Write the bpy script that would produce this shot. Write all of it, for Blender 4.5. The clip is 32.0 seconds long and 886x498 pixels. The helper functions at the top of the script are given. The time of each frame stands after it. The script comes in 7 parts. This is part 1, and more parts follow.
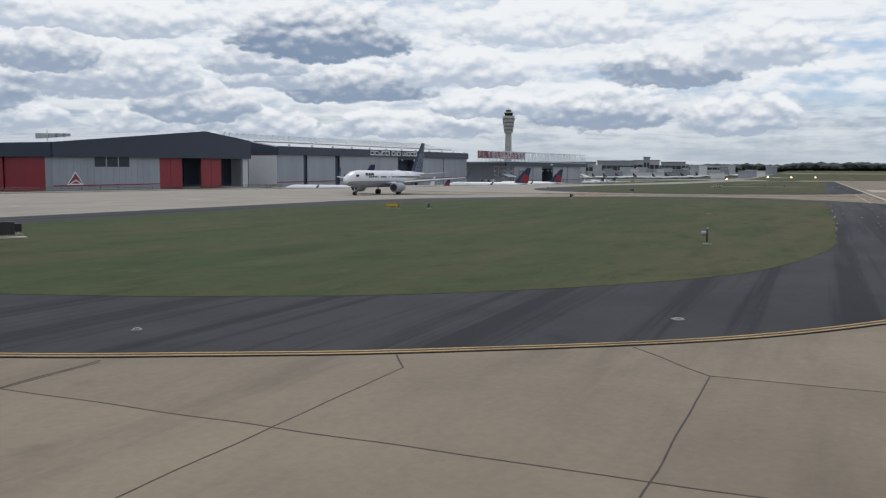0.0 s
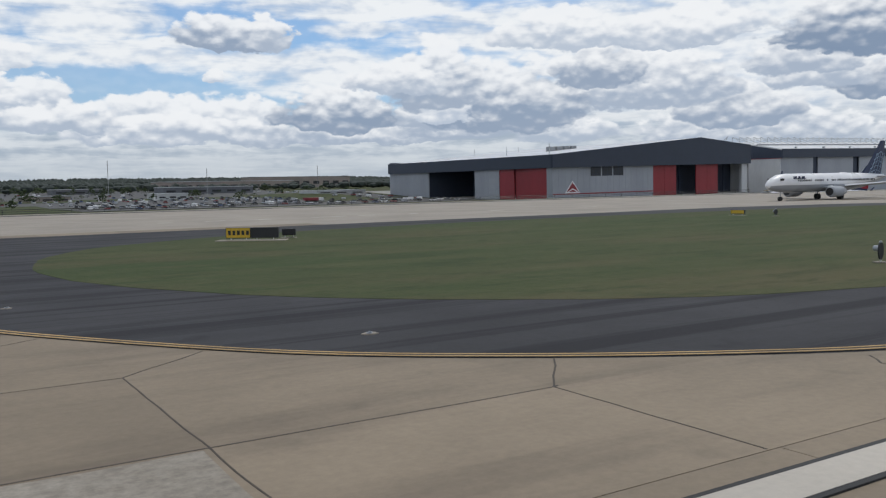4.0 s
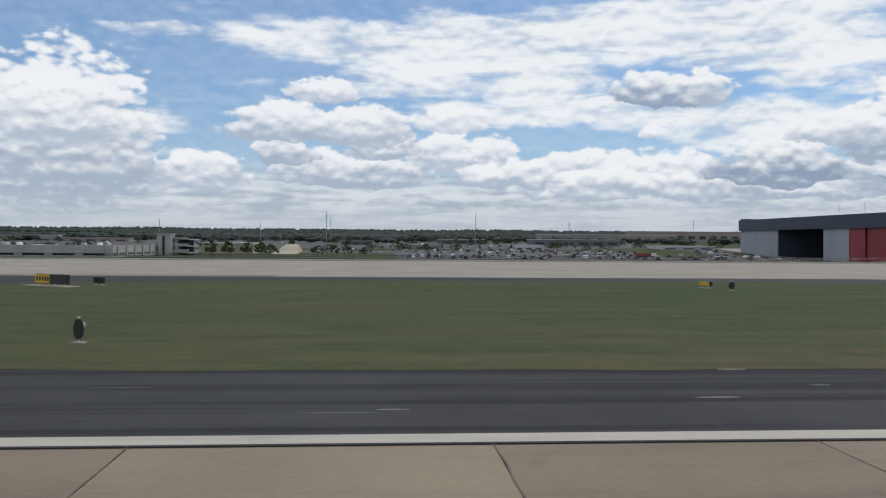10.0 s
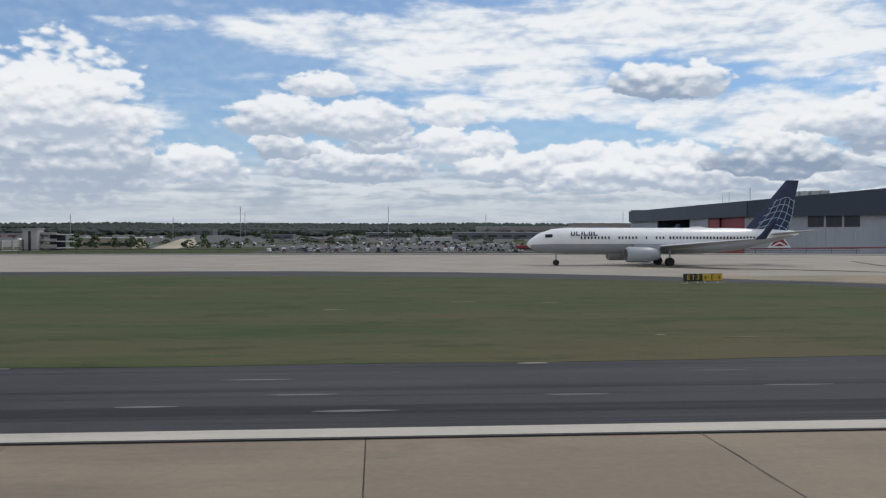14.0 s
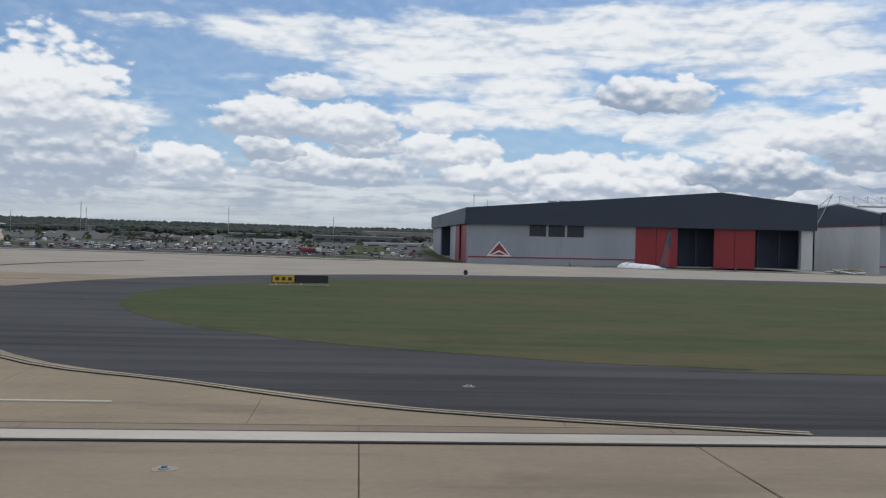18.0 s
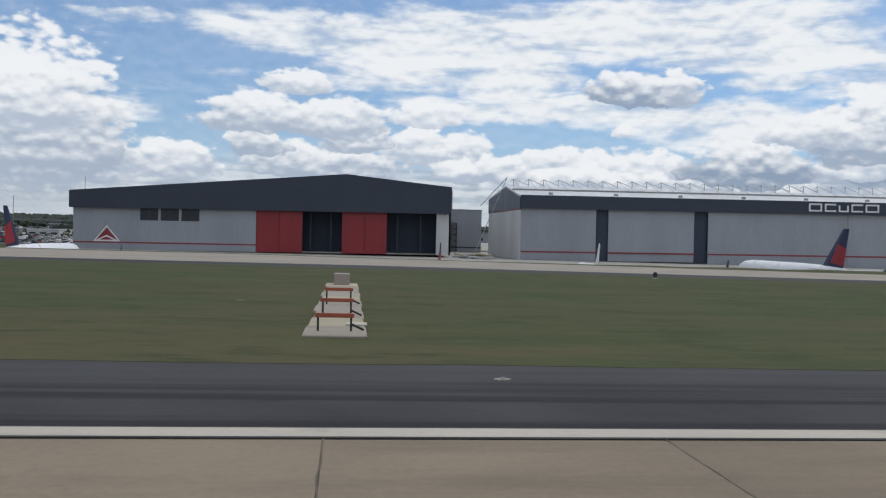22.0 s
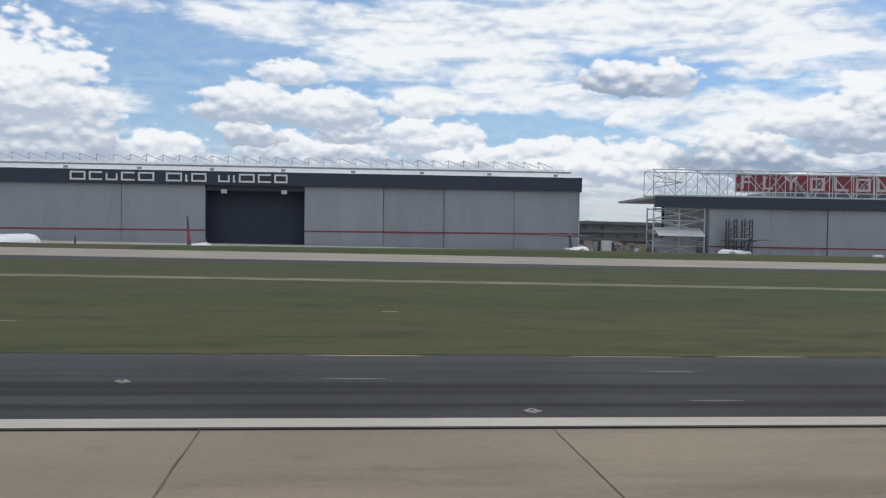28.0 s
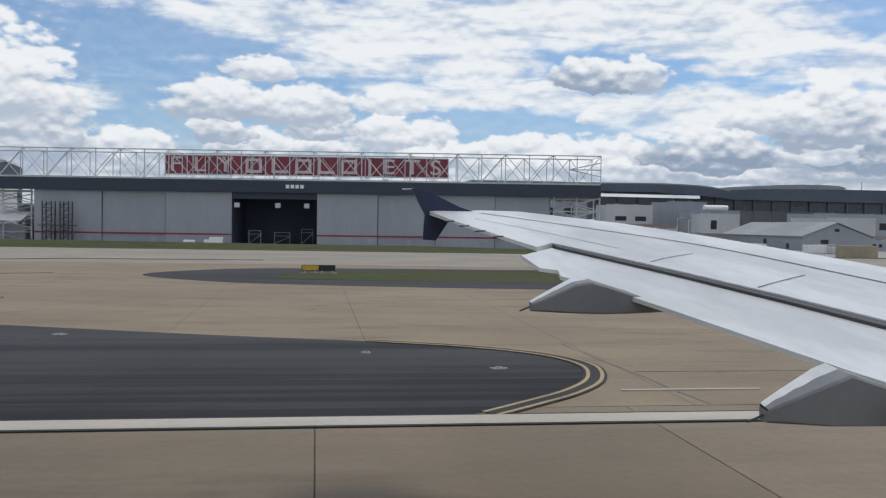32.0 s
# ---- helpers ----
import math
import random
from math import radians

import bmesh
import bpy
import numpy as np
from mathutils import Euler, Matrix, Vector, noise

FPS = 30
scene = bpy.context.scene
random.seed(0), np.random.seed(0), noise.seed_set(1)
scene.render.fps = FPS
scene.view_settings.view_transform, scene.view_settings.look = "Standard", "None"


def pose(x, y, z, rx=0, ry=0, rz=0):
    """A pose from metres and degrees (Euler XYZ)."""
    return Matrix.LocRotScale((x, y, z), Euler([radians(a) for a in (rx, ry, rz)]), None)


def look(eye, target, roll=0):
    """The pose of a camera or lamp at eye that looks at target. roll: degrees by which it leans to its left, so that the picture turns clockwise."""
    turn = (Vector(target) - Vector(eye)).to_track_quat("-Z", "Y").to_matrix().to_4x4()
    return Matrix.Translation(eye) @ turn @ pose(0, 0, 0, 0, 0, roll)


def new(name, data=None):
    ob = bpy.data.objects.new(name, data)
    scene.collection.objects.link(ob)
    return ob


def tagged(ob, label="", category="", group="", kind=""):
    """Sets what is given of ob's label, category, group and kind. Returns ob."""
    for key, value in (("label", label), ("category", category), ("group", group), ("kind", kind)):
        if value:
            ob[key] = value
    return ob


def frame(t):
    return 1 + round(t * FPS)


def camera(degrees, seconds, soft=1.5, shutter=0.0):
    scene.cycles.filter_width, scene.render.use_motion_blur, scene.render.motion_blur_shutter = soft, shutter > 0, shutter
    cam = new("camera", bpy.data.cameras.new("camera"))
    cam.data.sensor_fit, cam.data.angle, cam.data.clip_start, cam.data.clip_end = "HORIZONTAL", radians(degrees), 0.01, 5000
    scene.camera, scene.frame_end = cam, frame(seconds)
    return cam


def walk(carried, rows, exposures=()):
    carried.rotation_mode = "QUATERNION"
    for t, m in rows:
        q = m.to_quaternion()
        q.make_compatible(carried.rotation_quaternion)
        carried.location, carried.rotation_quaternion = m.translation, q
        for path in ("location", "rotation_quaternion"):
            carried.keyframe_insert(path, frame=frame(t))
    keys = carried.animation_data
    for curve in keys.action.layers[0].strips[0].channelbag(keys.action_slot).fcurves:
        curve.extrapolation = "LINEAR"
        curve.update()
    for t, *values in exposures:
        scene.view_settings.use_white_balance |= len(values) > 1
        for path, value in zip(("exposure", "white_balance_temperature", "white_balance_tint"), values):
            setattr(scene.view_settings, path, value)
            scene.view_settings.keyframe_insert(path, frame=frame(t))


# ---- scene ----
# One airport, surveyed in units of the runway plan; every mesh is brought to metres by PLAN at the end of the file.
PLAN = 0.68 / 0.74
cam = camera(54.0, 32.0, soft=1.25)
walk(cam, [
    (0.0, pose(-30.71, 20.37, 2.92, 85.14, -0.30, -66.48)),
    (0.5, pose(-29.96, 18.79, 2.92, 85.65, -0.66, -61.67)),
    (1.0, pose(-29.11, 17.17, 2.92, 85.45, 0.71, -56.49)),
    (1.5, pose(-28.13, 15.52, 2.92, 85.09, -0.12, -53.53)),
    (2.0, pose(-26.99, 13.84, 2.92, 85.72, -0.73, -50.20)),
    (2.5, pose(-25.66, 12.16, 2.92, 86.17, -0.08, -45.83)),
    (3.0, pose(-24.13, 10.53, 2.92, 85.51, 0.65, -41.78)),
    (3.5, pose(-22.36, 9.03, 2.92, 85.25, 1.07, -36.90)),
    (4.0, pose(-20.39, 7.67, 2.92, 85.77, 1.04, -32.07)),
    (4.5, pose(-18.24, 6.46, 2.92, 86.22, 1.11, -27.57)),
    (6.5, pose(-7.38, 2.66, 2.92, 87.86, -0.82, -14.58)),
    (7.0, pose(-4.73, 1.93, 2.92, 88.94, -1.57, -12.17)),
    (7.5, pose(-1.88, 1.28, 2.92, 90.28, -1.91, -8.67)),
    (8.0, pose(1.24, 0.74, 2.92, 89.62, -2.01, -7.45)),
    (8.5, pose(4.62, 0.36, 2.92, 89.21, -1.99, -6.60)),
    (9.0, pose(8.22, 0.12, 2.92, 89.34, -1.17, -5.47)),
    (9.5, pose(12.06, 0.02, 2.92, 89.41, -0.67, -4.77)),
    (10.0, pose(16.17, 0.00, 2.92, 89.47, -0.42, -4.29)),
    (10.5, pose(20.54, 0.01, 2.92, 89.51, -0.32, -3.94)),
    (11.0, pose(25.23, 0.01, 2.92, 89.24, -0.27, -4.03)),
    (11.5, pose(30.27, 0.00, 2.92, 88.77, -0.20, -4.23)),
    (12.0, pose(35.71, 0.00, 2.92, 88.82, 0.08, -4.46)),
    (12.5, pose(41.55, -0.01, 2.92, 89.19, 0.29, -4.40)),
    (13.0, pose(47.80, -0.01, 2.92, 89.03, 0.43, -4.27)),
    (13.5, pose(54.49, -0.01, 2.92, 89.03, 0.15, -4.32)),
    (15.5, pose(86.18, -0.00, 2.92, 89.07, -0.43, -4.64)),
    (16.0, pose(95.37, -0.02, 2.92, 89.18, -1.22, -4.89)),
    (16.5, pose(104.99, -0.03, 2.92, 89.06, -1.63, -5.77)),
    (17.0, pose(114.99, -0.05, 2.92, 88.22, -1.80, -6.46)),
    (17.5, pose(125.33, -0.03, 2.92, 88.92, -1.96, -5.66)),
    (18.0, pose(136.02, -0.03, 2.92, 89.48, -1.78, -5.46)),
    (18.5, pose(147.09, -0.01, 2.92, 89.31, -1.67, -6.02)),
    (19.0, pose(158.55, 0.00, 2.92, 89.81, -1.79, -5.73)),
    (19.5, pose(170.46, 0.00, 2.92, 89.77, -1.86, -5.74)),
    (20.0, pose(182.85, 0.00, 2.92, 89.41, -1.77, -6.22)),
    (20.5, pose(195.73, 0.00, 2.92, 89.18, -1.69, -6.52)),
    (21.0, pose(209.07, 0.00, 2.92, 89.00, -1.65, -6.46)),
    (21.5, pose(222.83, -0.00, 2.92, 88.78, -1.59, -6.56)),
    (22.0, pose(236.97, -0.01, 2.92, 89.18, -1.61, -6.13)),
    (22.5, pose(251.48, -0.02, 2.92, 88.55, -1.47, -6.57)),
    (23.0, pose(266.36, -0.03, 2.92, 88.01, -1.30, -6.88)),
    (23.5, pose(281.63, -0.01, 2.92, 88.40, -1.38, -6.90)),
    (24.0, pose(297.27, 0.00, 2.92, 88.75, -1.42, -6.57)),
    (24.5, pose(313.29, 0.01, 2.92, 88.67, -1.37, -6.65)),
    (25.0, pose(329.67, 0.02, 2.92, 88.52, -1.44, -6.81)),
    (25.5, pose(346.41, 0.01, 2.92, 89.17, -1.45, -6.33)),
    (27.5, pose(417.28, -0.01, 2.92, 88.44, -1.09, -6.50)),
    (28.0, pose(435.99, -0.02, 2.92, 88.54, -1.28, -6.54)),
    (28.5, pose(455.02, -0.01, 2.92, 88.53, -1.14, -6.41)),
    (29.0, pose(474.31, -0.00, 2.92, 88.85, -1.07, -6.27)),
    (29.5, pose(493.79, 0.01, 2.92, 88.79, -1.02, -6.40)),
    (30.0, pose(513.37, 0.01, 2.92, 88.72, -1.13, -6.75)),
    (30.5, pose(532.99, 0.02, 2.92, 88.75, -0.80, -6.98)),
    (31.0, pose(552.61, 0.02, 2.92, 88.76, -1.05, -7.17)),
    (31.5, pose(572.24, 0.02, 2.92, 88.68, -0.82, -7.58)),
    (32.0, pose(591.90, 0.04, 2.92, 88.36, -1.08, -8.34)),
], exposures=[(0.0, 0.0), (14.0, 0.0), (15.5, 0.04), (16.3, 0.0), (17.0, -0.08), (18.0, -0.04), (19.0, 0.0), (26.5, 0.0), (28.0, 0.08), (29.3, 0.04), (30.2, -0.06), (31.0, 0.02), (32.0, 0.0)])

# ---- sky and sun ----
SUN_AZ, SUN_EL = 62.0, 58.0     # degrees from north (+y) towards east (+x), and above the horizon


class Nodes:
    """Short hand for node trees."""

    def __init__(self, tree):
        self.t = tree
        tree.nodes.clear()

    def add(self, kind, **kw):
        n = self.t.nodes.new(kind)
        for k, v in kw.items():
            if k == "op":
                n.operation = v
            elif k == "blend":
                n.blend_type = v
        return n

    def put(self, n, i, v):
        if isinstance(v, bpy.types.NodeSocket):
            self.t.links.new(v, n.inputs[i])
        elif v is not None:
            n.inputs[i].default_value = v

    def math(self, op, a, b=None, c=None, clamp=False):
        n = self.add("ShaderNodeMath", op=op)
        n.use_clamp = clamp
        self.put(n, 0, a), self.put(n, 1, b)
        if c is not None:
            self.put(n, 2, c)
        return n.outputs[0]

    def vmath(self, op, a, b=None):
        n = self.add("ShaderNodeVectorMath", op=op)
        self.put(n, 0, a)
        if op == "SCALE":
            self.put(n, 3, b)
        else:
            self.put(n, 1, b)
        return n.outputs[0]

    def noise(self, vec, scale, detail=5.0, rough=0.55, distortion=0.0, colour=False):
        n = self.add("ShaderNodeTexNoise")
        self.put(n, "Vector", vec), self.put(n, "Scale", scale), self.put(n, "Detail", detail)
        self.put(n, "Roughness", rough), self.put(n, "Distortion", distortion)
        return n.outputs["Color" if colour else "Fac"]

    def ramp(self, fac, *stops):
        n = self.add("ShaderNodeValToRGB")
        self.put(n, 0, fac)
        while len(n.color_ramp.elements) < len(stops):
            n.color_ramp.elements.new(0.5)
        for e, (p, c) in zip(n.color_ramp.elements, stops):
            e.position = p
            e.color = (*c, 1) if isinstance(c, tuple) else (c, c, c, 1)
        return n.outputs[0]

    def mix(self, fac, a, b, blend="MIX"):
        n = self.add("ShaderNodeMix")
        n.data_type, n.blend_type = "RGBA", blend
        self.put(n, 0, fac)
        for i, v in ((6, a), (7, b)):
            self.put(n, i, (*v, 1) if isinstance(v, tuple) else v)
        return n.outputs[2]

    def smooth(self, v, lo, hi, a=0.0, b=1.0):
        n = self.add("ShaderNodeMapRange")
        n.interpolation_type = "SMOOTHSTEP"
        for i, x in enumerate((v, lo, hi, a, b)):
            self.put(n, i, x)
        return n.outputs[0]


# heaped clouds that can be told apart: azimuth, elevation of the base, half width, height (degrees), darkness of the base
HEAPS_NORTH = (
    (-15.9, 3.7, 5.6, 1.9, 0.3), (-11.5, 3.8, 3.4, 1.9, 0.35), (-1.8, 4.1, 5.5, 2.1, 0.5), (-19.3, 4.2, 6, 7.6, 0.5), (16.6, 4.2, 8, 1.9, 0.3),
    (4.2, 5.2, 2.2, 2.3, 0.25), (7.2, 5.2, 2.2, 2.1, 0.3), (-6.1, 5.4, 2.1, 1.7, 0.5), (0.4, 5.8, 2.9, 1.6, 0.45), (-19.6, 6.6, 3.7, 3.6, 0.3),
    (17.8, 6.7, 0.9, 0.6, 0.1), (-1.3, 6.8, 3.7, 2.1, 0.4), (-6, 7, 3.8, 2.3, 0.45), (4.9, 7.5, 2.8, 1.3, 0.1), (-3.7, 9.4, 2.7, 1.3, 0.25))
HEAPS_NORTH_EAST = (
    (26.1, 3, 9.2, 1.2, 0.5), (40.4, 3.1, 3.6, 1.5, 0.4), (33.1, 3.3, 4.8, 1.2, 0.5), (14.8, 3.3, 7, 1.5, 0.4), (8.3, 4, 3.8, 1.5, 0.4),
    (31.4, 4.1, 3.6, 1.8, 0.5), (25.3, 4.2, 4.2, 2.5, 0.8), (36.4, 4.5, 5.8, 3.8, 0.75), (32.2, 4.5, 2.2, 1.5, 0.2), (31.6, 5.9, 3.3, 3.6, 0.6),
    (29.1, 6.5, 3.3, 1.6, 0.35), (42.2, 6.7, 3.3, 2.2, 0.7), (46.5, 8.8, 5, 1.9, 0.3), (40.1, 9.1, 5, 2.1, 0.25), (18.4, 9.1, 3.8, 1.7, 0.72), (21.1, 9.3, 1.5, 1.8, 0.45))
HEAPS_EAST = (
    (56.6, 2.3, 3.6, 1.6, 0.4), (51.2, 2.7, 7.3, 2.2, 0.5), (64.1, 2.8, 5.9, 1.6, 0.5), (85.2, 3.2, 3.9, 2, 0.5), (76.7, 3.6, 5.5, 2.2, 0.7),
    (50.9, 4, 4, 2.3, 0.7), (69.9, 4.1, 4.6, 1.4, 0.45), (60.7, 5.3, 5.5, 2.1, 0.85), (45.3, 5.6, 5.9, 3.1, 0.5), (55.3, 5.9, 3.3, 1.8, 0.45),
    (80.9, 6.3, 4.5, 2.1, 0.75), (68, 6.4, 4.3, 2.2, 0.3), (54.3, 6.8, 3.3, 1.9, 0.5), (86.3, 7.4, 3.8, 2.9, 0.3), (58.5, 8.2, 6.1, 3, 0.95), (73, 9, 6.8, 2.4, 0.15), (48.8, 9.2, 4.2, 2, 0.2))
# thin streaky sheets behind them: azimuth, elevation, half width, half height, weight
SHEETS = (
    (-2, 12.7, 8.5, 1.4, 0.9), (6.8, 12.5, 8.5, 2.1, 1), (19.6, 13.3, 13.7, 1.9, 1), (26.4, 11.6, 8, 1.3, 0.9), (10.6, 10.3, 4.4, 1.3, 0.9), (2.5, 10.4, 5.2, 1.3, 0.8),
    (9.2, 8.3, 7, 0.9, 0.8), (21.5, 8, 8.3, 1, 0.85), (24.9, 6.9, 7.3, 1, 0.8), (27.1, 10, 4.1, 0.6, 0.8), (-14.4, 12.9, 3.6, 0.5, 0.7), (-15.6, 7.3, 3.6, 0.9, 0.7),
    (10.2, 10, 4.2, 1.1, 0.9), (13.3, 8.5, 5.1, 0.9, 0.9), (25.5, 7.3, 5.9, 1.1, 0.9), (36, 9.8, 7, 1.6, 0.9), (66, 8.4, 32, 6.5, 1.1))
world = bpy.data.worlds.new("sky")
scene.world = world
world.use_nodes = True
N = Nodes(world.node_tree)
tc = N.add("ShaderNodeTexCoord").outputs["Generated"]
sep = N.add("ShaderNodeSeparateXYZ")
N.put(sep, 0, tc)
dx, dy, dz = sep.outputs
az = N.math("MULTIPLY", N.math("ARCTAN2", dx, dy), 57.2958)
el = N.math("MULTIPLY", N.math("ARCSINE", dz), 57.2958)


def plane(ka, ke, level, lift=0.0):
    """A noise plane over the sky: its scale along azimuth and elevation, and the direction raised by lift degrees."""
    c = N.add("ShaderNodeCombineXYZ")
    N.put(c, 0, N.math("MULTIPLY", az, ka)), N.put(c, 1, N.math("MULTIPLY_ADD", el, ke, lift * ke)), N.put(c, 2, level)
    return c.outputs[0]


def billow(lift):
    """Rounded heaps on soft noise, 0 to 1 about 0.5."""
    warp = N.vmath("SCALE", N.noise(plane(1.1, 1.6, 2.0, lift), 1.0, 4.0, 0.5, colour=True), 0.4)
    cell = N.add("ShaderNodeTexVoronoi")
    cell.voronoi_dimensions, cell.feature, cell.normalize = "2D", "SMOOTH_F1", True
    N.put(cell, "Vector", N.vmath("ADD", plane(0.75, 1.25, 0.0, lift), warp)), N.put(cell, "Scale", 1.25)
    N.put(cell, "Detail", 1.0), N.put(cell, "Roughness", 0.35), N.put(cell, "Smoothness", 0.5)
    soft = N.noise(plane(0.42, 0.8, 5.0, lift), 1.0, 8.0, 0.54, 0.2)
    return N.math("MULTIPLY_ADD", soft, 0.95, N.math("MULTIPLY_ADD", cell.outputs["Distance"], -0.6, 0.26))


wsep = N.add("ShaderNodeSeparateColor")
N.put(wsep, 0, N.noise(plane(0.36, 0.6, 9.0), 1.0, 6.0, 0.6, colour=True))
az_w = N.math("MULTIPLY_ADD", wsep.outputs[0], 3.4, N.math("SUBTRACT", az, 1.7))
el_w = N.math("MULTIPLY_ADD", wsep.outputs[1], 1.5, N.math("SUBTRACT", el, 0.75))
heap = billow(0.0)
relief = N.math("MULTIPLY", N.math("SUBTRACT", heap, billow(0.42)), 1.0)

# clear air, and the broken layer that goes on all round
sky = N.add("ShaderNodeTexSky")
sky.sky_type, sky.sun_disc = "NISHITA", False
sky.sun_elevation, sky.sun_rotation = radians(SUN_EL), radians(SUN_AZ)
sky.dust_density, sky.air_density = 0.6, 1.0
blue = N.mix(1.0, sky.outputs[0], (0.064, 0.085, 0.108), "MULTIPLY")
blue = N.mix(N.smooth(el, 1.0, 9.0, 0.80, 0.22), blue, (0.40, 0.54, 0.72))
far = N.math("DIVIDE", 1.0, N.math("ADD", N.math("MULTIPLY", N.math("MAXIMUM", el, 0.0), 0.0175), 0.055))
comb = N.add("ShaderNodeCombineXYZ")
N.put(comb, 0, N.math("MULTIPLY", N.math("MULTIPLY", az, 0.0105), far)), N.put(comb, 1, N.math("MULTIPLY", far, 0.55)), N.put(comb, 2, 4.3)
layer = N.noise(comb.outputs[0], 1.5, 5.0, 0.55, 0.15)
seen = N.math("MULTIPLY", N.math("MULTIPLY", N.smooth(az, -48, -34), N.smooth(az, 112, 94)), N.smooth(el, 24, 15))
field = N.math("MULTIPLY_ADD", layer, 0.9, N.math("MULTIPLY", heap, 0.5))
cover = N.math("MULTIPLY", N.smooth(field, 0.56, 0.78), N.math("MULTIPLY_ADD", seen, -0.9, 1.0))
colour = N.mix(cover, blue, N.mix(N.smooth(relief, -0.25, 0.3), (0.55, 0.60, 0.68), (0.92, 0.92, 0.92)))

# the sheets
streak = N.noise(plane(0.16, 0.85, 8.0), 1.0, 6.0, 0.55, 0.35)
thin = None
for a, b, ra, rb, w in SHEETS:
    u = N.math("MULTIPLY_ADD", az_w, 1 / ra, -a / ra)
    v = N.math("MULTIPLY_ADD", el_w, 1 / rb, -b / rb)
    d = N.smooth(N.math("MULTIPLY_ADD", u, u, N.math("MULTIPLY", v, v)), 0.0, 1.9, w, 0.0)
    thin = d if thin is None else N.math("MAXIMUM", thin, d)
thin = N.math("MULTIPLY_ADD", N.math("SUBTRACT", streak, 0.5), 1.7, N.math("MULTIPLY_ADD", N.math("SUBTRACT", heap, 0.5), 0.35, thin))
fleece = N.smooth(N.math("MULTIPLY_ADD", relief, 0.35, streak), 0.26, 0.60)
colour = N.mix(N.smooth(thin, 0.10, 0.90), colour, N.mix(fleece, (0.50, 0.59, 0.72), (0.84, 0.87, 0.90)))

# the low far layer, in long grey and white bars
bars = N.math("ADD", N.math("MULTIPLY", N.noise(plane(0.20, 1.5, 3.0), 1.0, 7.0, 0.6, 0.4), 0.75), N.math("MULTIPLY", heap, 0.25))
colour = N.mix(N.smooth(el, 5.6, 3.0, 0.0, 0.92), colour, N.mix(N.smooth(bars, 0.37, 0.60), (0.37, 0.44, 0.53), (0.69, 0.73, 0.77)))

# the heaps, far ones first: flat grey bases, bright rounded tops
edge = N.math("MULTIPLY_ADD", N.math("SUBTRACT", heap, 0.5), 1.6, 1.0)
shape = N.math("MULTIPLY_ADD", N.math("SUBTRACT", heap, 0.5), 0.5, relief)
for a, b, ra, rb, dark in HEAPS_NORTH + HEAPS_EAST + HEAPS_NORTH_EAST:
    u = N.math("MULTIPLY_ADD", az_w, 1 / ra, -a / ra)
    v = N.math("MULTIPLY_ADD", el_w, 1 / rb, -b / rb)
    down = N.math("MAXIMUM", v, N.math("MULTIPLY", v, -3.0))
    body = N.math("SUBTRACT", edge, N.math("MULTIPLY_ADD", u, u, N.math("MULTIPLY", down, down)))
    light = N.smooth(N.math("ADD", v, shape), -0.35 + 0.3 * dark, 0.55 + 0.5 * dark)
    base = tuple(p + (q - p) * dark for p, q in zip((0.57, 0.64, 0.74), (0.19, 0.265, 0.39)))
    colour = N.mix(N.math("MULTIPLY", N.smooth(body, 0.03, 0.40), 0.96), colour, N.mix(light, base, (0.865, 0.885, 0.91)))

# haze towards the horizon
veil_streak = N.smooth(N.noise(plane(0.13, 1.35, 8.0), 1.0, 6.0, 0.6, 0.3), 0.36, 0.64)
veil = N.mix(veil_streak, (0.43, 0.49, 0.56), (0.55, 0.60, 0.65))
colour = N.mix(N.smooth(el, 0.2, 3.4, 0.92, 0.0), colour, veil)
bg = N.add("ShaderNodeBackground")
N.put(bg, 0, colour), N.put(bg, 1, 1.0)
out = N.add("ShaderNodeOutputWorld")
N.put(out, 0, bg.outputs[0])

sun = new("sun", bpy.data.lights.new("sun", "SUN"))
sun.data.energy, sun.data.angle, sun.data.color = 1.28, radians(10.0), (1.0, 0.96, 0.89)
sun.matrix_world = look((math.sin(radians(SUN_AZ)) * 9, math.cos(radians(SUN_AZ)) * 9, 9 * math.tan(radians(SUN_EL))), (0, 0, 0))

# ---- materials ----


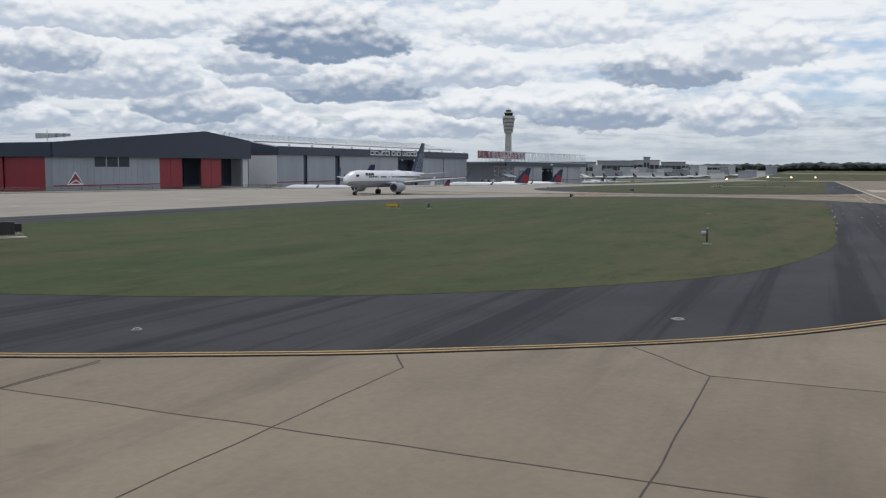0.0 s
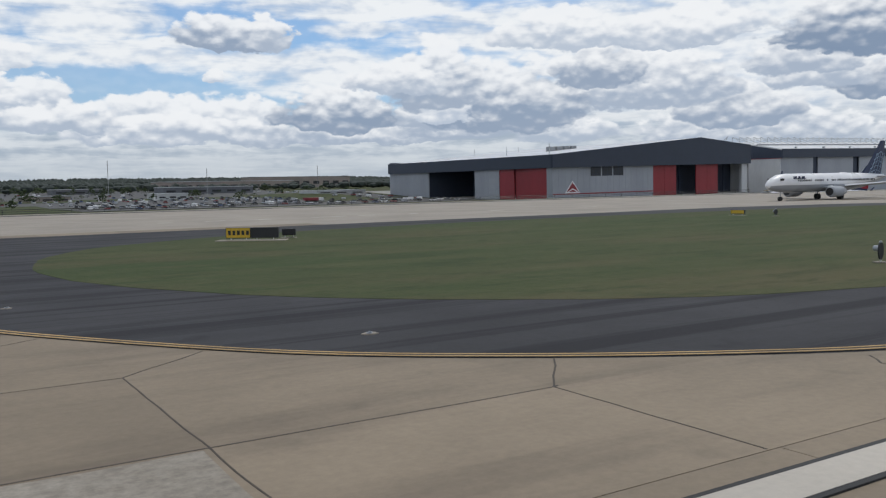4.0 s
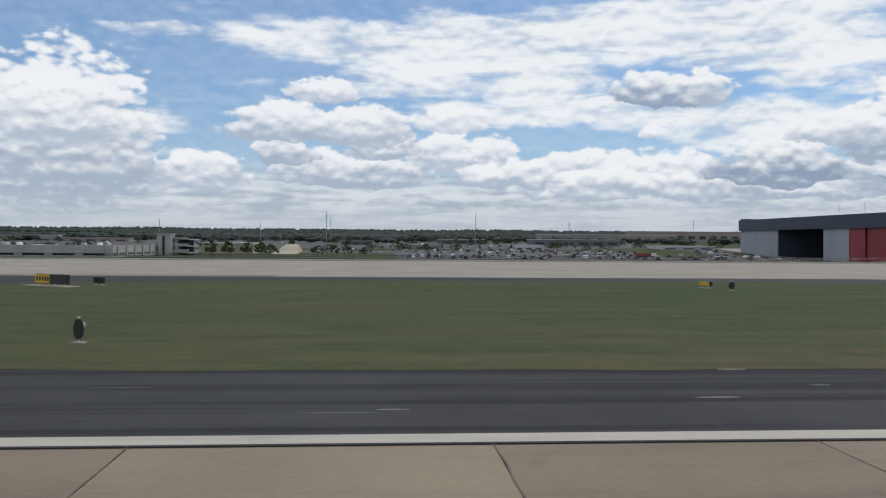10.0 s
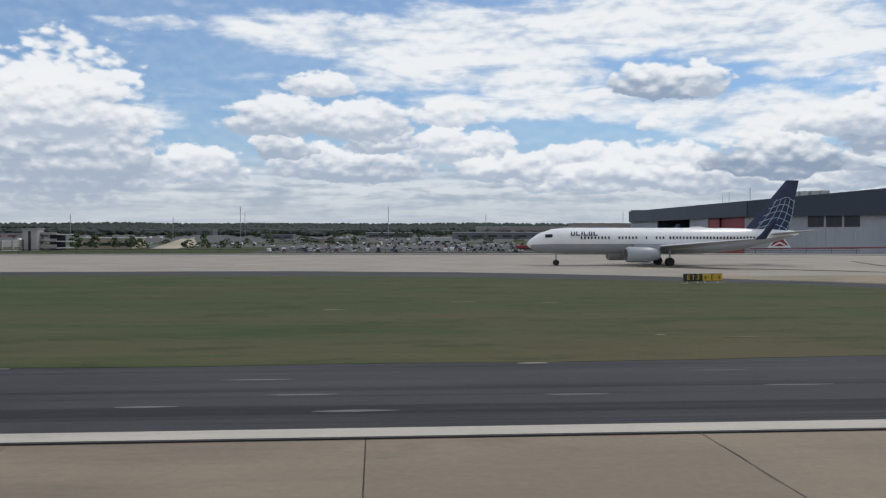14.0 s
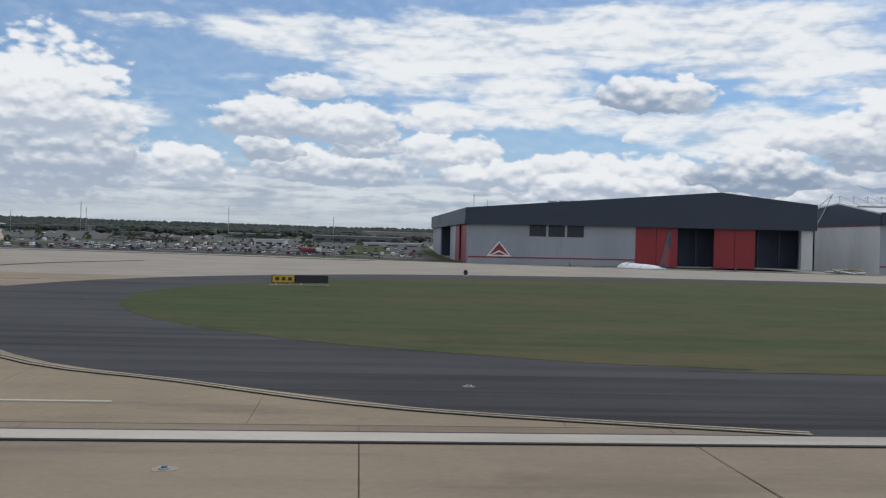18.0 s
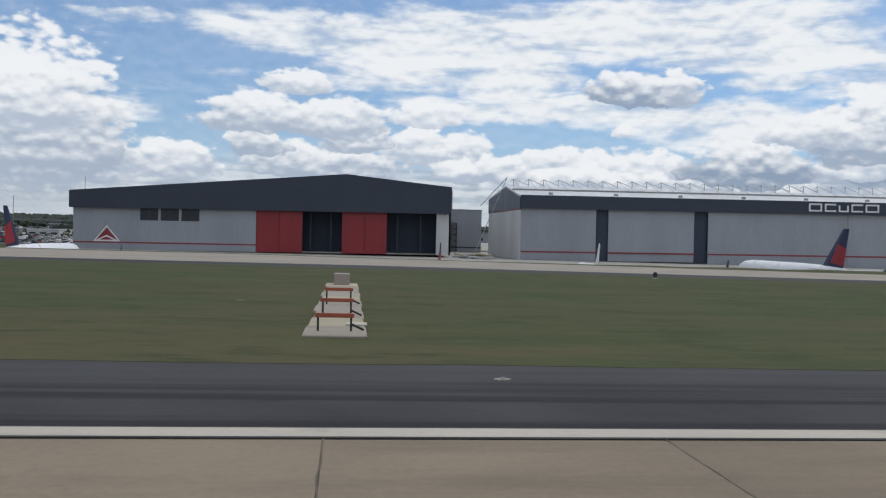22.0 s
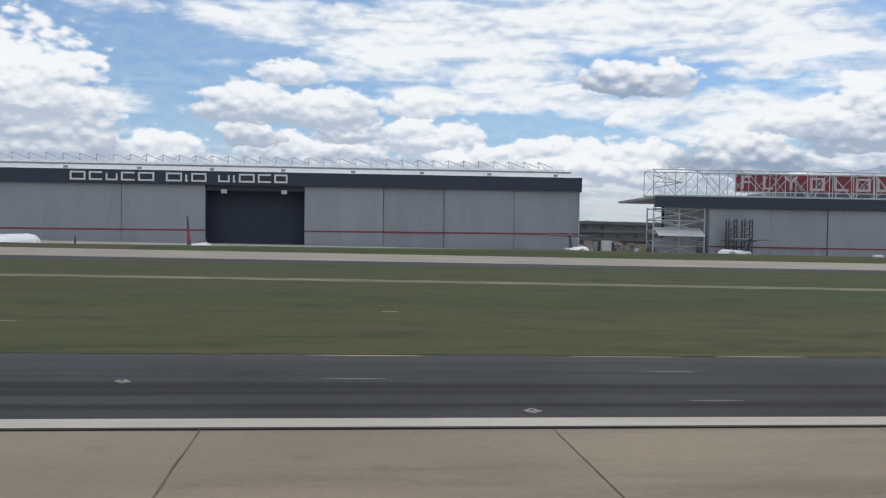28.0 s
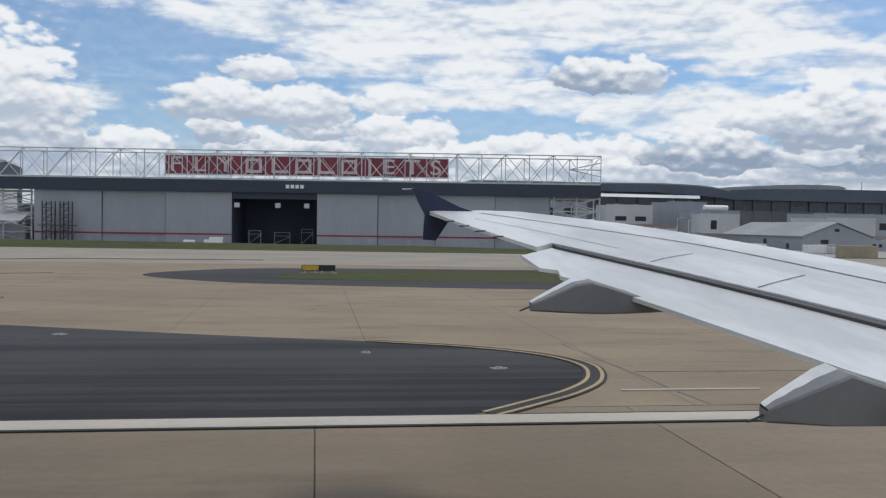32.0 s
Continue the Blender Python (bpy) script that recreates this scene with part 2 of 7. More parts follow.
def mat(name, a, b, scale=1.0, rough=0.6, metal=0.0, bump=0.1, grain=14.0, stretch=(1, 1, 1), space="Object", rand=0.0, strength=0.25):
    """Two colours over a wide noise, a fine grain on top, uneven gloss and relief."""
    m = bpy.data.materials.new(name)
    m.use_nodes = True
    n = Nodes(m.node_tree)
    if space == "World":
        vec = n.add("ShaderNodeNewGeometry").outputs["Position"]
    else:
        vec = n.add("ShaderNodeTexCoord").outputs["Object"]
    vec = n.vmath("MULTIPLY", vec, stretch)
    wide = n.noise(vec, scale, 5.0, 0.6)
    fine = n.noise(vec, scale * grain, 4.0, 0.65)
    col = n.mix(n.smooth(wide, 0.32, 0.68), a, b)
    tone = n.math("MULTIPLY_ADD", n.math("SUBTRACT", fine, 0.5), strength * 2, 1.0)
    if rand:
        info = n.add("ShaderNodeObjectInfo").outputs["Random"]
        tone = n.math("MULTIPLY", tone, n.math("MULTIPLY_ADD", info, rand, 1.0 - rand / 2))
    g = n.add("ShaderNodeCombineColor")
    for i in range(3):
        n.put(g, i, tone)
    col = n.mix(1.0, col, g.outputs[0], "MULTIPLY")
    p = n.add("ShaderNodeBsdfPrincipled")
    n.put(p, "Base Color", col), n.put(p, "Metallic", metal)
    n.put(p, "Roughness", n.math("MULTIPLY_ADD", n.math("SUBTRACT", wide, 0.5), 0.25, rough, clamp=True))
    if bump:
        bp = n.add("ShaderNodeBump")
        n.put(bp, "Strength", bump), n.put(bp, "Distance", 0.02), n.put(bp, "Height", fine)
        n.put(p, "Normal", bp.outputs[0])
    o = n.add("ShaderNodeOutputMaterial")
    n.put(o, 0, p.outputs[0])
    return m


def grass_mat():
    m = bpy.data.materials.new("mown_grass")
    m.use_nodes = True
    n = Nodes(m.node_tree)
    pos = n.add("ShaderNodeNewGeometry").outputs["Position"]
    wide = n.noise(n.vmath("MULTIPLY", pos, (0.02, 0.07, 0)), 1.0, 4.0, 0.6)
    mow = n.noise(n.vmath("MULTIPLY", pos, (0.03, 0.42, 0)), 1.0, 4.0, 0.65)
    patch = n.noise(n.vmath("MULTIPLY", pos, (0.05, 0.15, 0)), 1.0, 7.0, 0.68)
    clump = n.noise(n.vmath("MULTIPLY", pos, (0.5, 1.2, 0)), 1.0, 5.0, 0.7)
    tuft = n.noise(pos, 2.2, 6.0, 0.78)
    col = n.mix(n.smooth(wide, 0.36, 0.62), (0.043, 0.064, 0.021), (0.060, 0.070, 0.027))
    col = n.mix(n.math("MULTIPLY", n.smooth(mow, 0.46, 0.66), 0.45), col, (0.080, 0.082, 0.036))
    col = n.mix(n.math("MULTIPLY", n.smooth(patch, 0.50, 0.64), 0.8), col, (0.080, 0.073, 0.035))
    col = n.mix(n.math("MULTIPLY", n.smooth(clump, 0.54, 0.70), 0.5), col, (0.041, 0.064, 0.019))
    col = n.mix(n.math("MULTIPLY", n.smooth(clump, 0.44, 0.30), 0.45), col, (0.098, 0.095, 0.046))
    col = n.mix(n.math("MULTIPLY", n.smooth(tuft, 0.5, 0.70), 0.6), col, (0.025, 0.038, 0.012))
    # drier, browner turf towards the east and along the shoulder, in drifts
    sep = n.add("ShaderNodeSeparateXYZ")
    n.put(sep, 0, pos)
    drift = n.smooth(n.noise(n.vmath("MULTIPLY", pos, (0.04, 0.11, 0)), 1.0, 6.0, 0.7), 0.36, 0.60)
    col = n.mix(n.math("MULTIPLY", n.math("MULTIPLY", n.smooth(sep.outputs[0], 20, 200), drift), 0.30), col, (0.086, 0.072, 0.036))
    worn = n.smooth(n.noise(n.vmath("MULTIPLY", pos, (0.05, 0.2, 0)), 1.0, 7.0, 0.7), 0.40, 0.58)
    col = n.mix(n.math("MULTIPLY", n.math("MULTIPLY", n.smooth(sep.outputs[1], 38, 20), worn), 0.7), col, (0.098, 0.082, 0.043))
    mottle = n.noise(n.vmath("MULTIPLY", pos, (0.22, 0.5, 0)), 1.0, 7.0, 0.75)
    col = n.mix(n.math("MULTIPLY", n.smooth(mottle, 0.50, 0.36), 0.6), col, (0.029, 0.043, 0.014))
    col = n.mix(n.math("MULTIPLY", n.smooth(mottle, 0.56, 0.70), 0.55), col, (0.090, 0.096, 0.045))
    p = n.add("ShaderNodeBsdfPrincipled")
    n.put(p, "Base Color", col), n.put(p, "Roughness", 0.9)
    n.put(p, "Specular IOR Level", 0.15)
    bp = n.add("ShaderNodeBump")
    n.put(bp, "Strength", 0.6), n.put(bp, "Distance", 0.06), n.put(bp, "Height", tuft)
    n.put(p, "Normal", bp.outputs[0])
    o = n.add("ShaderNodeOutputMaterial")
    n.put(o, 0, p.outputs[0])
    return m


def paving_mat(name, a, b, dark, along=0.05, across=0.5, rough=0.8, rand=0.0, grit=0.22, amount=0.65, gloss=0.3, dust=None):
    """Concrete or asphalt with long tyre streaks, stains and grit; dust: a paler sandy margin between two distances from the runway."""
    m = bpy.data.materials.new(name)
    m.use_nodes = True
    n = Nodes(m.node_tree)
    pos = n.add("ShaderNodeNewGeometry").outputs["Position"]
    wide = n.noise(pos, 0.16, 5.0, 0.6)
    streak = n.noise(n.vmath("MULTIPLY", pos, (along, across, 0)), 1.6, 5.0, 0.65)
    grain = n.noise(pos, 7.0, 6.0, 0.7)
    spot = n.noise(pos, 0.8, 3.0, 0.5)
    col = n.mix(n.smooth(wide, 0.3, 0.7), a, b)
    col = n.mix(n.math("MULTIPLY", n.smooth(streak, 0.46, 0.74 - (amount - 0.65)), amount), col, dark)
    col = n.mix(n.math("MULTIPLY", n.smooth(spot, 0.62, 0.75), 0.35), col, dark)
    if dust:
        sep = n.add("ShaderNodeSeparateXYZ")
        n.put(sep, 0, pos)
        drift = n.smooth(n.noise(n.vmath("MULTIPLY", pos, (0.035, 0.5, 0)), 1.0, 5.0, 0.65), 0.30, 0.62)
        edge = n.math("MULTIPLY", n.smooth(sep.outputs[1], *dust), n.smooth(sep.outputs[0], 20, 50))
        col = n.mix(n.math("MULTIPLY", n.math("MULTIPLY", edge, drift), 0.6), col, (0.078, 0.079, 0.084))
    tone = n.math("MULTIPLY_ADD", n.math("SUBTRACT", grain, 0.5), grit * 2, 1.0)
    if rand:
        tone = n.math("MULTIPLY", tone, n.math("MULTIPLY_ADD", n.add("ShaderNodeObjectInfo").outputs["Random"], rand, 1 - rand / 2))
    g = n.add("ShaderNodeCombineColor")
    for i in range(3):
        n.put(g, i, tone)
    p = n.add("ShaderNodeBsdfPrincipled")
    n.put(p, "Base Color", n.mix(1.0, col, g.outputs[0], "MULTIPLY")), n.put(p, "Roughness", rough)
    n.put(p, "Specular IOR Level", gloss)
    bp = n.add("ShaderNodeBump")
    n.put(bp, "Strength", 0.25), n.put(bp, "Distance", 0.01), n.put(bp, "Height", grain)
    n.put(p, "Normal", bp.outputs[0])
    o = n.add("ShaderNodeOutputMaterial")
    n.put(o, 0, p.outputs[0])
    return m


def glass_mat(name, tint=(0.02, 0.025, 0.03)):
    m = bpy.data.materials.new(name)
    m.use_nodes = True
    p = m.node_tree.nodes["Principled BSDF"]
    p.inputs["Base Color"].default_value = (*tint, 1)
    p.inputs["Roughness"].default_value = 0.06
    p.inputs["IOR"].default_value = 1.5
    return m


def lamp_mat(name, colour, power):
    m = bpy.data.materials.new(name)
    m.use_nodes = True
    p = m.node_tree.nodes["Principled BSDF"]
    p.inputs["Emission Color"].default_value = (*colour, 1)
    p.inputs["Emission Strength"].default_value = power
    return m


GRASS = grass_mat()
CONC = paving_mat("runway_concrete", (0.252, 0.202, 0.144), (0.196, 0.158, 0.113), (0.122, 0.097, 0.072), along=0.06, across=0.35, rand=0.22)
CONC_FAR = paving_mat("taxiway_concrete", (0.322, 0.286, 0.240), (0.262, 0.232, 0.192), (0.205, 0.182, 0.152))
APRON = paving_mat("apron_concrete", (0.36, 0.35, 0.32), (0.28, 0.27, 0.25), (0.2, 0.19, 0.18))
ASPH = paving_mat("shoulder_asphalt", (0.060, 0.060, 0.064), (0.041, 0.041, 0.044), (0.022, 0.022, 0.025), along=0.010, across=0.5, rough=0.9, amount=0.78, gloss=0.14, dust=(15.6, 18.6))
# runway concrete again, warmer and lighter: some sunshine is in its colour
CONC_SUNNED = paving_mat("sunned_connector_concrete", (0.282, 0.222, 0.152), (0.222, 0.176, 0.122), (0.135, 0.106, 0.077), along=0.12, across=0.4)
TAR = mat("joint_tar", (0.045, 0.037, 0.030), (0.075, 0.060, 0.048), 2.0, 0.9, space="World")
JOINT = mat("joint_filler", (0.092, 0.074, 0.058), (0.135, 0.109, 0.085), 2.0, 0.9, space="World")
WHITE_LINE = paving_mat("white_marking", (0.49, 0.45, 0.39), (0.41, 0.375, 0.325), (0.28, 0.26, 0.23), grit=0.15)
YELLOW_LINE = paving_mat("yellow_marking", (0.50, 0.33, 0.14), (0.43, 0.285, 0.125), (0.26, 0.18, 0.09), grit=0.15)
CENTRE_LINE = paving_mat("worn_yellow_marking", (0.46, 0.35, 0.18), (0.38, 0.295, 0.16), (0.22, 0.18, 0.12), grit=0.2)
SLAB_PALE = paving_mat("pale_grooved_concrete", (0.52, 0.46, 0.38), (0.43, 0.38, 0.31), (0.32, 0.285, 0.235))
SLAB_ROUGH = paving_mat("rough_spalled_concrete", (0.30, 0.27, 0.225), (0.20, 0.175, 0.14), (0.15, 0.125, 0.10), along=1.1, across=1.3, grit=0.6)
WORN = paving_mat("worn_patched_concrete", (0.215, 0.198, 0.176), (0.150, 0.140, 0.128), (0.085, 0.082, 0.078), along=0.4, across=0.7, grit=0.3, amount=0.7)
SCUFF = paving_mat("scuffed_asphalt", (0.15, 0.148, 0.142), (0.11, 0.108, 0.105), (0.07, 0.07, 0.07))
YARD = paving_mat("car_park_asphalt", (0.10, 0.098, 0.095), (0.07, 0.07, 0.07), (0.045, 0.048, 0.04))
BLACK_LINE = paving_mat("black_marking", (0.04, 0.04, 0.04), (0.03, 0.03, 0.03), (0.02, 0.02, 0.02))
PALE_EDGE = paving_mat("faded_yellow_marking", (0.42, 0.36, 0.26), (0.34, 0.295, 0.215), (0.2, 0.175, 0.135), grit=0.25)
RED_LINE = paving_mat("red_marking", (0.34, 0.13, 0.10), (0.29, 0.14, 0.11), (0.22, 0.15, 0.12))
PATH = paving_mat("tan_gravel", (0.23, 0.205, 0.135), (0.16, 0.145, 0.085), (0.085, 0.085, 0.04), along=0.3, across=1.2, amount=0.85)
NAVY = mat("navy_metal_cladding", (0.024, 0.034, 0.058), (0.030, 0.041, 0.067), 0.15, 0.45, 0.0, 0.05)
PANEL = mat("grey_door_cladding", (0.325, 0.345, 0.38), (0.29, 0.308, 0.342), 0.12, 0.5, 0.0, 0.06, stretch=(1, 1, 0.25), rand=0.07, strength=0.1)
PANEL_LIGHT = mat("pale_wall_cladding", (0.56, 0.57, 0.58), (0.48, 0.49, 0.50), 0.1, 0.5, 0.0, 0.06, stretch=(1, 1, 0.3), strength=0.1)
RED = mat("red_door_paint", (0.28, 0.020, 0.028), (0.23, 0.017, 0.024), 0.15, 0.45, 0.0, 0.05, stretch=(1, 1, 0.3), rand=0.1, strength=0.1)
STRIPE_RED = mat("red_stripe_paint", (0.28, 0.03, 0.04), (0.22, 0.03, 0.04), 0.3, 0.5)
# shade inside open hangars and decks is put into this dark blue-grey
INSIDE_SHADE = mat("shade_toned_inside", (0.040, 0.052, 0.080), (0.05, 0.062, 0.092), 0.2, 0.8)
STEEL = mat("pale_painted_steel", (0.55, 0.57, 0.58), (0.46, 0.48, 0.49), 0.5, 0.45, 0.0, 0.05)
ROOF = mat("pale_roof_sheet", (0.62, 0.63, 0.64), (0.50, 0.51, 0.52), 0.06, 0.45, 0.0, 0.1, stretch=(1, 0.15, 1))
ROOF_GREY = mat("grey_roof_sheet", (0.30, 0.31, 0.32), (0.24, 0.25, 0.26), 0.06, 0.5, 0.0, 0.1)
WHITE = mat("white_gloss_paint", (0.80, 0.80, 0.80), (0.72, 0.72, 0.73), 0.3, 0.3, 0.0, 0.02, strength=0.05)
JETGREY = mat("grey_gloss_paint", (0.36, 0.38, 0.41), (0.32, 0.34, 0.37), 0.3, 0.35, 0.0, 0.02, strength=0.05)
JETBLUE = mat("dark_blue_paint", (0.012, 0.022, 0.065), (0.016, 0.028, 0.075), 0.4, 0.35, 0.0, 0.02, strength=0.05)
JETRED = mat("tail_red_paint", (0.30, 0.02, 0.035), (0.26, 0.02, 0.03), 0.4, 0.35, 0.0, 0.02, strength=0.05)
PALE_BLUE = mat("pale_blue_line_paint", (0.35, 0.45, 0.55), (0.3, 0.4, 0.5), 0.4, 0.4)
RUBBER = mat("black_rubber", (0.018, 0.018, 0.018), (0.028, 0.028, 0.028), 3.0, 0.8)
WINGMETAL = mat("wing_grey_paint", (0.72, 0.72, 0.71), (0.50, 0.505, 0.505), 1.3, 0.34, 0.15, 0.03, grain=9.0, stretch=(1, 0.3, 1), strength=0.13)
# shade on the fairing sides under the wing is put into this darker grey
FAIRING_SHADED = mat("fairing_shaded_grey", (0.22, 0.225, 0.23), (0.165, 0.17, 0.175), 0.6, 0.5, 0.0, 0.03, strength=0.1)
SEALANT = mat("dark_seam", (0.03, 0.032, 0.035), (0.05, 0.05, 0.055), 1.0, 0.6)
DULL = mat("dull_grey_cladding", (0.15, 0.16, 0.175), (0.11, 0.118, 0.13), 0.1, 0.7, stretch=(1, 1, 0.3))
# the terminal's navy and glass are paled towards blue here to stand for haze
NAVY_HAZED = mat("hazed_navy_roof_edge", (0.072, 0.092, 0.132), (0.090, 0.110, 0.150), 0.03, 0.6)
GLAZING_HAZED = mat("hazed_glazing", (0.060, 0.070, 0.085), (0.085, 0.096, 0.112), 0.05, 0.3)
TOWERC = mat("tower_concrete", (0.50, 0.49, 0.46), (0.42, 0.41, 0.39), 0.05, 0.7)
DECK_DARK = mat("grey_deck_concrete", (0.17, 0.172, 0.178), (0.14, 0.142, 0.148), 0.1, 0.8)
DECKC = mat("parking_deck_concrete", (0.40, 0.39, 0.38), (0.33, 0.32, 0.31), 0.1, 0.75)
BRICKISH = mat("warehouse_wall", (0.33, 0.28, 0.25), (0.27, 0.235, 0.215), 0.08, 0.8)
LEAF = mat("tree_leaves", (0.030, 0.050, 0.017), (0.048, 0.068, 0.022), 0.12, 0.85, 0.0, 0.8, grain=9.0, strength=0.45)
# distance haze is put into this bluish leaf colour
LEAF_HAZED = mat("hazed_forest_leaves", (0.022, 0.032, 0.027), (0.034, 0.045, 0.036), 0.02, 0.9, 0.0, 0.8, grain=12.0, space="World", strength=0.4)
BARK = mat("tree_bark", (0.09, 0.07, 0.05), (0.12, 0.1, 0.07), 1.5, 0.9)
SIGN_YELLOW = mat("sign_yellow", (0.62, 0.40, 0.03), (0.55, 0.35, 0.03), 0.6, 0.5)
SIGN_BLACK = mat("sign_black", (0.012, 0.013, 0.016), (0.02, 0.02, 0.023), 0.6, 0.4)
SIGN_PALE = mat("sign_pale_letters", (0.62, 0.50, 0.50), (0.52, 0.42, 0.43), 0.3, 0.5)
ORANGE = mat("orange_paint", (0.36, 0.085, 0.04), (0.27, 0.07, 0.04), 0.6, 0.5)
TAN = mat("tan_soil", (0.40, 0.35, 0.26), (0.32, 0.28, 0.20), 0.05, 0.9, space="World")
GLASS = glass_mat("dark_glass")
DARKSTEEL = mat("dark_weathered_steel", (0.07, 0.075, 0.08), (0.05, 0.052, 0.056), 0.6, 0.6)
TOWERBAND = mat("tower_tinted_band", (0.20, 0.21, 0.22), (0.16, 0.17, 0.18), 0.1, 0.35)
CAR_PAINTS = [mat("car_" + n, c, tuple(x * 0.9 for x in c), 0.5, 0.3) for n, c in (
    ("white", (0.75, 0.75, 0.75)), ("silver", (0.42, 0.43, 0.45)), ("black", (0.03, 0.03, 0.035)), ("red", (0.20, 0.03, 0.03)), ("blue", (0.05, 0.09, 0.2)), ("grey", (0.18, 0.18, 0.19)))]

# ---- building helpers ----


def mesh_of(bm, name, material, smooth=False):
    me = bpy.data.meshes.new(name)
    bmesh.ops.recalc_face_normals(bm, faces=bm.faces)
    if smooth:
        for f in bm.faces:
            f.smooth = True
    bm.to_mesh(me)
    bm.free()
    for m in material if isinstance(material, (list, tuple)) else (material,):
        me.materials.append(m)
    return me


def part(name, bm, material, parent, label="", smooth=False):
    ob = new(name, mesh_of(bm, name, material, smooth))
    ob.parent = parent
    if label:
        tagged(ob, label)
    return ob


def thing(name, label, category, group="", kind="", at=None):
    ob = new(name)
    ob.empty_display_size = 0.3
    if at is not None:
        ob.matrix_world = at
    return tagged(ob, label, category, group, kind)


def solo(name, bm, material, label, category, group="", kind="", smooth=False):
    return tagged(new(name, mesh_of(bm, name, material, smooth)), label, category, group, kind)


def box(x0, x1, y0, y1, z0, z1, bm=None, bevel=0.0):
    bm = bm or bmesh.new()
    r = bmesh.ops.create_cube(bm, size=1.0, matrix=Matrix.Translation(((x0 + x1) / 2, (y0 + y1) / 2, (z0 + z1) / 2)) @ Matrix.Diagonal((x1 - x0, y1 - y0, z1 - z0, 1)))
    if bevel:
        es = list({e for v in r["verts"] for e in v.link_edges})
        bmesh.ops.bevel(bm, geom=es, offset=bevel, segments=1, affect="EDGES")
    return bm


def bar(a, b, r, bm=None, sides=6):
    """A round bar from a to b."""
    bm = bm or bmesh.new()
    a, b = Vector(a), Vector(b)
    m = Matrix.Translation((a + b) / 2) @ (b - a).to_track_quat("Z", "Y").to_matrix().to_4x4()
    bmesh.ops.create_cone(bm, cap_ends=True, segments=sides, radius1=r, radius2=r, depth=(b - a).length, matrix=m)
    return bm


def prism(points, z0, z1, bm=None):
    """An upright prism over a plan outline."""
    bm = bm or bmesh.new()
    lo = [bm.verts.new((x, y, z0)) for x, y in points]
    hi = [bm.verts.new((x, y, z1)) for x, y in points]
    bm.faces.new(hi), bm.faces.new(lo[::-1])
    n = len(points)
    for i in range(n):
        bm.faces.new((lo[i], lo[(i + 1) % n], hi[(i + 1) % n], hi[i]))
    return bm


def side_prism(points, y0, y1, bm=None):
    """A prism over an outline in x and z, from y0 to y1."""
    bm = bm or bmesh.new()
    lo = [bm.verts.new((x, y0, z)) for x, z in points]
    hi = [bm.verts.new((x, y1, z)) for x, z in points]
    bm.faces.new(lo), bm.faces.new(hi[::-1])
    n = len(points)
    for i in range(n):
        bm.faces.new((lo[i], hi[i], hi[(i + 1) % n], lo[(i + 1) % n]))
    return bm


def rounded(points, steps=5, closed=True):
    """A smooth curve through plan points."""
    n, res = len(points), []
    for i in range(n if closed else n - 1):
        p = [Vector(points[(i + k) % n] if closed else points[min(max(i + k, 0), n - 1)]) for k in (-1, 0, 1, 2)]
        for s in range(steps):
            t = s / steps
            q = 0.5 * ((2 * p[1]) + (p[2] - p[0]) * t + (2 * p[0] - 5 * p[1] + 4 * p[2] - p[3]) * t * t + (3 * p[1] - p[0] - 3 * p[2] + p[3]) * t ** 3)
            res.append((q.x, q.y))
    if not closed:
        res.append(tuple(points[-1]))
    return res


def ribbon(points, width, z, thick, bm=None, shift=0.0):
    """A flat band along a plan line."""
    bm = bm or bmesh.new()
    rows, n = [], len(points)
    for i, p in enumerate(points):
        d = (Vector(points[min(i + 1, n - 1)]) - Vector(points[max(i - 1, 0)])).normalized()
        nrm = Vector((-d.y, d.x))
        a, b = Vector(p) + nrm * (shift - width / 2), Vector(p) + nrm * (shift + width / 2)
        rows.append([bm.verts.new((q.x, q.y, h)) for q, h in ((a, z), (b, z), (b, z - thick), (a, z - thick))])
    for r, s in zip(rows, rows[1:]):
        for k in range(4):
            bm.faces.new((r[k], r[(k + 1) % 4], s[(k + 1) % 4], s[k]))
    bm.faces.new(rows[0]), bm.faces.new(rows[-1][::-1])
    return bm


def words(text, size, parent, material, m, depth=0.05, name="lettering", spacing=1.0, bold=0.0):
    """Flat solid lettering in the built-in font, standing in the x-z plane of the pose m."""
    cu = bpy.data.curves.new(name, "FONT")
    cu.body, cu.size, cu.extrude, cu.align_x, cu.align_y = text, size, depth, "CENTER", "CENTER"
    cu.space_character, cu.offset = spacing, bold
    tmp = new("tmp", cu)
    me = bpy.data.meshes.new_from_object(tmp.evaluated_get(bpy.context.evaluated_depsgraph_get()))
    bpy.data.objects.remove(tmp)
    me.materials.clear()
    me.materials.append(material)
    me.transform(m @ pose(0, 0, 0, 90, 0, 0))
    ob = new(name, me)
    ob.parent = parent
    return ob

# ---- ground and paving ----
FAR_EDGE = [(-300, 146), (60, 146), (110, 145), (135, 142), (160, 131), (190, 124), (240, 124), (290, 110), (330, 100), (450, 98), (600, 96), (800, 96)]
APRON_Z = -2.9


def far_edge(x):
    return float(np.interp(x, [p[0] for p in FAR_EDGE], [p[1] for p in FAR_EDGE]))


def ease(v, a, b):
    t = min(max((v - a) / (b - a), 0.0), 1.0)
    return t * t * (3 - 2 * t)


RISE_Y = (300, 350, 420, 520, 650, 800, 900, 1100, 1250)
RISE_Z = (0.0, 0.6, 4.0, 8.5, 11.0, 13.0, 12.5, 9.0, 7.5)


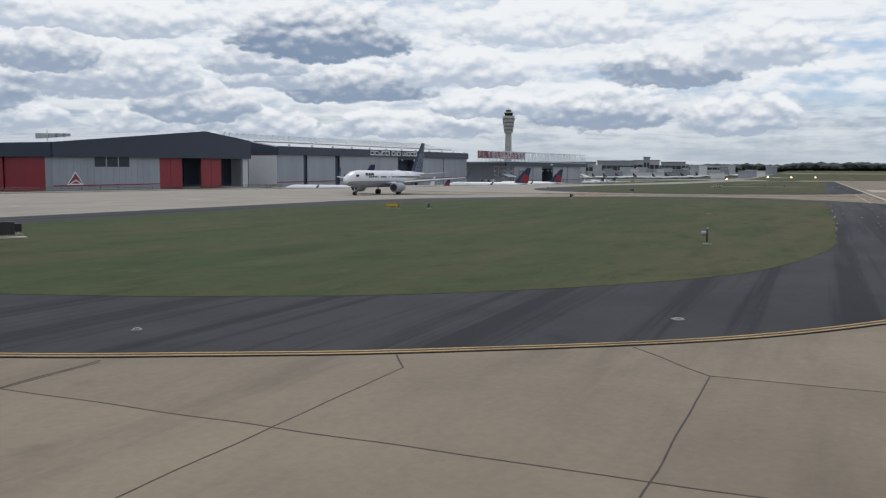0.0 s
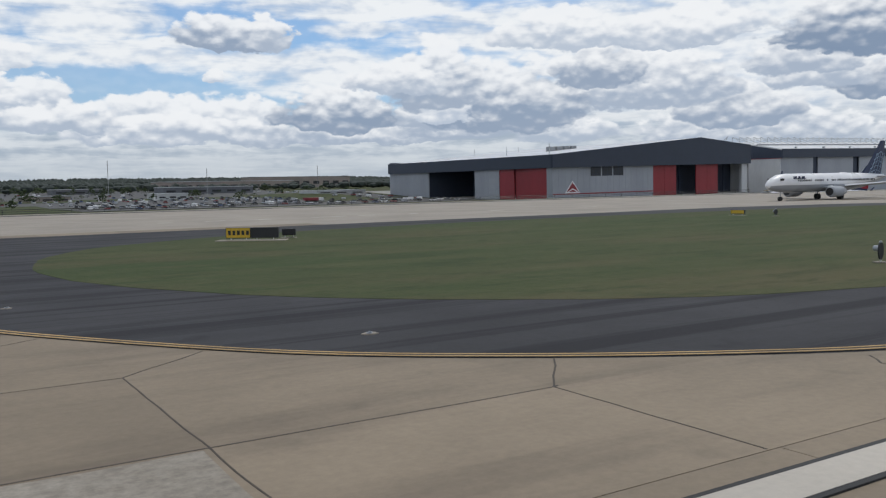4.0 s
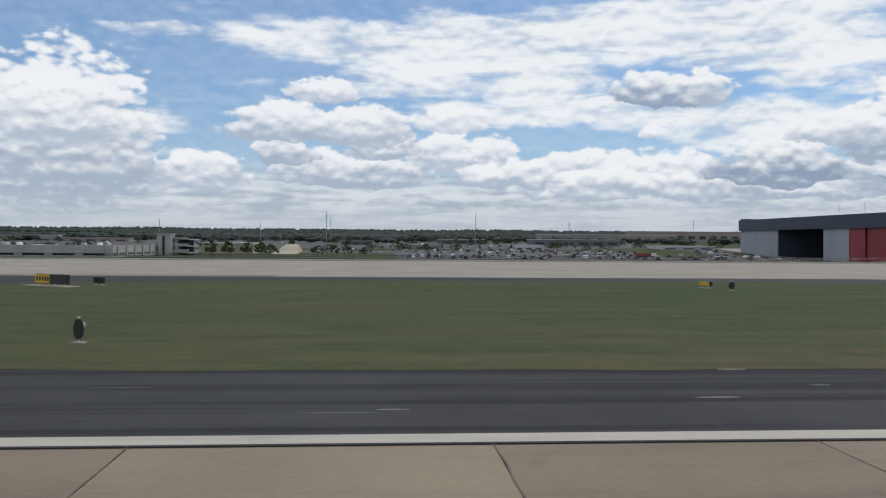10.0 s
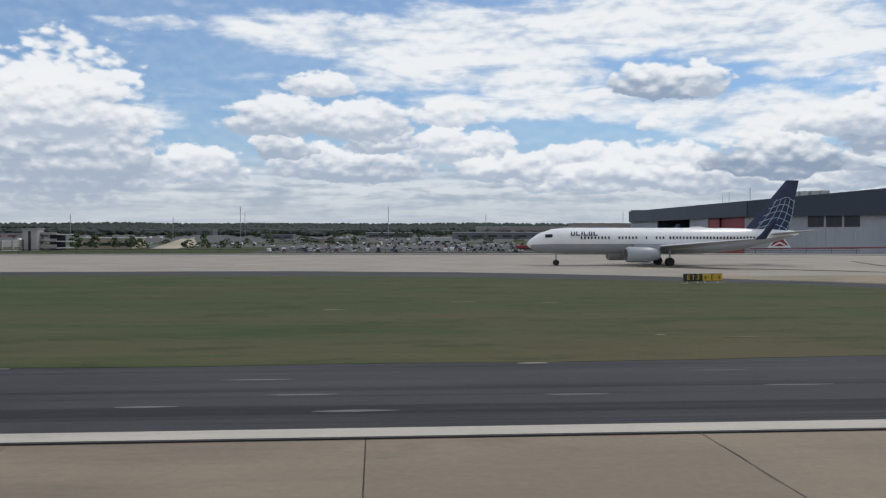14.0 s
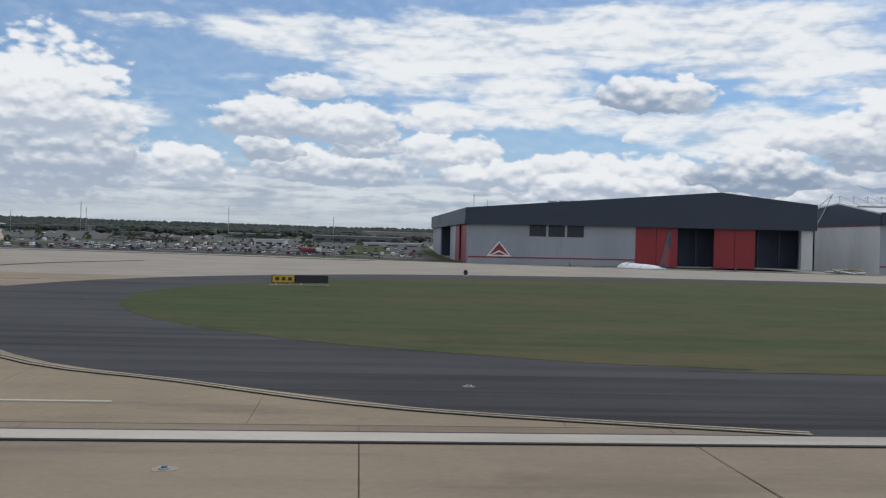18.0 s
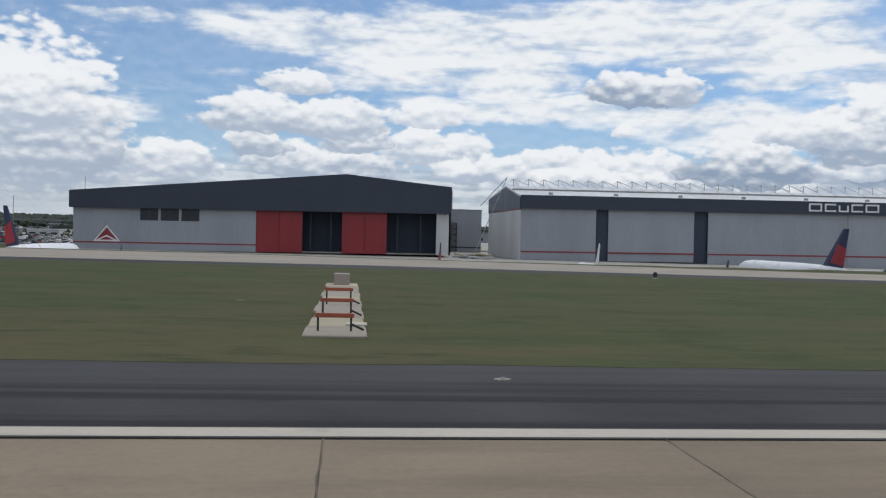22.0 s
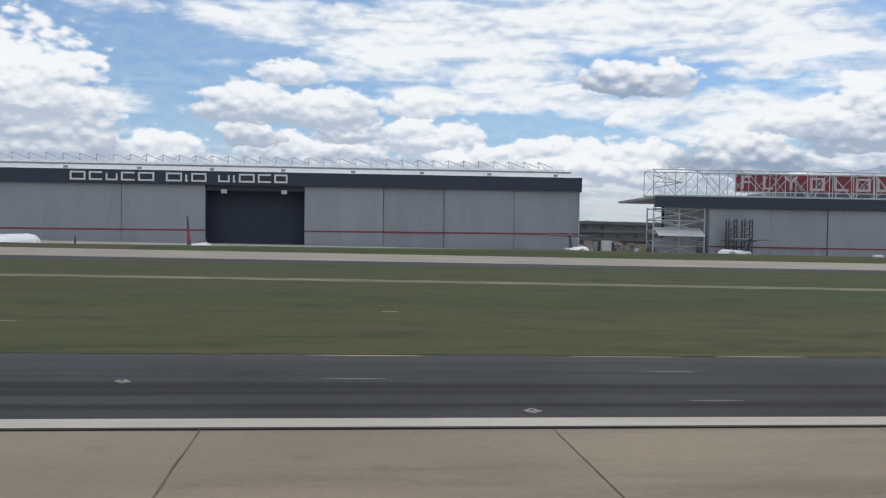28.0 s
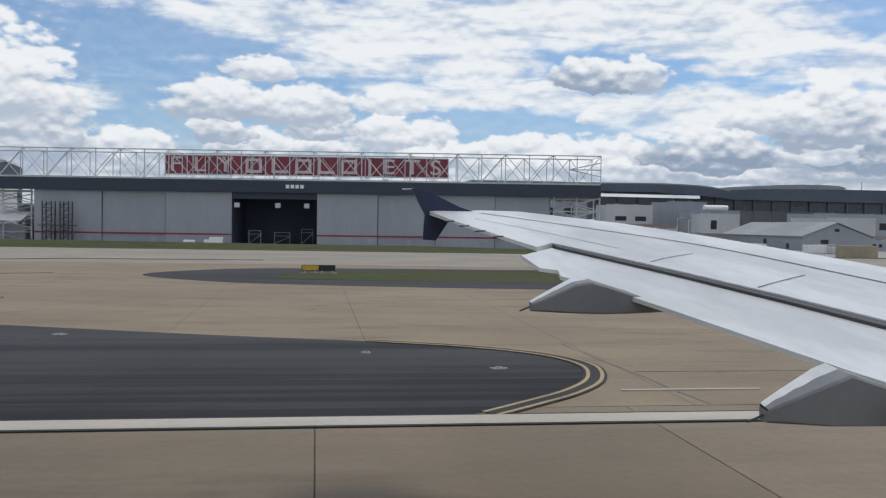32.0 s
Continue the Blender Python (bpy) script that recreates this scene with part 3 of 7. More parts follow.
def rise(x, y):
    """The slope beyond the airfield, to the north, and the far fields to the east."""
    return float(np.interp(y, RISE_Y, RISE_Z)) * (1 - ease(x, 900, 1200)) + 20.0 * ease(x, 1000, 2600)


VERGE_X, VERGE_Z = (280, 316, 340, 380, 440, 480, 500, 600, 660, 700), (0.0, 0.35, 0.6, 0.65, 0.45, 0.7, 0.95, 0.85, 0.7, 0.0)


def land(x, y):
    e = far_edge(x) + 2.0
    z = -0.10 - 2.95 * ease(y, e + 4, e + 26)
    z -= 1.9 * ease(y, e + 8, e + 26) * (1 - ease(y, e + 98, e + 116)) * ease(x, 150, 190) * (1 - ease(x, 470, 505))     # the jets' stands lie lower
    z -= 6.0 * ease(y, 300 if x < 150 else 400, 520) * (1 - ease(y, 850, 1250))
    z += 7.0 * ease(y, 900, 2200) * (1 if x < 900 else 0.4)
    z += float(np.interp(x, VERGE_X, VERGE_Z)) * ease(y, e + 2, e + 7) * (1 - ease(y, e + 7, e + 14))     # low verge before the eastern hangars
    return z + rise(x, y)


xs = sorted({*range(-4200, -700, 350), *range(-700, -100, 60), *range(-100, 760, 10), *range(760, 1200, 40), *range(1200, 4600, 200)})
ys = sorted({*range(-3000, -200, 400), *range(-200, 80, 40), *range(80, 200, 3), *range(200, 400, 20), *range(400, 1300, 50), *range(1300, 4600, 300)})
bm = bmesh.new()
grid = [[bm.verts.new((x, y, land(x, y))) for y in ys] for x in xs]
for i in range(len(xs) - 1):
    for j in range(len(ys) - 1):
        bm.faces.new((grid[i][j], grid[i + 1][j], grid[i + 1][j + 1], grid[i][j + 1]))
solo("ground", bm, GRASS, "wide mown green and brown airfield grass", "grass", kind="structure", smooth=True)

# apron between the taxiway and the hangars, following the land
gx, gy = list(range(180, 1001, 10)), sorted({*range(28, 160, 4), *range(160, 420, 20)})
bm = bmesh.new()
vs = [[bm.verts.new((x, far_edge(x) + 2 + d, land(x, far_edge(x) + 2 + d) + 0.05)) for d in gy] for x in gx]
for i in range(len(gx) - 1):
    for j in range(len(gy) - 1):
        bm.faces.new((vs[i][j], vs[i + 1][j], vs[i + 1][j + 1], vs[i][j + 1]))
solo("apron", bm, APRON, "pale weathered concrete apron before the hangars", "apron", kind="structure", smooth=True)

near = [(x, y) for x, y in FAR_EDGE]
solo("taxiway", prism([(-300, -60), (800, -60)] + near[::-1], -0.6, -0.04), CONC_FAR, "pale weathered concrete taxiway and connectors between grass islands", "taxiway", kind="structure")

asphalt_a = [(80, 14.3), (6, 14.3)] + rounded([(2.6, 14.7), (-1.5, 15.7), (-5.6, 17.0), (-8.2, 18.1), (-12.2, 20.6), (-15.9, 23.8), (-19.4, 28.6), (-21.2, 31.8), (-22.8, 35.1), (-24.6, 41), (-26, 48), (-28, 58), (-31, 66), (-37, 72), (-48, 76)], 4, False) + [(-60, 76.4), (60, 76)] + rounded([(74, 73), (86, 66.5), (95.5, 58.1), (102.4, 50.9), (106.4, 44.4), (106.7, 36.6), (103.2, 29), (98.6, 24.6), (94, 20.6), (88, 16.6)], 4, False)
grass_a = rounded([(-1.9, 24.0), (-7.6, 27.2), (-12.6, 32.2), (-15.7, 37.8), (-17.3, 43), (-17.5, 49), (-15.2, 56.5), (-9.5, 62.5), (3.8, 68), (28, 69.5), (60, 67.5), (78.7, 62.3), (92.8, 54.5), (98.4, 46), (98.6, 40), (97, 32), (92.7, 27), (86, 23.2), (76, 21.6), (60, 21.4), (19.5, 21.3), (7, 22)], 4)
asphalt_b = [(646.5, 14.3), (156, 14.3)] + rounded([(149.1, 16.6), (144.3, 19.4), (139.4, 22.9), (131.9, 33.6), (129, 41.2), (128.8, 50), (132, 60), (139, 70), (152, 80), (175, 88)], 4, False) + [(200, 91), (260, 90), (330, 79), (450, 77.2), (585, 76.5)] + rounded([(596, 72), (602, 62), (606, 50), (610, 41), (616, 35.5), (625, 31), (635.5, 26.9), (641.8, 24.6), (646.0, 23.3), (648.4, 22.0), (650.0, 20.2), (650.2, 18.5), (649.5, 17.0), (648.4, 15.7), (647.0, 14.5)], 4, False)
grass_b = rounded([(146, 27.3), (140.5, 33), (137.4, 40), (136.8, 48), (139.5, 57), (147, 67), (163, 77), (200, 83), (260, 82), (330, 72), (400, 70.5), (500, 70.2), (575, 69.5), (590, 67.5), (595.5, 61), (599, 50), (602.5, 39), (607, 34), (612, 30.3), (617.6, 28.5), (620.2, 25.6), (624, 24.0), (631, 22.7), (636, 21.7), (630, 20.8), (612, 21.0), (560, 21.4), (300, 21.4), (170, 21.6), (158.7, 22.3), (152.5, 23.8)], 4)
asphalt_c = rounded([(634.3, 52), (638.5, 46.6), (645.7, 44), (656.5, 42.5), (680, 41), (780, 40), (790, 52), (780, 64), (700, 62), (661, 61), (645, 60.3), (638.5, 58.3)], 4)
grass_c = rounded([(642, 49.5), (650, 47.8), (660, 48.0), (700, 48), (780, 48), (785, 54), (780, 59.5), (700, 58.8), (661, 58.3), (646, 56.5)], 4)
for nm, pts in (("shoulder_west", asphalt_a), ("shoulder_middle", asphalt_b), ("shoulder_east", asphalt_c)):
    solo(nm, prism(pts, -0.5, -0.015), ASPH, "dark grey asphalt shoulder with long tyre streaks", "asphalt", kind="structure")


def ragged(pts, step=0.8, amount=0.16):
    """The outline cut into short pieces that wander a little, as turf edges do."""
    res = []
    for a, b in zip(pts, pts[1:] + pts[:1]):
        a, b = Vector(a), Vector(b)
        n = max(1, int((b - a).length / step))
        nrm = Vector((a.y - b.y, b.x - a.x)).normalized()
        for i in range(n):
            p = a.lerp(b, i / n)
            p = p + nrm * amount * (noise.noise(Vector((p.x * 0.35, p.y * 0.35, 0))) + 0.6 * noise.noise(Vector((p.x * 1.4, p.y * 1.4, 2))))
            res.append((p.x, p.y))
    return res


for nm, pts in (("grass_island_west", ragged(grass_a)), ("grass_island_middle", ragged(grass_b)), ("grass_island_east", ragged(grass_c))):
    solo(nm, prism(pts, -0.4, -0.006), GRASS, "mown green grass island with brown patches", "grass", kind="structure")

# worn gravel line through the middle island, and dust along the shoulder's edge
solo("gravel_track", ribbon(rounded([(334, 54.6), (346, 53.4), (372, 52.0), (456, 50.4), (487, 49.4), (541, 46.3), (569, 42.5), (576, 42.2)], 5, False), 2.2, 0.006, 0.05), PATH, "thin pale gravel track worn through the grass", "track", kind="structure")
solo("service_road", ribbon(rounded([(-300, 140), (0, 139.5), (110, 138), (150, 128)], 4, False), 3.5, -0.03, 0.2), ASPH, "thin dark service road along the far side", "road", kind="structure")

# runway edge stripe with its dark borders
solo("runway_edge_stripe", box(-60, 800, 13.62, 14.22, -0.02, 0.012), WHITE_LINE, "worn white painted runway edge stripe", "marking", kind="structure")
for y in (13.575, 14.265):
    solo("stripe_border", box(-60, 800, y - 0.045, y + 0.045, -0.02, 0.008), BLACK_LINE, "thin black border line of the edge stripe", "marking", kind="structure")

yellow_edge = rounded([(3.0, 14.92), (1.0, 15.3), (-1.5, 15.95), (-5.6, 17.25), (-8.2, 18.35), (-12.2, 20.85), (-15.9, 24.05), (-19.4, 28.9), (-21.2, 32.1), (-22.8, 35.4), (-24.6, 41), (-26, 48), (-28, 58), (-31, 66)], 5, False)
lead_off = rounded([(150, 6.5), (140, 8.6), (132.6, 11.8), (128, 16), (124, 22), (120.8, 28.6), (119.1, 33.3), (118.0, 37.2), (117.5, 43), (117.4, 54.7), (117.2, 70), (118.5, 84), (124, 100)], 6, False)
tip_east = rounded([(647.1, 14.35), (648.0, 15.15), (649.0, 16.1), (649.8, 17.2), (650.25, 18.4), (650.35, 19.4), (650.05, 20.5), (649.3, 21.5), (647.9, 22.5), (645.6, 23.5)], 5, False)
tip_mid = rounded([(94, 20.3), (98.8, 24.2), (103.6, 28.8), (107.2, 36.4), (106.8, 44.6), (102.8, 51.2), (95.8, 58.5)], 5, False)
west_mid = rounded([(156, 14.5), (149.1, 16.3), (144.3, 19.1), (139.2, 22.5), (131.5, 33.4), (128.6, 41.2), (128.4, 50)], 5, False)
loop_far = rounded([(92, 84), (104, 76.6), (112, 67.9), (116.6, 58.5), (117.3, 52)], 5, False)
loop_east = rounded([(640, 72), (628, 71), (621.9, 68.9), (617.9, 64.6), (616.1, 54.4), (616.8, 50), (619.2, 43.6), (624, 39), (632, 36)], 5, False)
loop_hook = rounded([(598, 77), (604, 71), (607.4, 63.7), (607.6, 55), (608.4, 50), (610.4, 46.4)], 5, False)
for line, offs in ((yellow_edge, (-0.1, 0.1)), (tip_east, (-0.15, 0.15)), (tip_mid, (-0.13, 0.13)), (west_mid, (-0.09, 0.09))):
    bm = bmesh.new()
    for o in offs:
        ribbon(line, 0.08 if line is tip_east else 0.07, 0.012, 0.03, bm, o)
    solo("yellow_edge_marking", bm, PALE_EDGE if line in (tip_mid, west_mid) else CENTRE_LINE if line is tip_east else YELLOW_LINE, "double yellow taxiway edge lines along the asphalt", "marking", "yellow edge lines", "structure")
    solo("black_edge_marking", ribbon(line, 0.50 if line is tip_east else 0.32, 0.004, 0.02), BLACK_LINE, "black border under the double yellow lines", "marking", "line borders", "structure")
for line in (lead_off, loop_far, loop_east, loop_hook):
    solo("yellow_centre_line", ribbon(line, 0.15, 0.014, 0.03), CENTRE_LINE, "curved yellow taxiway centre line", "marking", "centre lines", "structure")
    solo("black_centre_border", ribbon(line, 0.42, 0.006, 0.02), BLACK_LINE, "black border under the yellow centre line", "marking", "line borders", "structure")
solo("thin_white_line", box(85, 143.5, 16.6, 16.72, -0.02, 0.006), WHITE_LINE, "thin white line across the connector", "marking", kind="structure")
solo("thin_white_line", box(650.1, 653, 16.25, 16.36, -0.02, 0.006), WHITE_LINE, "thin white line across the connector", "marking", kind="structure")
for x0, x1 in ((-25, -17), (-1.0, 0.3), (3.5, 5.6), (9.0, 10.4), (15, 19), (20.5, 22.5), (26.7, 28.0), (38, 40), (52, 55)):
    solo("taxiway_dash", prism(ragged([(x0, 93.6), (x1, 93.6), (x1, 94.5), (x0, 94.5)], 0.5, 0.15), -0.1, -0.033), WHITE_LINE, "worn white dash painted on the taxiway", "marking", "taxiway dashes", "structure")
# red holding position markings: plates with pale bars that cannot be read
for x0, y0, x1, y1, n in ((108.0, 57.4, 113.6, 58.6, 7), (119.0, 59.6, 124.4, 59.4, 7), (611.6, 44.7, 616.9, 44.9, 6), (619.2, 47.5, 623.0, 47.8, 5)):
    d = Vector((x1 - x0, y1 - y0))
    m = thing("red_holding_marking", "worn red painted holding position sign on pale concrete", "marking", "holding markings", at=pose(x0, y0, 0, 0, 0, math.degrees(math.atan2(d.y, d.x))))
    step = d.length / n
    for k in range(n):
        part("plate", box(step * k, step * (k + 0.94), -1.5, 1.5, -0.012, 0.006), RED_LINE, m)
        part("bar", box(step * (k + 0.3), step * (k + 0.5), -0.9, 0.9, -0.01, 0.011), WHITE_LINE, m)
        if k % 2:
            part("bar", box(step * (k + 0.3), step * (k + 0.75), 0.6, 0.9, -0.01, 0.0115), WHITE_LINE, m)

# bare patches, old paint and lamp pads on the shoulder
rng = random.Random(4)


def pad(x, y, rx, ry, label, material=WHITE_LINE, z=0.0):
    pts = [(x + rx * (1 + 0.18 * rng.uniform(-1, 1)) * math.cos(a), y + ry * (1 + 0.25 * rng.uniform(-1, 1)) * math.sin(a)) for a in np.linspace(0, 2 * math.pi, 13)[:-1]]
    return solo("paving_patch", prism(pts, -0.1, z + 0.006), material, label, "patch", "patches on the shoulder", "structure")


for x, y in ((-3.0, 18.7), (-1.1, 16.4), (-5.1, 16.4), (-13.7, 25.0), (-19.8, 34.9), (150.5, 18.9), (145.5, 11.9), (175.2, 14.7), (206.8, 16.5), (229.9, 14.7), (261.4, 19.3), (285.0, 14.7), (477.8, 14.8), (470.2, 17.6), (552.7, 16.9), (559.9, 14.6), (595.8, 16.3), (648.2, 18.9), (637.3, 24.8), (645.4, 21.3)):
    pad(x, y, rng.uniform(0.12, 0.22), rng.uniform(0.09, 0.15), "small pale round lamp base set in the paving", CONC_FAR)
    lamp = thing("inset_lamp", "small round steel lamp set flush in the paving", "lamp", "inset lamps")
    part("ring", bar((x, y, 0.0), (x, y, 0.03), 0.07, sides=12), JETGREY, lamp)
    part("lens", bar((x, y, 0.03), (x, y, 0.04), 0.045, sides=10), GLASS, lamp)
solo("lamp_slab", box(35.2, 37.55, 16.0, 17.8, -0.1, -0.006), SCUFF, "square grey patch in the asphalt round a lamp", "patch", kind="structure")
for x, y in ((36.68, 16.9), (294.3, 16.9), (399.5, 17.0), (505, 16.9)):
    pad(x, y, 0.42, 0.3, "pale round concrete pad in the asphalt", z=0.006)
    lamp = thing("edge_lamp", "small raised runway edge lamp on a concrete pad", "lamp", "edge lamps")
    part("post", bar((x, y, 0), (x, y, 0.10), 0.02), SIGN_BLACK, lamp)
    cone = bmesh.new()
    bmesh.ops.create_cone(cone, cap_ends=True, segments=12, radius1=0.025, radius2=0.06, depth=0.14, matrix=Matrix.Translation((x, y, 0.16)))
    part("cap", cone, SIGN_BLACK, lamp, "dark cone-shaped lamp cap")
# lighter grooved slabs by the runway edge
solo("pale_slab", box(174.4, 208.0, 4.0, 12.4, -0.1, 0.006), SLAB_PALE, "lighter grooved concrete patch in the runway", "patch", kind="structure")
solo("pale_slab_border", box(173.9, 208.3, 12.4, 12.46, -0.1, 0.007), BLACK_LINE, "thin dark border of the lighter patch", "patch", kind="structure")
solo("pale_slab_border", box(174.0, 174.4, 4.0, 12.4, -0.1, 0.007), JOINT, "dark filled gap beside the lighter patch", "patch", kind="structure")
for k in range(12):
    solo("pale_slab_groove", box(174.5, 207.9, 4.5 + k * 0.66, 4.53 + k * 0.66, -0.1, 0.0075), CONC_FAR, "shallow saw-cut groove in the lighter patch", "groove", "grooves", "structure")
solo("scuffed_corner", prism(ragged([(612.3, 30.6), (615.5, 30.2), (617.2, 33.2), (614.4, 35.4), (609.5, 39), (605.6, 44), (600, 44), (604, 34), (609, 29)], 0.6, 0.5), -0.1, -0.010), SCUFF, "paler scuffed corner of the asphalt shoulder", "patch", kind="structure")
solo("worn_concrete", prism(ragged([(585, 77), (590, 66), (594, 60), (598, 50), (600, 43), (606.5, 46.5), (608.3, 53), (607.3, 63), (603.5, 71), (597, 78)], 0.6, 0.5), -0.1, -0.010), WORN, "pale worn concrete corner beside the grass", "patch", kind="structure")
solo("rough_slab", prism([(-24.2, 15.0), (-19.2, 15.0), (-19.25, 17.0), (-19.2, 18.75), (-20.6, 18.7), (-22.2, 18.78), (-23.1, 18.1), (-24.2, 17.4)], -0.1, -0.006), SLAB_ROUGH, "lighter rough spalled concrete patch", "patch", kind="structure")
for k in range(40):
    x = rng.choice((rng.uniform(12, 90), rng.uniform(160, 600)))
    pad(x, rng.uniform(14.8, 20.8), rng.uniform(0.2, 0.9), rng.uniform(0.03, 0.09), "faint pale scuff on the asphalt", SCUFF, -0.017)
for k in range(22):
    x = rng.choice((rng.uniform(25, 80), rng.uniform(170, 330), rng.uniform(330, 590)))
    pad(x, 21.2 + rng.uniform(-0.1, 0.15), rng.uniform(0.3, 1.5), rng.uniform(0.04, 0.09), "pale crust along the turf's edge", CONC_FAR, -0.001)
for k in range(26):
    x = rng.choice((rng.uniform(20, 85), rng.uniform(165, 330), rng.uniform(165, 590)))
    pad(x, rng.uniform(21.8, 42), rng.uniform(0.15, 0.7), rng.uniform(0.06, 0.2), "pale bare patch in the grass", PATH, 0.0)

# broken concrete lying in the turf
for x, y in ((221.7, 23.9), (223.0, 22.8), (224.9, 22.8), (232.2, 30.0)):
    for k in range(4):
        pad(x + rng.uniform(-0.7, 0.7), y + rng.uniform(-0.5, 0.5), rng.uniform(0.15, 0.45), rng.uniform(0.06, 0.16), "pale broken concrete in the grass", CONC_FAR, 0.004)

# ---- airfield signs and markers ----


def airfield_sign(x0, y0, x1, y1, h, cells, label, z=-0.01, plinth=False):
    """Boxes side by side on one plinth; cells: share of the length, material, text, text material."""
    d = Vector((x1 - x0, y1 - y0))
    ln, ang = d.length, math.degrees(math.atan2(d.y, d.x))
    t = thing("airfield_sign", label, "sign", "airfield signs", at=pose(x0, y0, z, 0, 0, ang))
    part("plinth", box(-0.5, ln + 0.5, -0.7, 0.5, -0.3, 0.05, bevel=0.02) if plinth else box(-0.05, ln + 0.05, -0.25, 0.25, -0.3, 0.03), CONC_FAR, t, "pale concrete plinth")
    u = 0.0
    for share, material, text, tm in cells:
        v = u + ln * share
        part("housing", box(u + 0.02, v - 0.02, -0.11, 0.12, 0.16, 0.16 + h, bevel=0.02), SIGN_BLACK, t, "black sign housing")
        part("panel", box(u + 0.05, v - 0.05, -0.125, -0.105, 0.19, 0.13 + h), material, t)
        part("back", box(u + 0.04, v - 0.04, 0.12, 0.135, 0.18, 0.14 + h), SIGN_BLACK, t, "dark back plate")
        for f in (0.2, 0.8):
            xx = u + (v - u) * f
            part("leg", bar((xx, 0, 0.04), (xx, 0, 0.18), 0.03), STEEL, t)
        if text:
            pitch = (v - u) / (len(text) + 0.6)
            for i, ch in enumerate(text):
                words(ch, h * 0.95, t, tm, pose((u + v) / 2 + (i - (len(text) - 1) / 2) * pitch, -0.135, 0.16 + h * 0.5), 0.01)
        u = v
    return t


def plain_bars(t, x0, x1, h, n, material):
    """Marks that cannot be read, as bars."""
    w = (x1 - x0) / n
    for k in range(n):
        part("bar", box(x0 + w * (k + 0.2), x0 + w * (k + 0.8), -0.14, -0.115, 0.16 + h * 0.3, 0.16 + h * 0.72), material, t)


s = airfield_sign(-5.3, 60.4, -2.59, 58.59, 0.64, ((0.48, SIGN_YELLOW, "", None), (0.52, SIGN_BLACK, "", None)), "yellow and black airfield guidance sign on a concrete plinth in grass", plinth=True)
plain_bars(s, 0.12, 1.5, 0.64, 5, SIGN_BLACK)
airfield_sign(86.9, 54.8, 89.6, 55.2, 0.5, ((0.45, SIGN_BLACK, "E13", SIGN_YELLOW), (0.55, SIGN_YELLOW, "\u2190E\u2192", SIGN_BLACK)), "black and yellow guidance sign reading E13 in grass")
s = airfield_sign(142.4, 57.0, 146.0, 58.2, 0.52, ((0.4, SIGN_YELLOW, "", None), (0.6, SIGN_BLACK, "", None)), "yellow and black airfield sign standing in a grass island")
plain_bars(s, 0.15, 1.4, 0.52, 3, SIGN_BLACK)
airfield_sign(596.0, 38.7, 598.5, 38.9, 0.44, ((0.31, SIGN_BLACK, "", None), (0.22, SIGN_BLACK, "E11", SIGN_PALE), (0.03, STRIPE_RED, "", None), (0.44, SIGN_YELLOW, "\u2196E\u2198", SIGN_BLACK)), "black and yellow guidance sign reading E11 in grass")
airfield_sign(643.3, 54.2, 645.4, 54.5, 0.36, ((0.5, SIGN_YELLOW, "", None), (0.5, SIGN_BLACK, "", None)), "small yellow and black airfield sign in grass")
airfield_sign(40.45, 60.25, 40.78, 59.0, 0.34, ((1.0, SIGN_YELLOW, "", None),), "small yellow airfield sign beside the taxiway")
airfield_sign(583.3, 65.8, 584.4, 65.9, 0.40, ((1.0, SIGN_BLACK, "", None),), "small black airfield sign seen from behind in grass")


def disc_marker(x, y, w, h, z0=-0.01):
    t = thing("disc_marker", "tall black oval disc marker on a short pole in grass", "marker", "disc markers")
    part("base", box(x - 0.2, x + 0.2, y - 0.2, y + 0.2, z0 - 0.1, z0 + 0.05), CONC_FAR, t, "pale concrete foot")
    part("pole", bar((x, y, z0), (x, y, z0 + h * 0.5), 0.03), STEEL, t)
    bm = bmesh.new()
    bmesh.ops.create_cone(bm, cap_ends=True, segments=28, radius1=0.5, radius2=0.5, depth=0.06, matrix=Matrix.Translation((x, y, z0 + 0.12 + h / 2)) @ Matrix.Diagonal((w, 1, h, 1)) @ pose(0, 0, 0, 90, 0, 0))
    part("disc", bm, SIGN_BLACK, t)
    part("lamp", bar((x, y, z0 + 0.1 + h), (x, y, z0 + 0.16 + h), 0.05, sides=8), STEEL, t)
    part("lamp_body", bar((x, y + 0.04, z0 + 0.14 + h * 0.6), (x + 0.03, y + 0.26, z0 + 0.14 + h * 0.6), h * 0.16, sides=14), JETGREY, t, "grey drum behind the disc")


disc_marker(8.6, 27.0, 0.31, 0.66)
for x, y in ((41.0, 56.0), (157.8, 79.4), (284.5, 73.5)):
    disc_marker(x, y, 0.4, 0.5)

airfield_sign(-1.58, 60.65, -0.81, 60.19, 0.42, ((1.0, SIGN_BLACK, "", None),), "small black airfield sign beside a larger sign in grass")

# concrete pad with three orange frames
t = thing("aerial_pad", "pale concrete strip with red-orange metal frames standing in grass", "equipment")
for k in range(10):
    part("slab", box(256.5 + 0.06 * (k % 3), 258.5 - 0.05 * (k % 2), 26.6 + k * 2.84, 29.42 + k * 2.84, -0.2, 0.07, bevel=0.03), TAN if k % 4 == 1 else CONC_FAR, t, "weathered pale concrete slab")
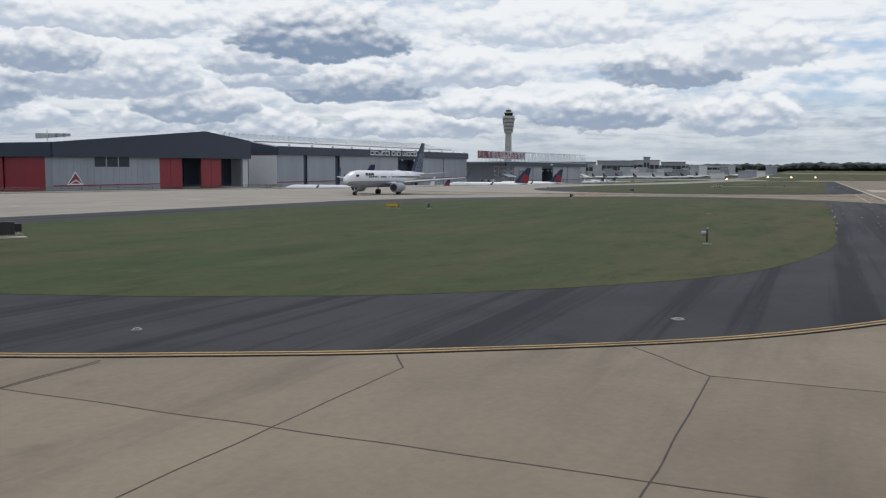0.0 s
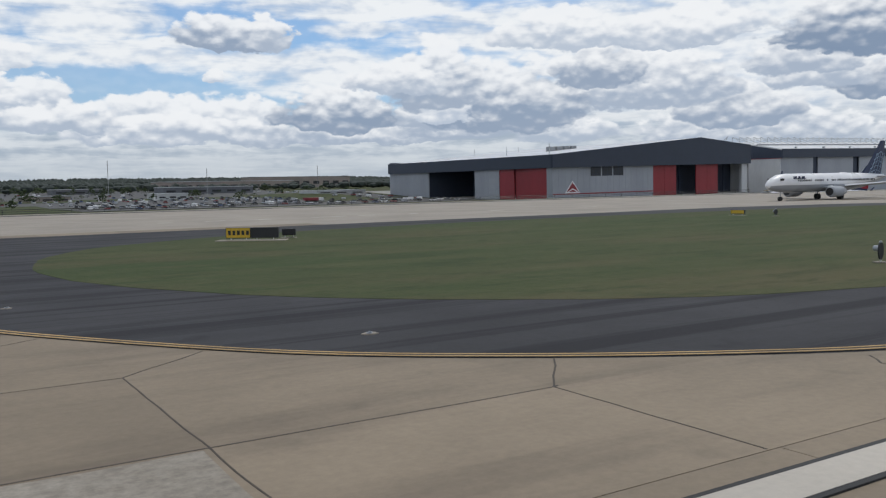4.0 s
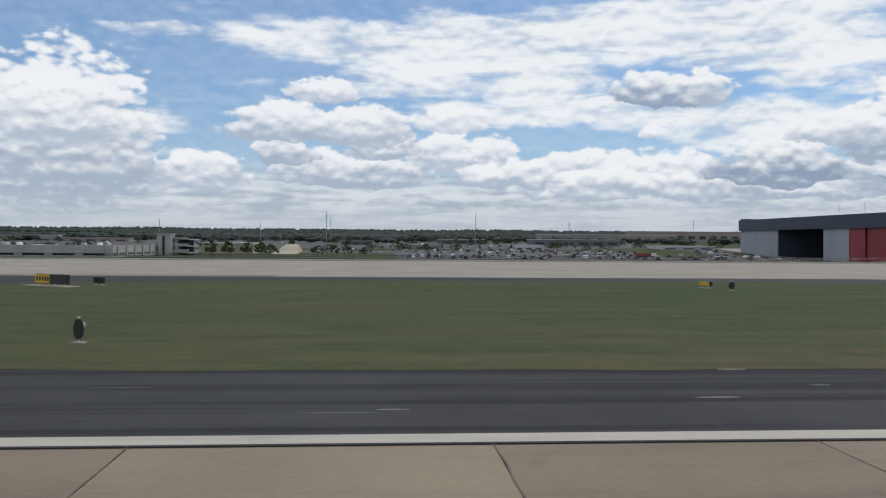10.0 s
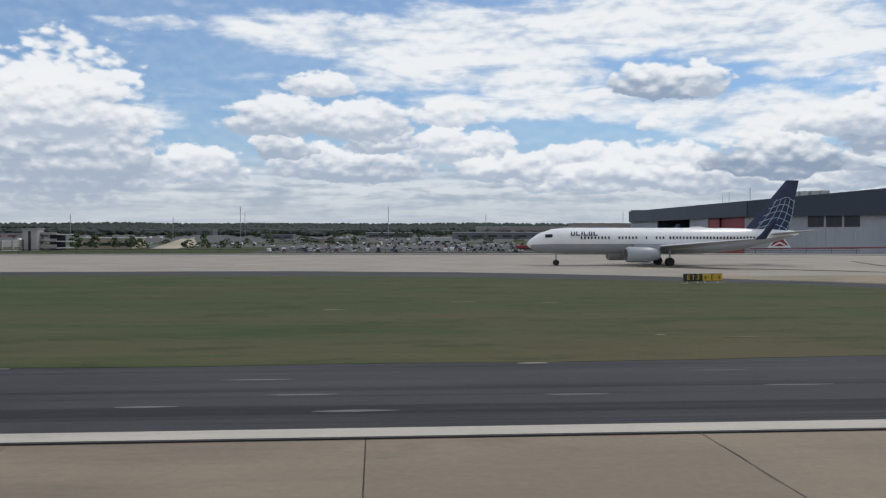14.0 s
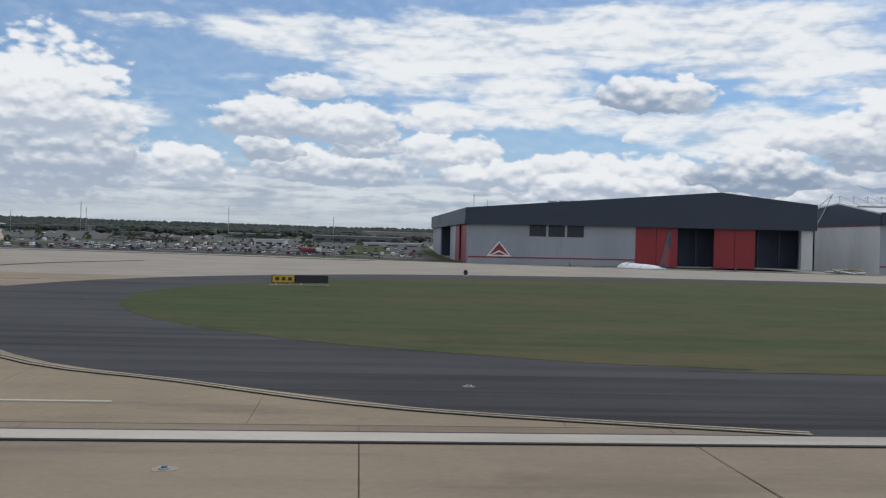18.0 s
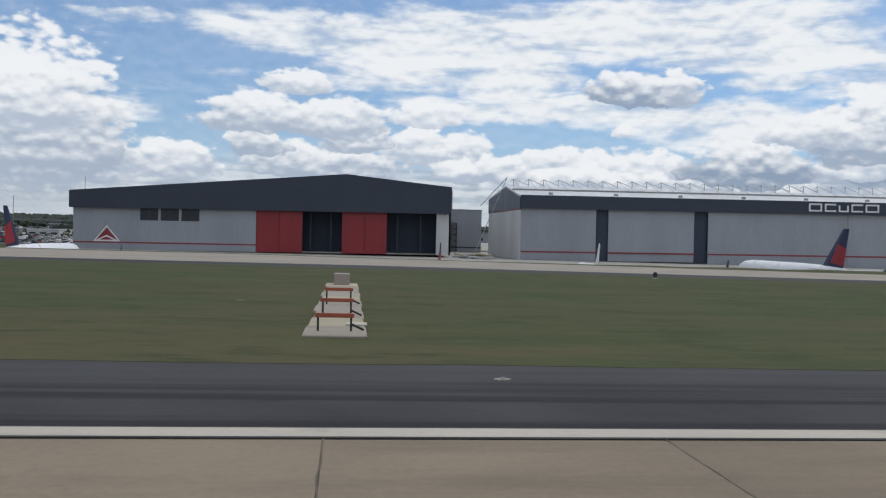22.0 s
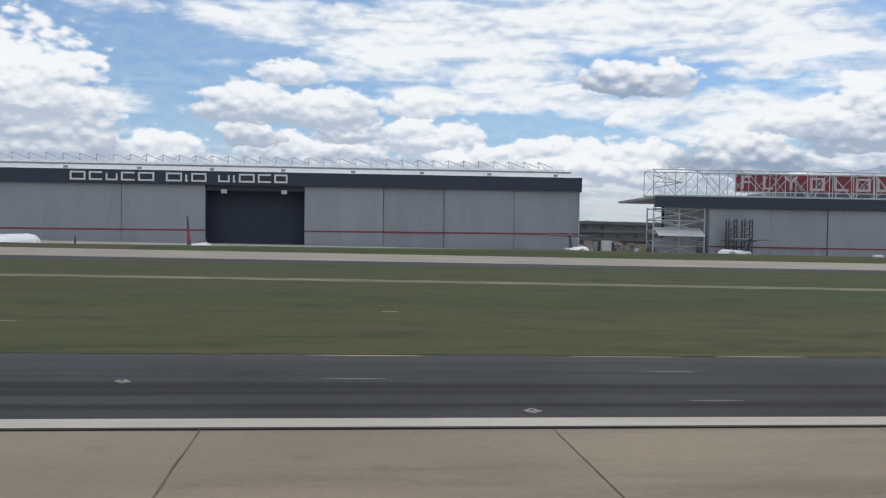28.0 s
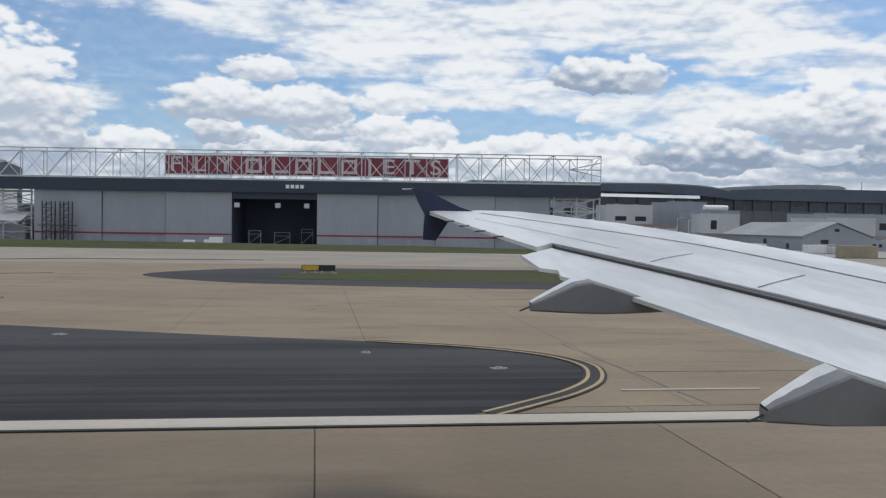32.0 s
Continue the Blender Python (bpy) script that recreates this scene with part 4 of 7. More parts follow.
for y, h in ((27.9, 0.62), (33.0, 0.72), (38.5, 0.78)):
    for dx_ in (0.0, 1.05):
        part("post", bar((256.95 + dx_, y, 0.05), (256.95 + dx_, y, h), 0.04), SIGN_BLACK, t)
    part("crossbar", box(256.85, 258.10, y - 0.05, y + 0.05, h - 0.12, h + 0.02, bevel=0.01), ORANGE, t, "red-orange painted crossbar")
    part("pipe", bar((258.00, y, 0.3), (258.40, y + 0.2, 0.1), 0.04), SIGN_BLACK, t)
part("equipment_box", box(257.00, 257.95, 53.2, 54.2, 0.05, 0.75, bevel=0.04), BRICKISH, t, "brown equipment cabinet")
part("plate", box(257.85, 258.55, 29.5, 30.3, 0.07, 0.12), WHITE_LINE, t)
t = thing("equipment_cage", "low pale metal frame box in the grass", "equipment", at=pose(235.5, 49.9, 0))
part("cabinet", box(-0.42, 0.42, -0.35, 0.35, -0.1, 0.32, bevel=0.03), DULL, t, "dull grey cabinet")
for x, y in ((-0.5, -0.4), (0.5, -0.4), (-0.5, 0.4), (0.5, 0.4), (0.0, -0.4)):
    part("post", bar((x, y, -0.1), (x, y, 0.6), 0.025), JETGREY, t)
part("top_rail", box(-0.54, 0.54, -0.44, 0.44, 0.55, 0.61), JETGREY, t)

# ---- hangars ----


def lattice(t, a, b, lo, hi, depth, n, r=0.16, ends=True):
    """A box girder of bars from a to b (plan points) between two heights; n bays."""
    a, b = Vector(a), Vector(b)
    d = b - a
    nrm = Vector((-d.y, d.x)).normalized() * depth
    for off in (Vector((0, 0)), nrm):
        for z in (lo, hi):
            p, q = a + off, b + off
            part("chord", bar((p.x, p.y, z), (q.x, q.y, z), r * 1.25), STEEL, t)
        for i in range(n + 1):
            p = a + off + d * (i / n)
            part("post", bar((p.x, p.y, lo), (p.x, p.y, hi), r), STEEL, t)
            if i < n:
                q = a + off + d * ((i + 1) / n)
                s, e = (lo, hi) if (i + (off.length > 0)) % 2 else (hi, lo)
                part("diagonal", bar((p.x, p.y, s), (q.x, q.y, e), r * 0.8), STEEL, t)
                if off.length > 0:
                    part("diagonal", bar((p.x, p.y, e), (q.x, q.y, s), r * 0.6), STEEL, t)
    for i in range(0, n + 1, 2):
        p = a + d * (i / n)
        for z in (lo, hi):
            part("tie", bar((p.x, p.y, z), (p.x + nrm.x, p.y + nrm.y, z), r * 0.7), STEEL, t)


def doors(t, edges, y, z0, z1, material, name="door_panel", thick=0.35, stagger=0.0):
    """Sliding door leaves between edges, each a leaf of its own with a recessed seam."""
    for k, (a, b) in enumerate(zip(edges, edges[1:])):
        o = stagger * (k % 2)
        part(name, box(a + 0.06, b - 0.06, y + o, y + o + thick, z0, z1, bevel=0.05), material, t)


# hangar with red doors
B = thing("hangar", "wide grey hangar with navy fascia and red sliding doors", "hangar", "hangars", at=pose(180, 0, 0, 0, -0.45, 0))
X0, X1, YB, YN = 0.0, 107.6, 256.0, 379.0
Z0 = APRON_Z - 0.3
RIDGE = 76.8
part("roof", side_prism([(X0 - 0.6, 13.3), (RIDGE, 19.9), (RIDGE, 19.2), (X0 - 0.6, 12.7)], YB - 0.8, YN), ROOF, B, "pale sheet metal roof")
part("east_roof", side_prism([(RIDGE, 19.9), (X1 + 0.2, 17.0), (X1 + 0.2, 16.4), (RIDGE, 19.2)], YB - 0.8, YB + 61), ROOF, B, "pale sheet metal roof")
part("rear_wall", box(RIDGE, X1 - 0.5, YB + 59.4, YB + 60, Z0, 16.3), PANEL, B, "grey rear wall")
part("fascia", side_prism([(X0 - 0.8, 8.6), (X1, 9.0), (X1, 16.9), (RIDGE, 19.95), (X0 - 0.8, 13.4)], YB - 1.4, YB - 0.5), NAVY, B, "deep navy roof fascia")
part("side_fascia", box(X0 - 1.0, X0 - 0.3, YB - 0.5, YN, 8.6, 13.4), NAVY, B, "navy side fascia")
part("end_wall", box(X1 - 0.5, X1, YB, YB + 60, Z0, 16.4), PANEL_LIGHT, B, "pale grey end wall")
part("end_fascia", box(X1, X1 + 0.3, YB - 1.0, YB + 55, 9.0, 15.9), JETGREY, B, "grey upper band of the end wall")
for k in range(5):
    part("vent", box(X1 + 0.3, X1 + 0.36, YB + 6 + k * 9.5, YB + 7.6 + k * 9.5, 12.3, 13.9), SIGN_BLACK, B, "small dark wall vent")
part("end_stripe", box(X1, X1 + 0.04, YB, YB + 55, -1.2, -0.7), NAVY, B, "thin navy stripe")
part("front_wall", box(X0, 50.9, YB, YB + 0.6, Z0, 8.9), PANEL, B, "grey ribbed metal wall")
part("front_lining", box(X0 + 0.1, 50.8, YB + 0.6, YB + 1.0, Z0, 9.2), INSIDE_SHADE, B)
for x in np.arange(3.0, 50.0, 3.0):
    part("rib", box(x - 0.05, x + 0.05, YB - 0.05, YB, Z0, 8.7), PANEL, B)
part("stripe", box(X0, 50.9, YB - 0.07, YB - 0.052, -1.35, -0.95), STRIPE_RED, B, "thin dark red stripe")
for k in range(3):
    w = part("window", box(18.4 + k * 5.75, 23.4 + k * 5.75, YB - 0.1, YB + 0.2, 5.3, 9.0), SIGN_BLACK, B, "dark louvred window")
    for z in np.arange(5.6, 8.9, 0.55):
        part("louvre", box(18.5 + k * 5.75, 23.3 + k * 5.75, YB - 0.16, YB - 0.08, z, z + 0.18), NAVY, w)
    part("sash", box(20.8 + k * 5.75, 21.0 + k * 5.75, YB - 0.17, YB - 0.1, 5.3, 9.0), NAVY, w)
# triangular badge on the wall, as plain shapes
badge = part("badge", side_prism([(5.6, -0.9), (13.0, -0.9), (9.3, 3.7)], YB - 0.25, YB - 0.1), WHITE, B, "white triangular badge")
part("badge_inset", side_prism([(6.4, -0.45), (12.2, -0.45), (9.3, 3.1)], YB - 0.32, YB - 0.25), STRIPE_RED, badge, "dark red triangle")
part("badge_chevron", side_prism([(6.1, -0.75), (9.3, 0.95), (12.5, -0.75), (12.0, -0.75), (9.3, 0.45), (6.6, -0.75)], YB - 0.38, YB - 0.3), WHITE, badge)
for a, b in ((50.9, 57.5), (57.5, 64.2), (75.6, 82.2), (82.2, 88.8)):
    part("red_door", box(a + 0.04, b - 0.04, YB + 0.3, YB + 0.7, Z0, 9.6, bevel=0.05), RED, B, "tall red sliding door leaf")
part("corner_column", box(103.4, X1, YB, YB + 1.2, Z0, 9.4), PANEL_LIGHT, B, "pale corner column")
part("inner_floor", box(X0 + 1, X1 - 1, YB + 1, YB + 59, Z0, APRON_Z), APRON, B)
part("back_wall", box(X0, RIDGE, YN - 0.6, YN, Z0, 14.0), INSIDE_SHADE, B)
part("inner_wall", box(50.4, X1 - 0.6, YB + 9, YB + 9.5, Z0, 16), INSIDE_SHADE, B, "rear sheet in shade colour behind the open doors")
part("partition", box(50.2, 50.9, YB + 1.0, YB + 42, Z0, 16), INSIDE_SHADE, B)
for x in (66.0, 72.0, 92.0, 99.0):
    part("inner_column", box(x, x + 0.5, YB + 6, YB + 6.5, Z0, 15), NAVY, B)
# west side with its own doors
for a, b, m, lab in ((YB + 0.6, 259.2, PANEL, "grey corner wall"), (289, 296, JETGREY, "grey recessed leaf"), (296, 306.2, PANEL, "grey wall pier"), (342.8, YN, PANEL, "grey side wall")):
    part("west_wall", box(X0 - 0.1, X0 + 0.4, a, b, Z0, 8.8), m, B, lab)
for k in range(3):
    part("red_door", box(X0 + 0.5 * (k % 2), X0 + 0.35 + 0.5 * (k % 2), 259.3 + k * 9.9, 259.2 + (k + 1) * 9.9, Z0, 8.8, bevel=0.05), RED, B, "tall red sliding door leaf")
part("bay_back", box(X0 + 24, X0 + 24.4, 300, 350, Z0, 12), INSIDE_SHADE, B, "rear of the open bay, coloured as shade")
part("bay_side", box(X0 + 0.5, X0 + 24, 305.4, 305.9, Z0, 12), INSIDE_SHADE, B)
part("bay_side", box(X0 + 0.5, X0 + 24, 343.2, 343.7, Z0, 12), INSIDE_SHADE, B)
for k in range(4):
    part("roof_unit", box(33.4 + k * 3.9, 36.3 + k * 3.9, 298, 301, 15.9 + k * 0.3, 18.2 + k * 0.12, bevel=0.1), ROOF_GREY, B, "grey rooftop air unit")
for x, y in ((12, 300), (30, 350), (2, 260), (52, 345)):
    part("roof_mast", bar((x, y, 13.5), (x, y, 17.5 + x * 0.05), 0.12), STEEL, B)

# lower annex between the hangars
A = thing("annex", "low grey metal annex building between two hangars", "building", at=pose(289, 330, 0))
part("wall", box(-9, 19, 0, 30, Z0, 13.5), PANEL, A)
part("roof", box(-9.2, 19.2, -0.2, 30.2, 13.5, 13.8), ROOF_GREY, A)
for k in range(3):
    part("window", box(1 + k * 2.4, 2.5 + k * 2.4, -0.06, 0.05, 11.0, 12.8), SIGN_BLACK, A)
part("stripe", box(-1, 19, -0.03, -0.004, -1.0, -0.5), NAVY, A)
stair = part("stair_frame", box(6.0, 9.4, -2.2, -2.05, 4.0, 4.2), DARKSTEEL, A, "dark outside stair landing")
for u in (6.0, 9.3):
    for v in (-2.2, -0.3):
        part("post", bar((u, v, Z0), (u, v, 8.4), 0.12), DARKSTEEL, stair)
for z in (-0.2, 2.0, 4.2, 6.4, 8.4):
    part("landing", box(5.9, 9.4, -2.3, -0.2, z - 0.08, z + 0.08), DARKSTEEL, stair)
    part("flight", bar((6.0, -2.2, z - 2.1), (9.3, -2.2, z), 0.1), DARKSTEEL, stair)

# long grey hangar with a lettered navy band
C = thing("long_hangar", "very long grey hangar with navy band and pale letters", "hangar", "hangars", at=pose(308.6, 0, 0, 0, -0.6, 0))
L, YC, YD = 236.5, 255.5, 314.0
bm = bmesh.new()
for y0, z0, y1, z1 in ((YC - 0.9, 16.2, 279.0, 20.2), (279.0, 20.2, YD, 17.4)):
    v = [bm.verts.new(p) for p in ((-0.5, y0, z0), (L + 0.5, y0, z0), (L + 0.5, y1, z1), (-0.5, y1, z1), (-0.5, y0, z0 - 0.5), (L + 0.5, y0, z0 - 0.5), (L + 0.5, y1, z1 - 0.5), (-0.5, y1, z1 - 0.5))]
    for q in ((0, 1, 2, 3), (7, 6, 5, 4), (0, 4, 5, 1), (1, 5, 6, 2), (2, 6, 7, 3), (3, 7, 4, 0)):
        bm.faces.new([v[i] for i in q])
part("roof", bm, ROOF, C, "pale low-pitched sheet roof")
part("roof_kerb", box(-0.4, L + 0.4, 267.3, 267.9, 18.2, 18.8), ROOF_GREY, C)
part("fascia", box(-0.3, L + 0.3, YC - 1.2, YC - 0.2, 12.3, 16.25), NAVY, C, "long navy fascia band")
doors(C, [0.0, 23.1], YC, Z0, 12.4, PANEL)
doors(C, [26.9, 53.9], YC + 0.3, Z0, 12.4, PANEL)
doors(C, [58.1, 103.3, 126.6], YC, Z0 - 1.2, 12.4, PANEL)
doors(C, [154.6, 177.5, 195.5, 216.5, L - 0.3], YC, Z0 - 2.6, 12.4, PANEL, stagger=0.4)
for a, b in ((0, 23.1), (26.9, 53.9), (58.1, 126.6), (154.6, L - 0.3)):
    part("stripe", box(a + 0.1, b - 0.1, YC - 0.06, YC - 0.01, -0.85, -0.4), STRIPE_RED, C, "thin dark red stripe")
# sheets behind the door gaps carry the shade as their own colour
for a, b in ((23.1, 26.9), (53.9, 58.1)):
    part("dark_column", box(a + 0.05, b - 0.05, YC + 0.9, YC + 1.3, Z0, 12.4), INSIDE_SHADE, C, "sheet coloured as shade in the gap between door leaves")
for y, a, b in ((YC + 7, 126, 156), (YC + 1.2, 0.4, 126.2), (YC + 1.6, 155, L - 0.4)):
    part("inner_wall", box(a, b, y, y + 0.5, Z0 - 2.6, 15.6), INSIDE_SHADE, C, "inside wall coloured as shade")
part("inner_side", box(126.2, 126.6, YC + 1, YC + 36, Z0, 15.6), INSIDE_SHADE, C)
part("inner_side", box(154.6, 155.0, YC + 1, YC + 36, Z0, 15.6), INSIDE_SHADE, C)
for x in (131, 148):
    part("inside_sign", box(x, x + 1.6, YC - 0.3, YC - 0.15, 10.0, 11.2), PANEL_LIGHT, C, "small pale sign plate")
part("inner_door", box(126.8, 154.4, YC + 0.6, YC + 0.8, 10.8, 12.4), NAVY, C)
part("end_wall_west", box(-0.3, 0.0, YC, YD, Z0, 12.3), PANEL_LIGHT, C, "pale grey west end wall")
for nm, x0, x1, m in (("west_gable", -0.45, -0.02, NAVY), ("east_gable", L - 0.05, L + 0.35, NAVY)):
    bm = bmesh.new()
    pts = [(YC - 0.8, 12.0), (YD, 12.0), (YD, 17.3), (279.0, 20.1), (YC - 0.8, 16.0)]
    lo = [bm.verts.new((x0, y, z)) for y, z in pts]
    hi = [bm.verts.new((x1, y, z)) for y, z in pts]
    bm.faces.new(lo), bm.faces.new(hi[::-1])
    for i in range(5):
        bm.faces.new((lo[i], hi[i], hi[(i + 1) % 5], lo[(i + 1) % 5]))
    part(nm, bm, m, C, "dark navy gable end")
part("gable_stripe", box(-0.5, -0.46, YC - 0.8, YD, 12.0, 12.25), STRIPE_RED, C)
part("end_wall_east", box(L - 0.3, L, YC, YD, Z0 - 2.6, 12.1), PANEL_LIGHT, C, "pale east end wall")
part("end_door_edge", box(L, L + 0.25, YD - 3, YD, Z0, 12.1), NAVY, C)
for k in range(46):
    x = 3.0 + k * 5.05
    f = part("roof_frame", bar((x, 284, 19.6), (x, 284, 22.9), 0.15), STEEL, C, "pale steel roof frame")
    part("brace", bar((x, 284, 22.9), (x + 4.9, 284, 21.0), 0.13), STEEL, f)
    part("stay", bar((x, 284, 22.9), (x, 272, 19.2), 0.11), STEEL, f)
    part("top_rail", bar((x - 1.2, 284, 22.0), (x, 284, 22.9), 0.1), STEEL, f)
part("back_frame", bar((-7, 290, 14), (1, 285, 23.4), 0.16), STEEL, C)
part("back_frame", bar((-9, 292, Z0), (1, 285, 23.4), 0.14), STEEL, C)
for k in range(12):
    part("flood_lamp", box(8 + k * 20, 9.2 + k * 20, YC - 1.7, YC - 1.2, 16.4, 17.1), JETGREY, C)
# the lettering is a trade name: one plain open frame or bar a letter
x = 89.7
for k, w in enumerate((4.2, 3.6, 3.2, 3.7, 4.4, 0, 4.4, 0.7, 4.2, 0, 3.2, 0.7, 4.4, 3.7, 3.7)):
    if not w:
        x += 2.3
        continue
    b = box(x, x + w, YC - 1.5, YC - 1.22, 13.15, 13.62)
    box(x, x + 0.45, YC - 1.5, YC - 1.22, 13.62, 15.15, b)
    if w > 2 and k % 2 == 0:
        box(x + w - 0.45, x + w, YC - 1.5, YC - 1.22, 13.62, 15.15, b)
    if w > 2 and k != 2 and k != 10:
        box(x, x + w, YC - 1.5, YC - 1.22, 15.15, 15.62, b)
    part("letter_shape", b, WHITE, C, "white block letter shape")
    x += w + 0.95

# hangar with the steel girder and the red sign
D = thing("girder_hangar", "long grey hangar under an exposed white steel roof girder", "hangar", "hangars", at=pose(623.4, 223.5, 0, 0, -0.25, -7.2))
for e in ([-49.2, -32.4, -16.6, 0.0], [21.2, 36.5, 51.0, 66.0, 79.6]):
    doors(D, e, 0.0, Z0, 10.2, PANEL, stagger=0.35)
    part("stripe", box(e[0] + 0.1, e[-1] - 0.1, -0.06, -0.01, -0.6, -0.2), STRIPE_RED, D, "thin dark red stripe")
part("fascia", box(-64.5, 92.5, -1.2, -0.1, 10.2, 13.2), NAVY, D, "long navy fascia band")
part("roof", box(-64.5, 92.5, -0.1, 52, 12.6, 13.3), ROOF_GREY, D)
part("back_wall", box(-50, 80, 51.5, 52, Z0, 12.6), INSIDE_SHADE, D)
part("side_wall", box(-49.2, -48.7, 0.4, 52, Z0, 12.6), PANEL, D)
part("side_wall", box(79.2, 79.7, 0.4, 52, Z0, 12.6), PANEL, D)
part("inner_wall", box(-48, 79, 16, 16.5, Z0, 12.5), INSIDE_SHADE, D)
part("inner_wall", box(-48, -0.2, 1.0, 1.4, Z0, 12.5), INSIDE_SHADE, D)
part("inner_wall", box(21.4, 79, 1.0, 1.4, Z0, 12.5), INSIDE_SHADE, D)
part("inner_wall", box(-0.3, 0.1, 1.0, 30, Z0, 12.5), INSIDE_SHADE, D)
part("inner_wall", box(21.1, 21.5, 1.0, 30, Z0, 12.5), INSIDE_SHADE, D)
part("door_head", box(0.1, 21.1, 0.2, 0.5, 8.6, 10.2), NAVY, D, "navy panel over the open door")
for u in (0.6, 10.8, 18.0):
    part("plate", box(u, u + 1.3, -0.05, 0.1, 6.4, 7.6), PANEL_LIGHT, D, "small pale sign plate")
for k, u in enumerate((13.6, 14.8, 16.0, 17.2)):
    part("number_bar", box(u, u + 0.85, -1.32, -1.2, 11.3, 12.2), WHITE, D, "small pale bar on the navy band")
for u in (-44, -36, -28, -20, 29, 34, 40, 44):
    part("hatch", box(u, u + 1.1, -0.05, 0.0, -2.4, -1.1), JETGREY, D, "small service door")
G = thing("roof_girder", "long white painted steel box girder lying over a hangar roof", "girder", at=pose(623.4, 223.5, 0, 0, -0.25, -7.2))
lattice(G, (-64.5, 1.0), (92.8, 1.0), 13.6, 20.7, 12.0, 26, r=0.12)
part("walkway", box(-64, 92.5, 0.2, 1.4, 13.3, 13.7), STEEL, G, "white edge beam")
for u in (-64.5, 92.8):
    for z in (15.5, 17.2, 19):
        part("bracket", bar((u, 1, z), (u - math.copysign(8, u), 1, 17.2), 0.14), STEEL, G)
T = thing("roof_sign", "long dark red roof sign with pale letters on a steel girder", "sign", at=pose(621.7, 223.5, 0, 0, -0.25, -7.2))
part("board", box(-27.3, 56.8, 41.6, 42.0, 16.8, 22.3), mat("sign_dark_red", (0.24, 0.035, 0.055), (0.19, 0.03, 0.045), 0.1, 0.5), T, "dark red sign board")
for k in range(14):
    u = -27.3 + k * 84.1 / 13
    part("mullion", bar((u, 41.5, 13.3), (u, 41.5, 22.4), 0.16), STEEL, T)
for z in (16.7, 22.4):
    part("rail", bar((-27.3, 41.5, z), (56.8, 41.5, z), 0.18), STEEL, T)
WIDE = Matrix.Diagonal((1.3, 1, 1, 1))
words("FLY", 6.2, T, SIGN_PALE, pose(-16.6, 41.4, 19.5) @ WIDE, 0.12, spacing=1.8, bold=0.02)
words("JETS", 6.2, T, SIGN_PALE, pose(43.6, 41.4, 19.5) @ WIDE, 0.12, spacing=1.65, bold=0.02)
for k, u in enumerate((-3.5, 4.2, 11.2, 18.0, 24.8)):     # trade name as plain frames
    b = box(u, u + 4.8, 41.25, 41.5, 17.4, 18.2)
    box(u, u + 0.85, 41.25, 41.5, 18.2, 21.6, b)
    if k % 2 == 0:
        box(u, u + 4.8, 41.25, 41.5, 20.9, 21.6, b)
        box(u + 3.95, u + 4.8, 41.25, 41.5, 18.2, 20.9, b)
    part("letter_shape", b, SIGN_PALE, T, "pale block letter shape")
# open steel towers at both ends of the girder
for nm, u0, u1 in (("west", -64.3, -50.2), ("east", 81.0, 92.6)):
    S_ = thing("steel_tower", "open white steel frame tower with braces and a canopy", "frame", "steel towers", at=pose(623.4, 223.5, 0, 0, -0.25, -7.2))
    for u in (u0, (u0 + u1) / 2, u1):
        for v in (1.0, 9.0):
            part("leg", bar((u, v, Z0), (u, v, 10.2), 0.22), STEEL, S_)
    for z in (-0.5, 3.0, 6.6, 9.8):
        for v in (1.0, 9.0):
            part("rail", bar((u0, v, z), (u1, v, z), 0.14), STEEL, S_)
    for k, z in enumerate((-2.9, 0.5, 3.6, 6.8)):
        for v in (1.0, 9.0):
            part("brace", bar((u0, v, z), (u1, v, z + 3.2), 0.12), STEEL, S_)
            part("brace", bar((u1, v, z), (u0, v, z + 3.2), 0.12), STEEL, S_)
    b = box(u0 + 0.6, u1 - 0.8, -3.0, 3.2, 0, 0.18)
    for q in b.verts:
        q.co.z += 2.3 + (q.co.y + 3.0) * 0.36
    part("canopy", b, WHITE, S_, "sloping white sheet canopy")
    part("store", box(u0 + 2, u1 - 2, 2, 8, Z0, 1.5), JETGREY, S_)
S_ = thing("lift_frame", "dark steel access towers standing at a hangar door", "frame", at=pose(623.4, 223.5, 0, 0, -0.25, -7.2))
for u in (-45.2, -43.0, -40.9, -38.8):
    for v in (-4.4, -2.2):
        part("leg", bar((u, v, APRON_Z - 0.2), (u, v, 7.2), 0.17), DARKSTEEL, S_)
for k, z in enumerate(np.arange(-2.4, 7.2, 1.6)):
    for u0, u1 in ((-45.2, -43.0), (-40.9, -38.8)):
        part("deck", box(u0, u1, -4.4, -2.2, z - 0.06, z + 0.06), DARKSTEEL, S_)
        part("rail", bar((u0, -4.4, z + 0.8), (u1, -4.4, z + 0.8), 0.08), DARKSTEEL, S_)
        part("brace", bar((u0, -4.4, z), (u1, -4.4, z + 1.6), 0.09), DARKSTEEL, S_)
part("bridge", box(-46.4, -37.6, -4.4, -2.2, 1.2, 1.4), DARKSTEEL, S_, "dark steel bridge between the towers")

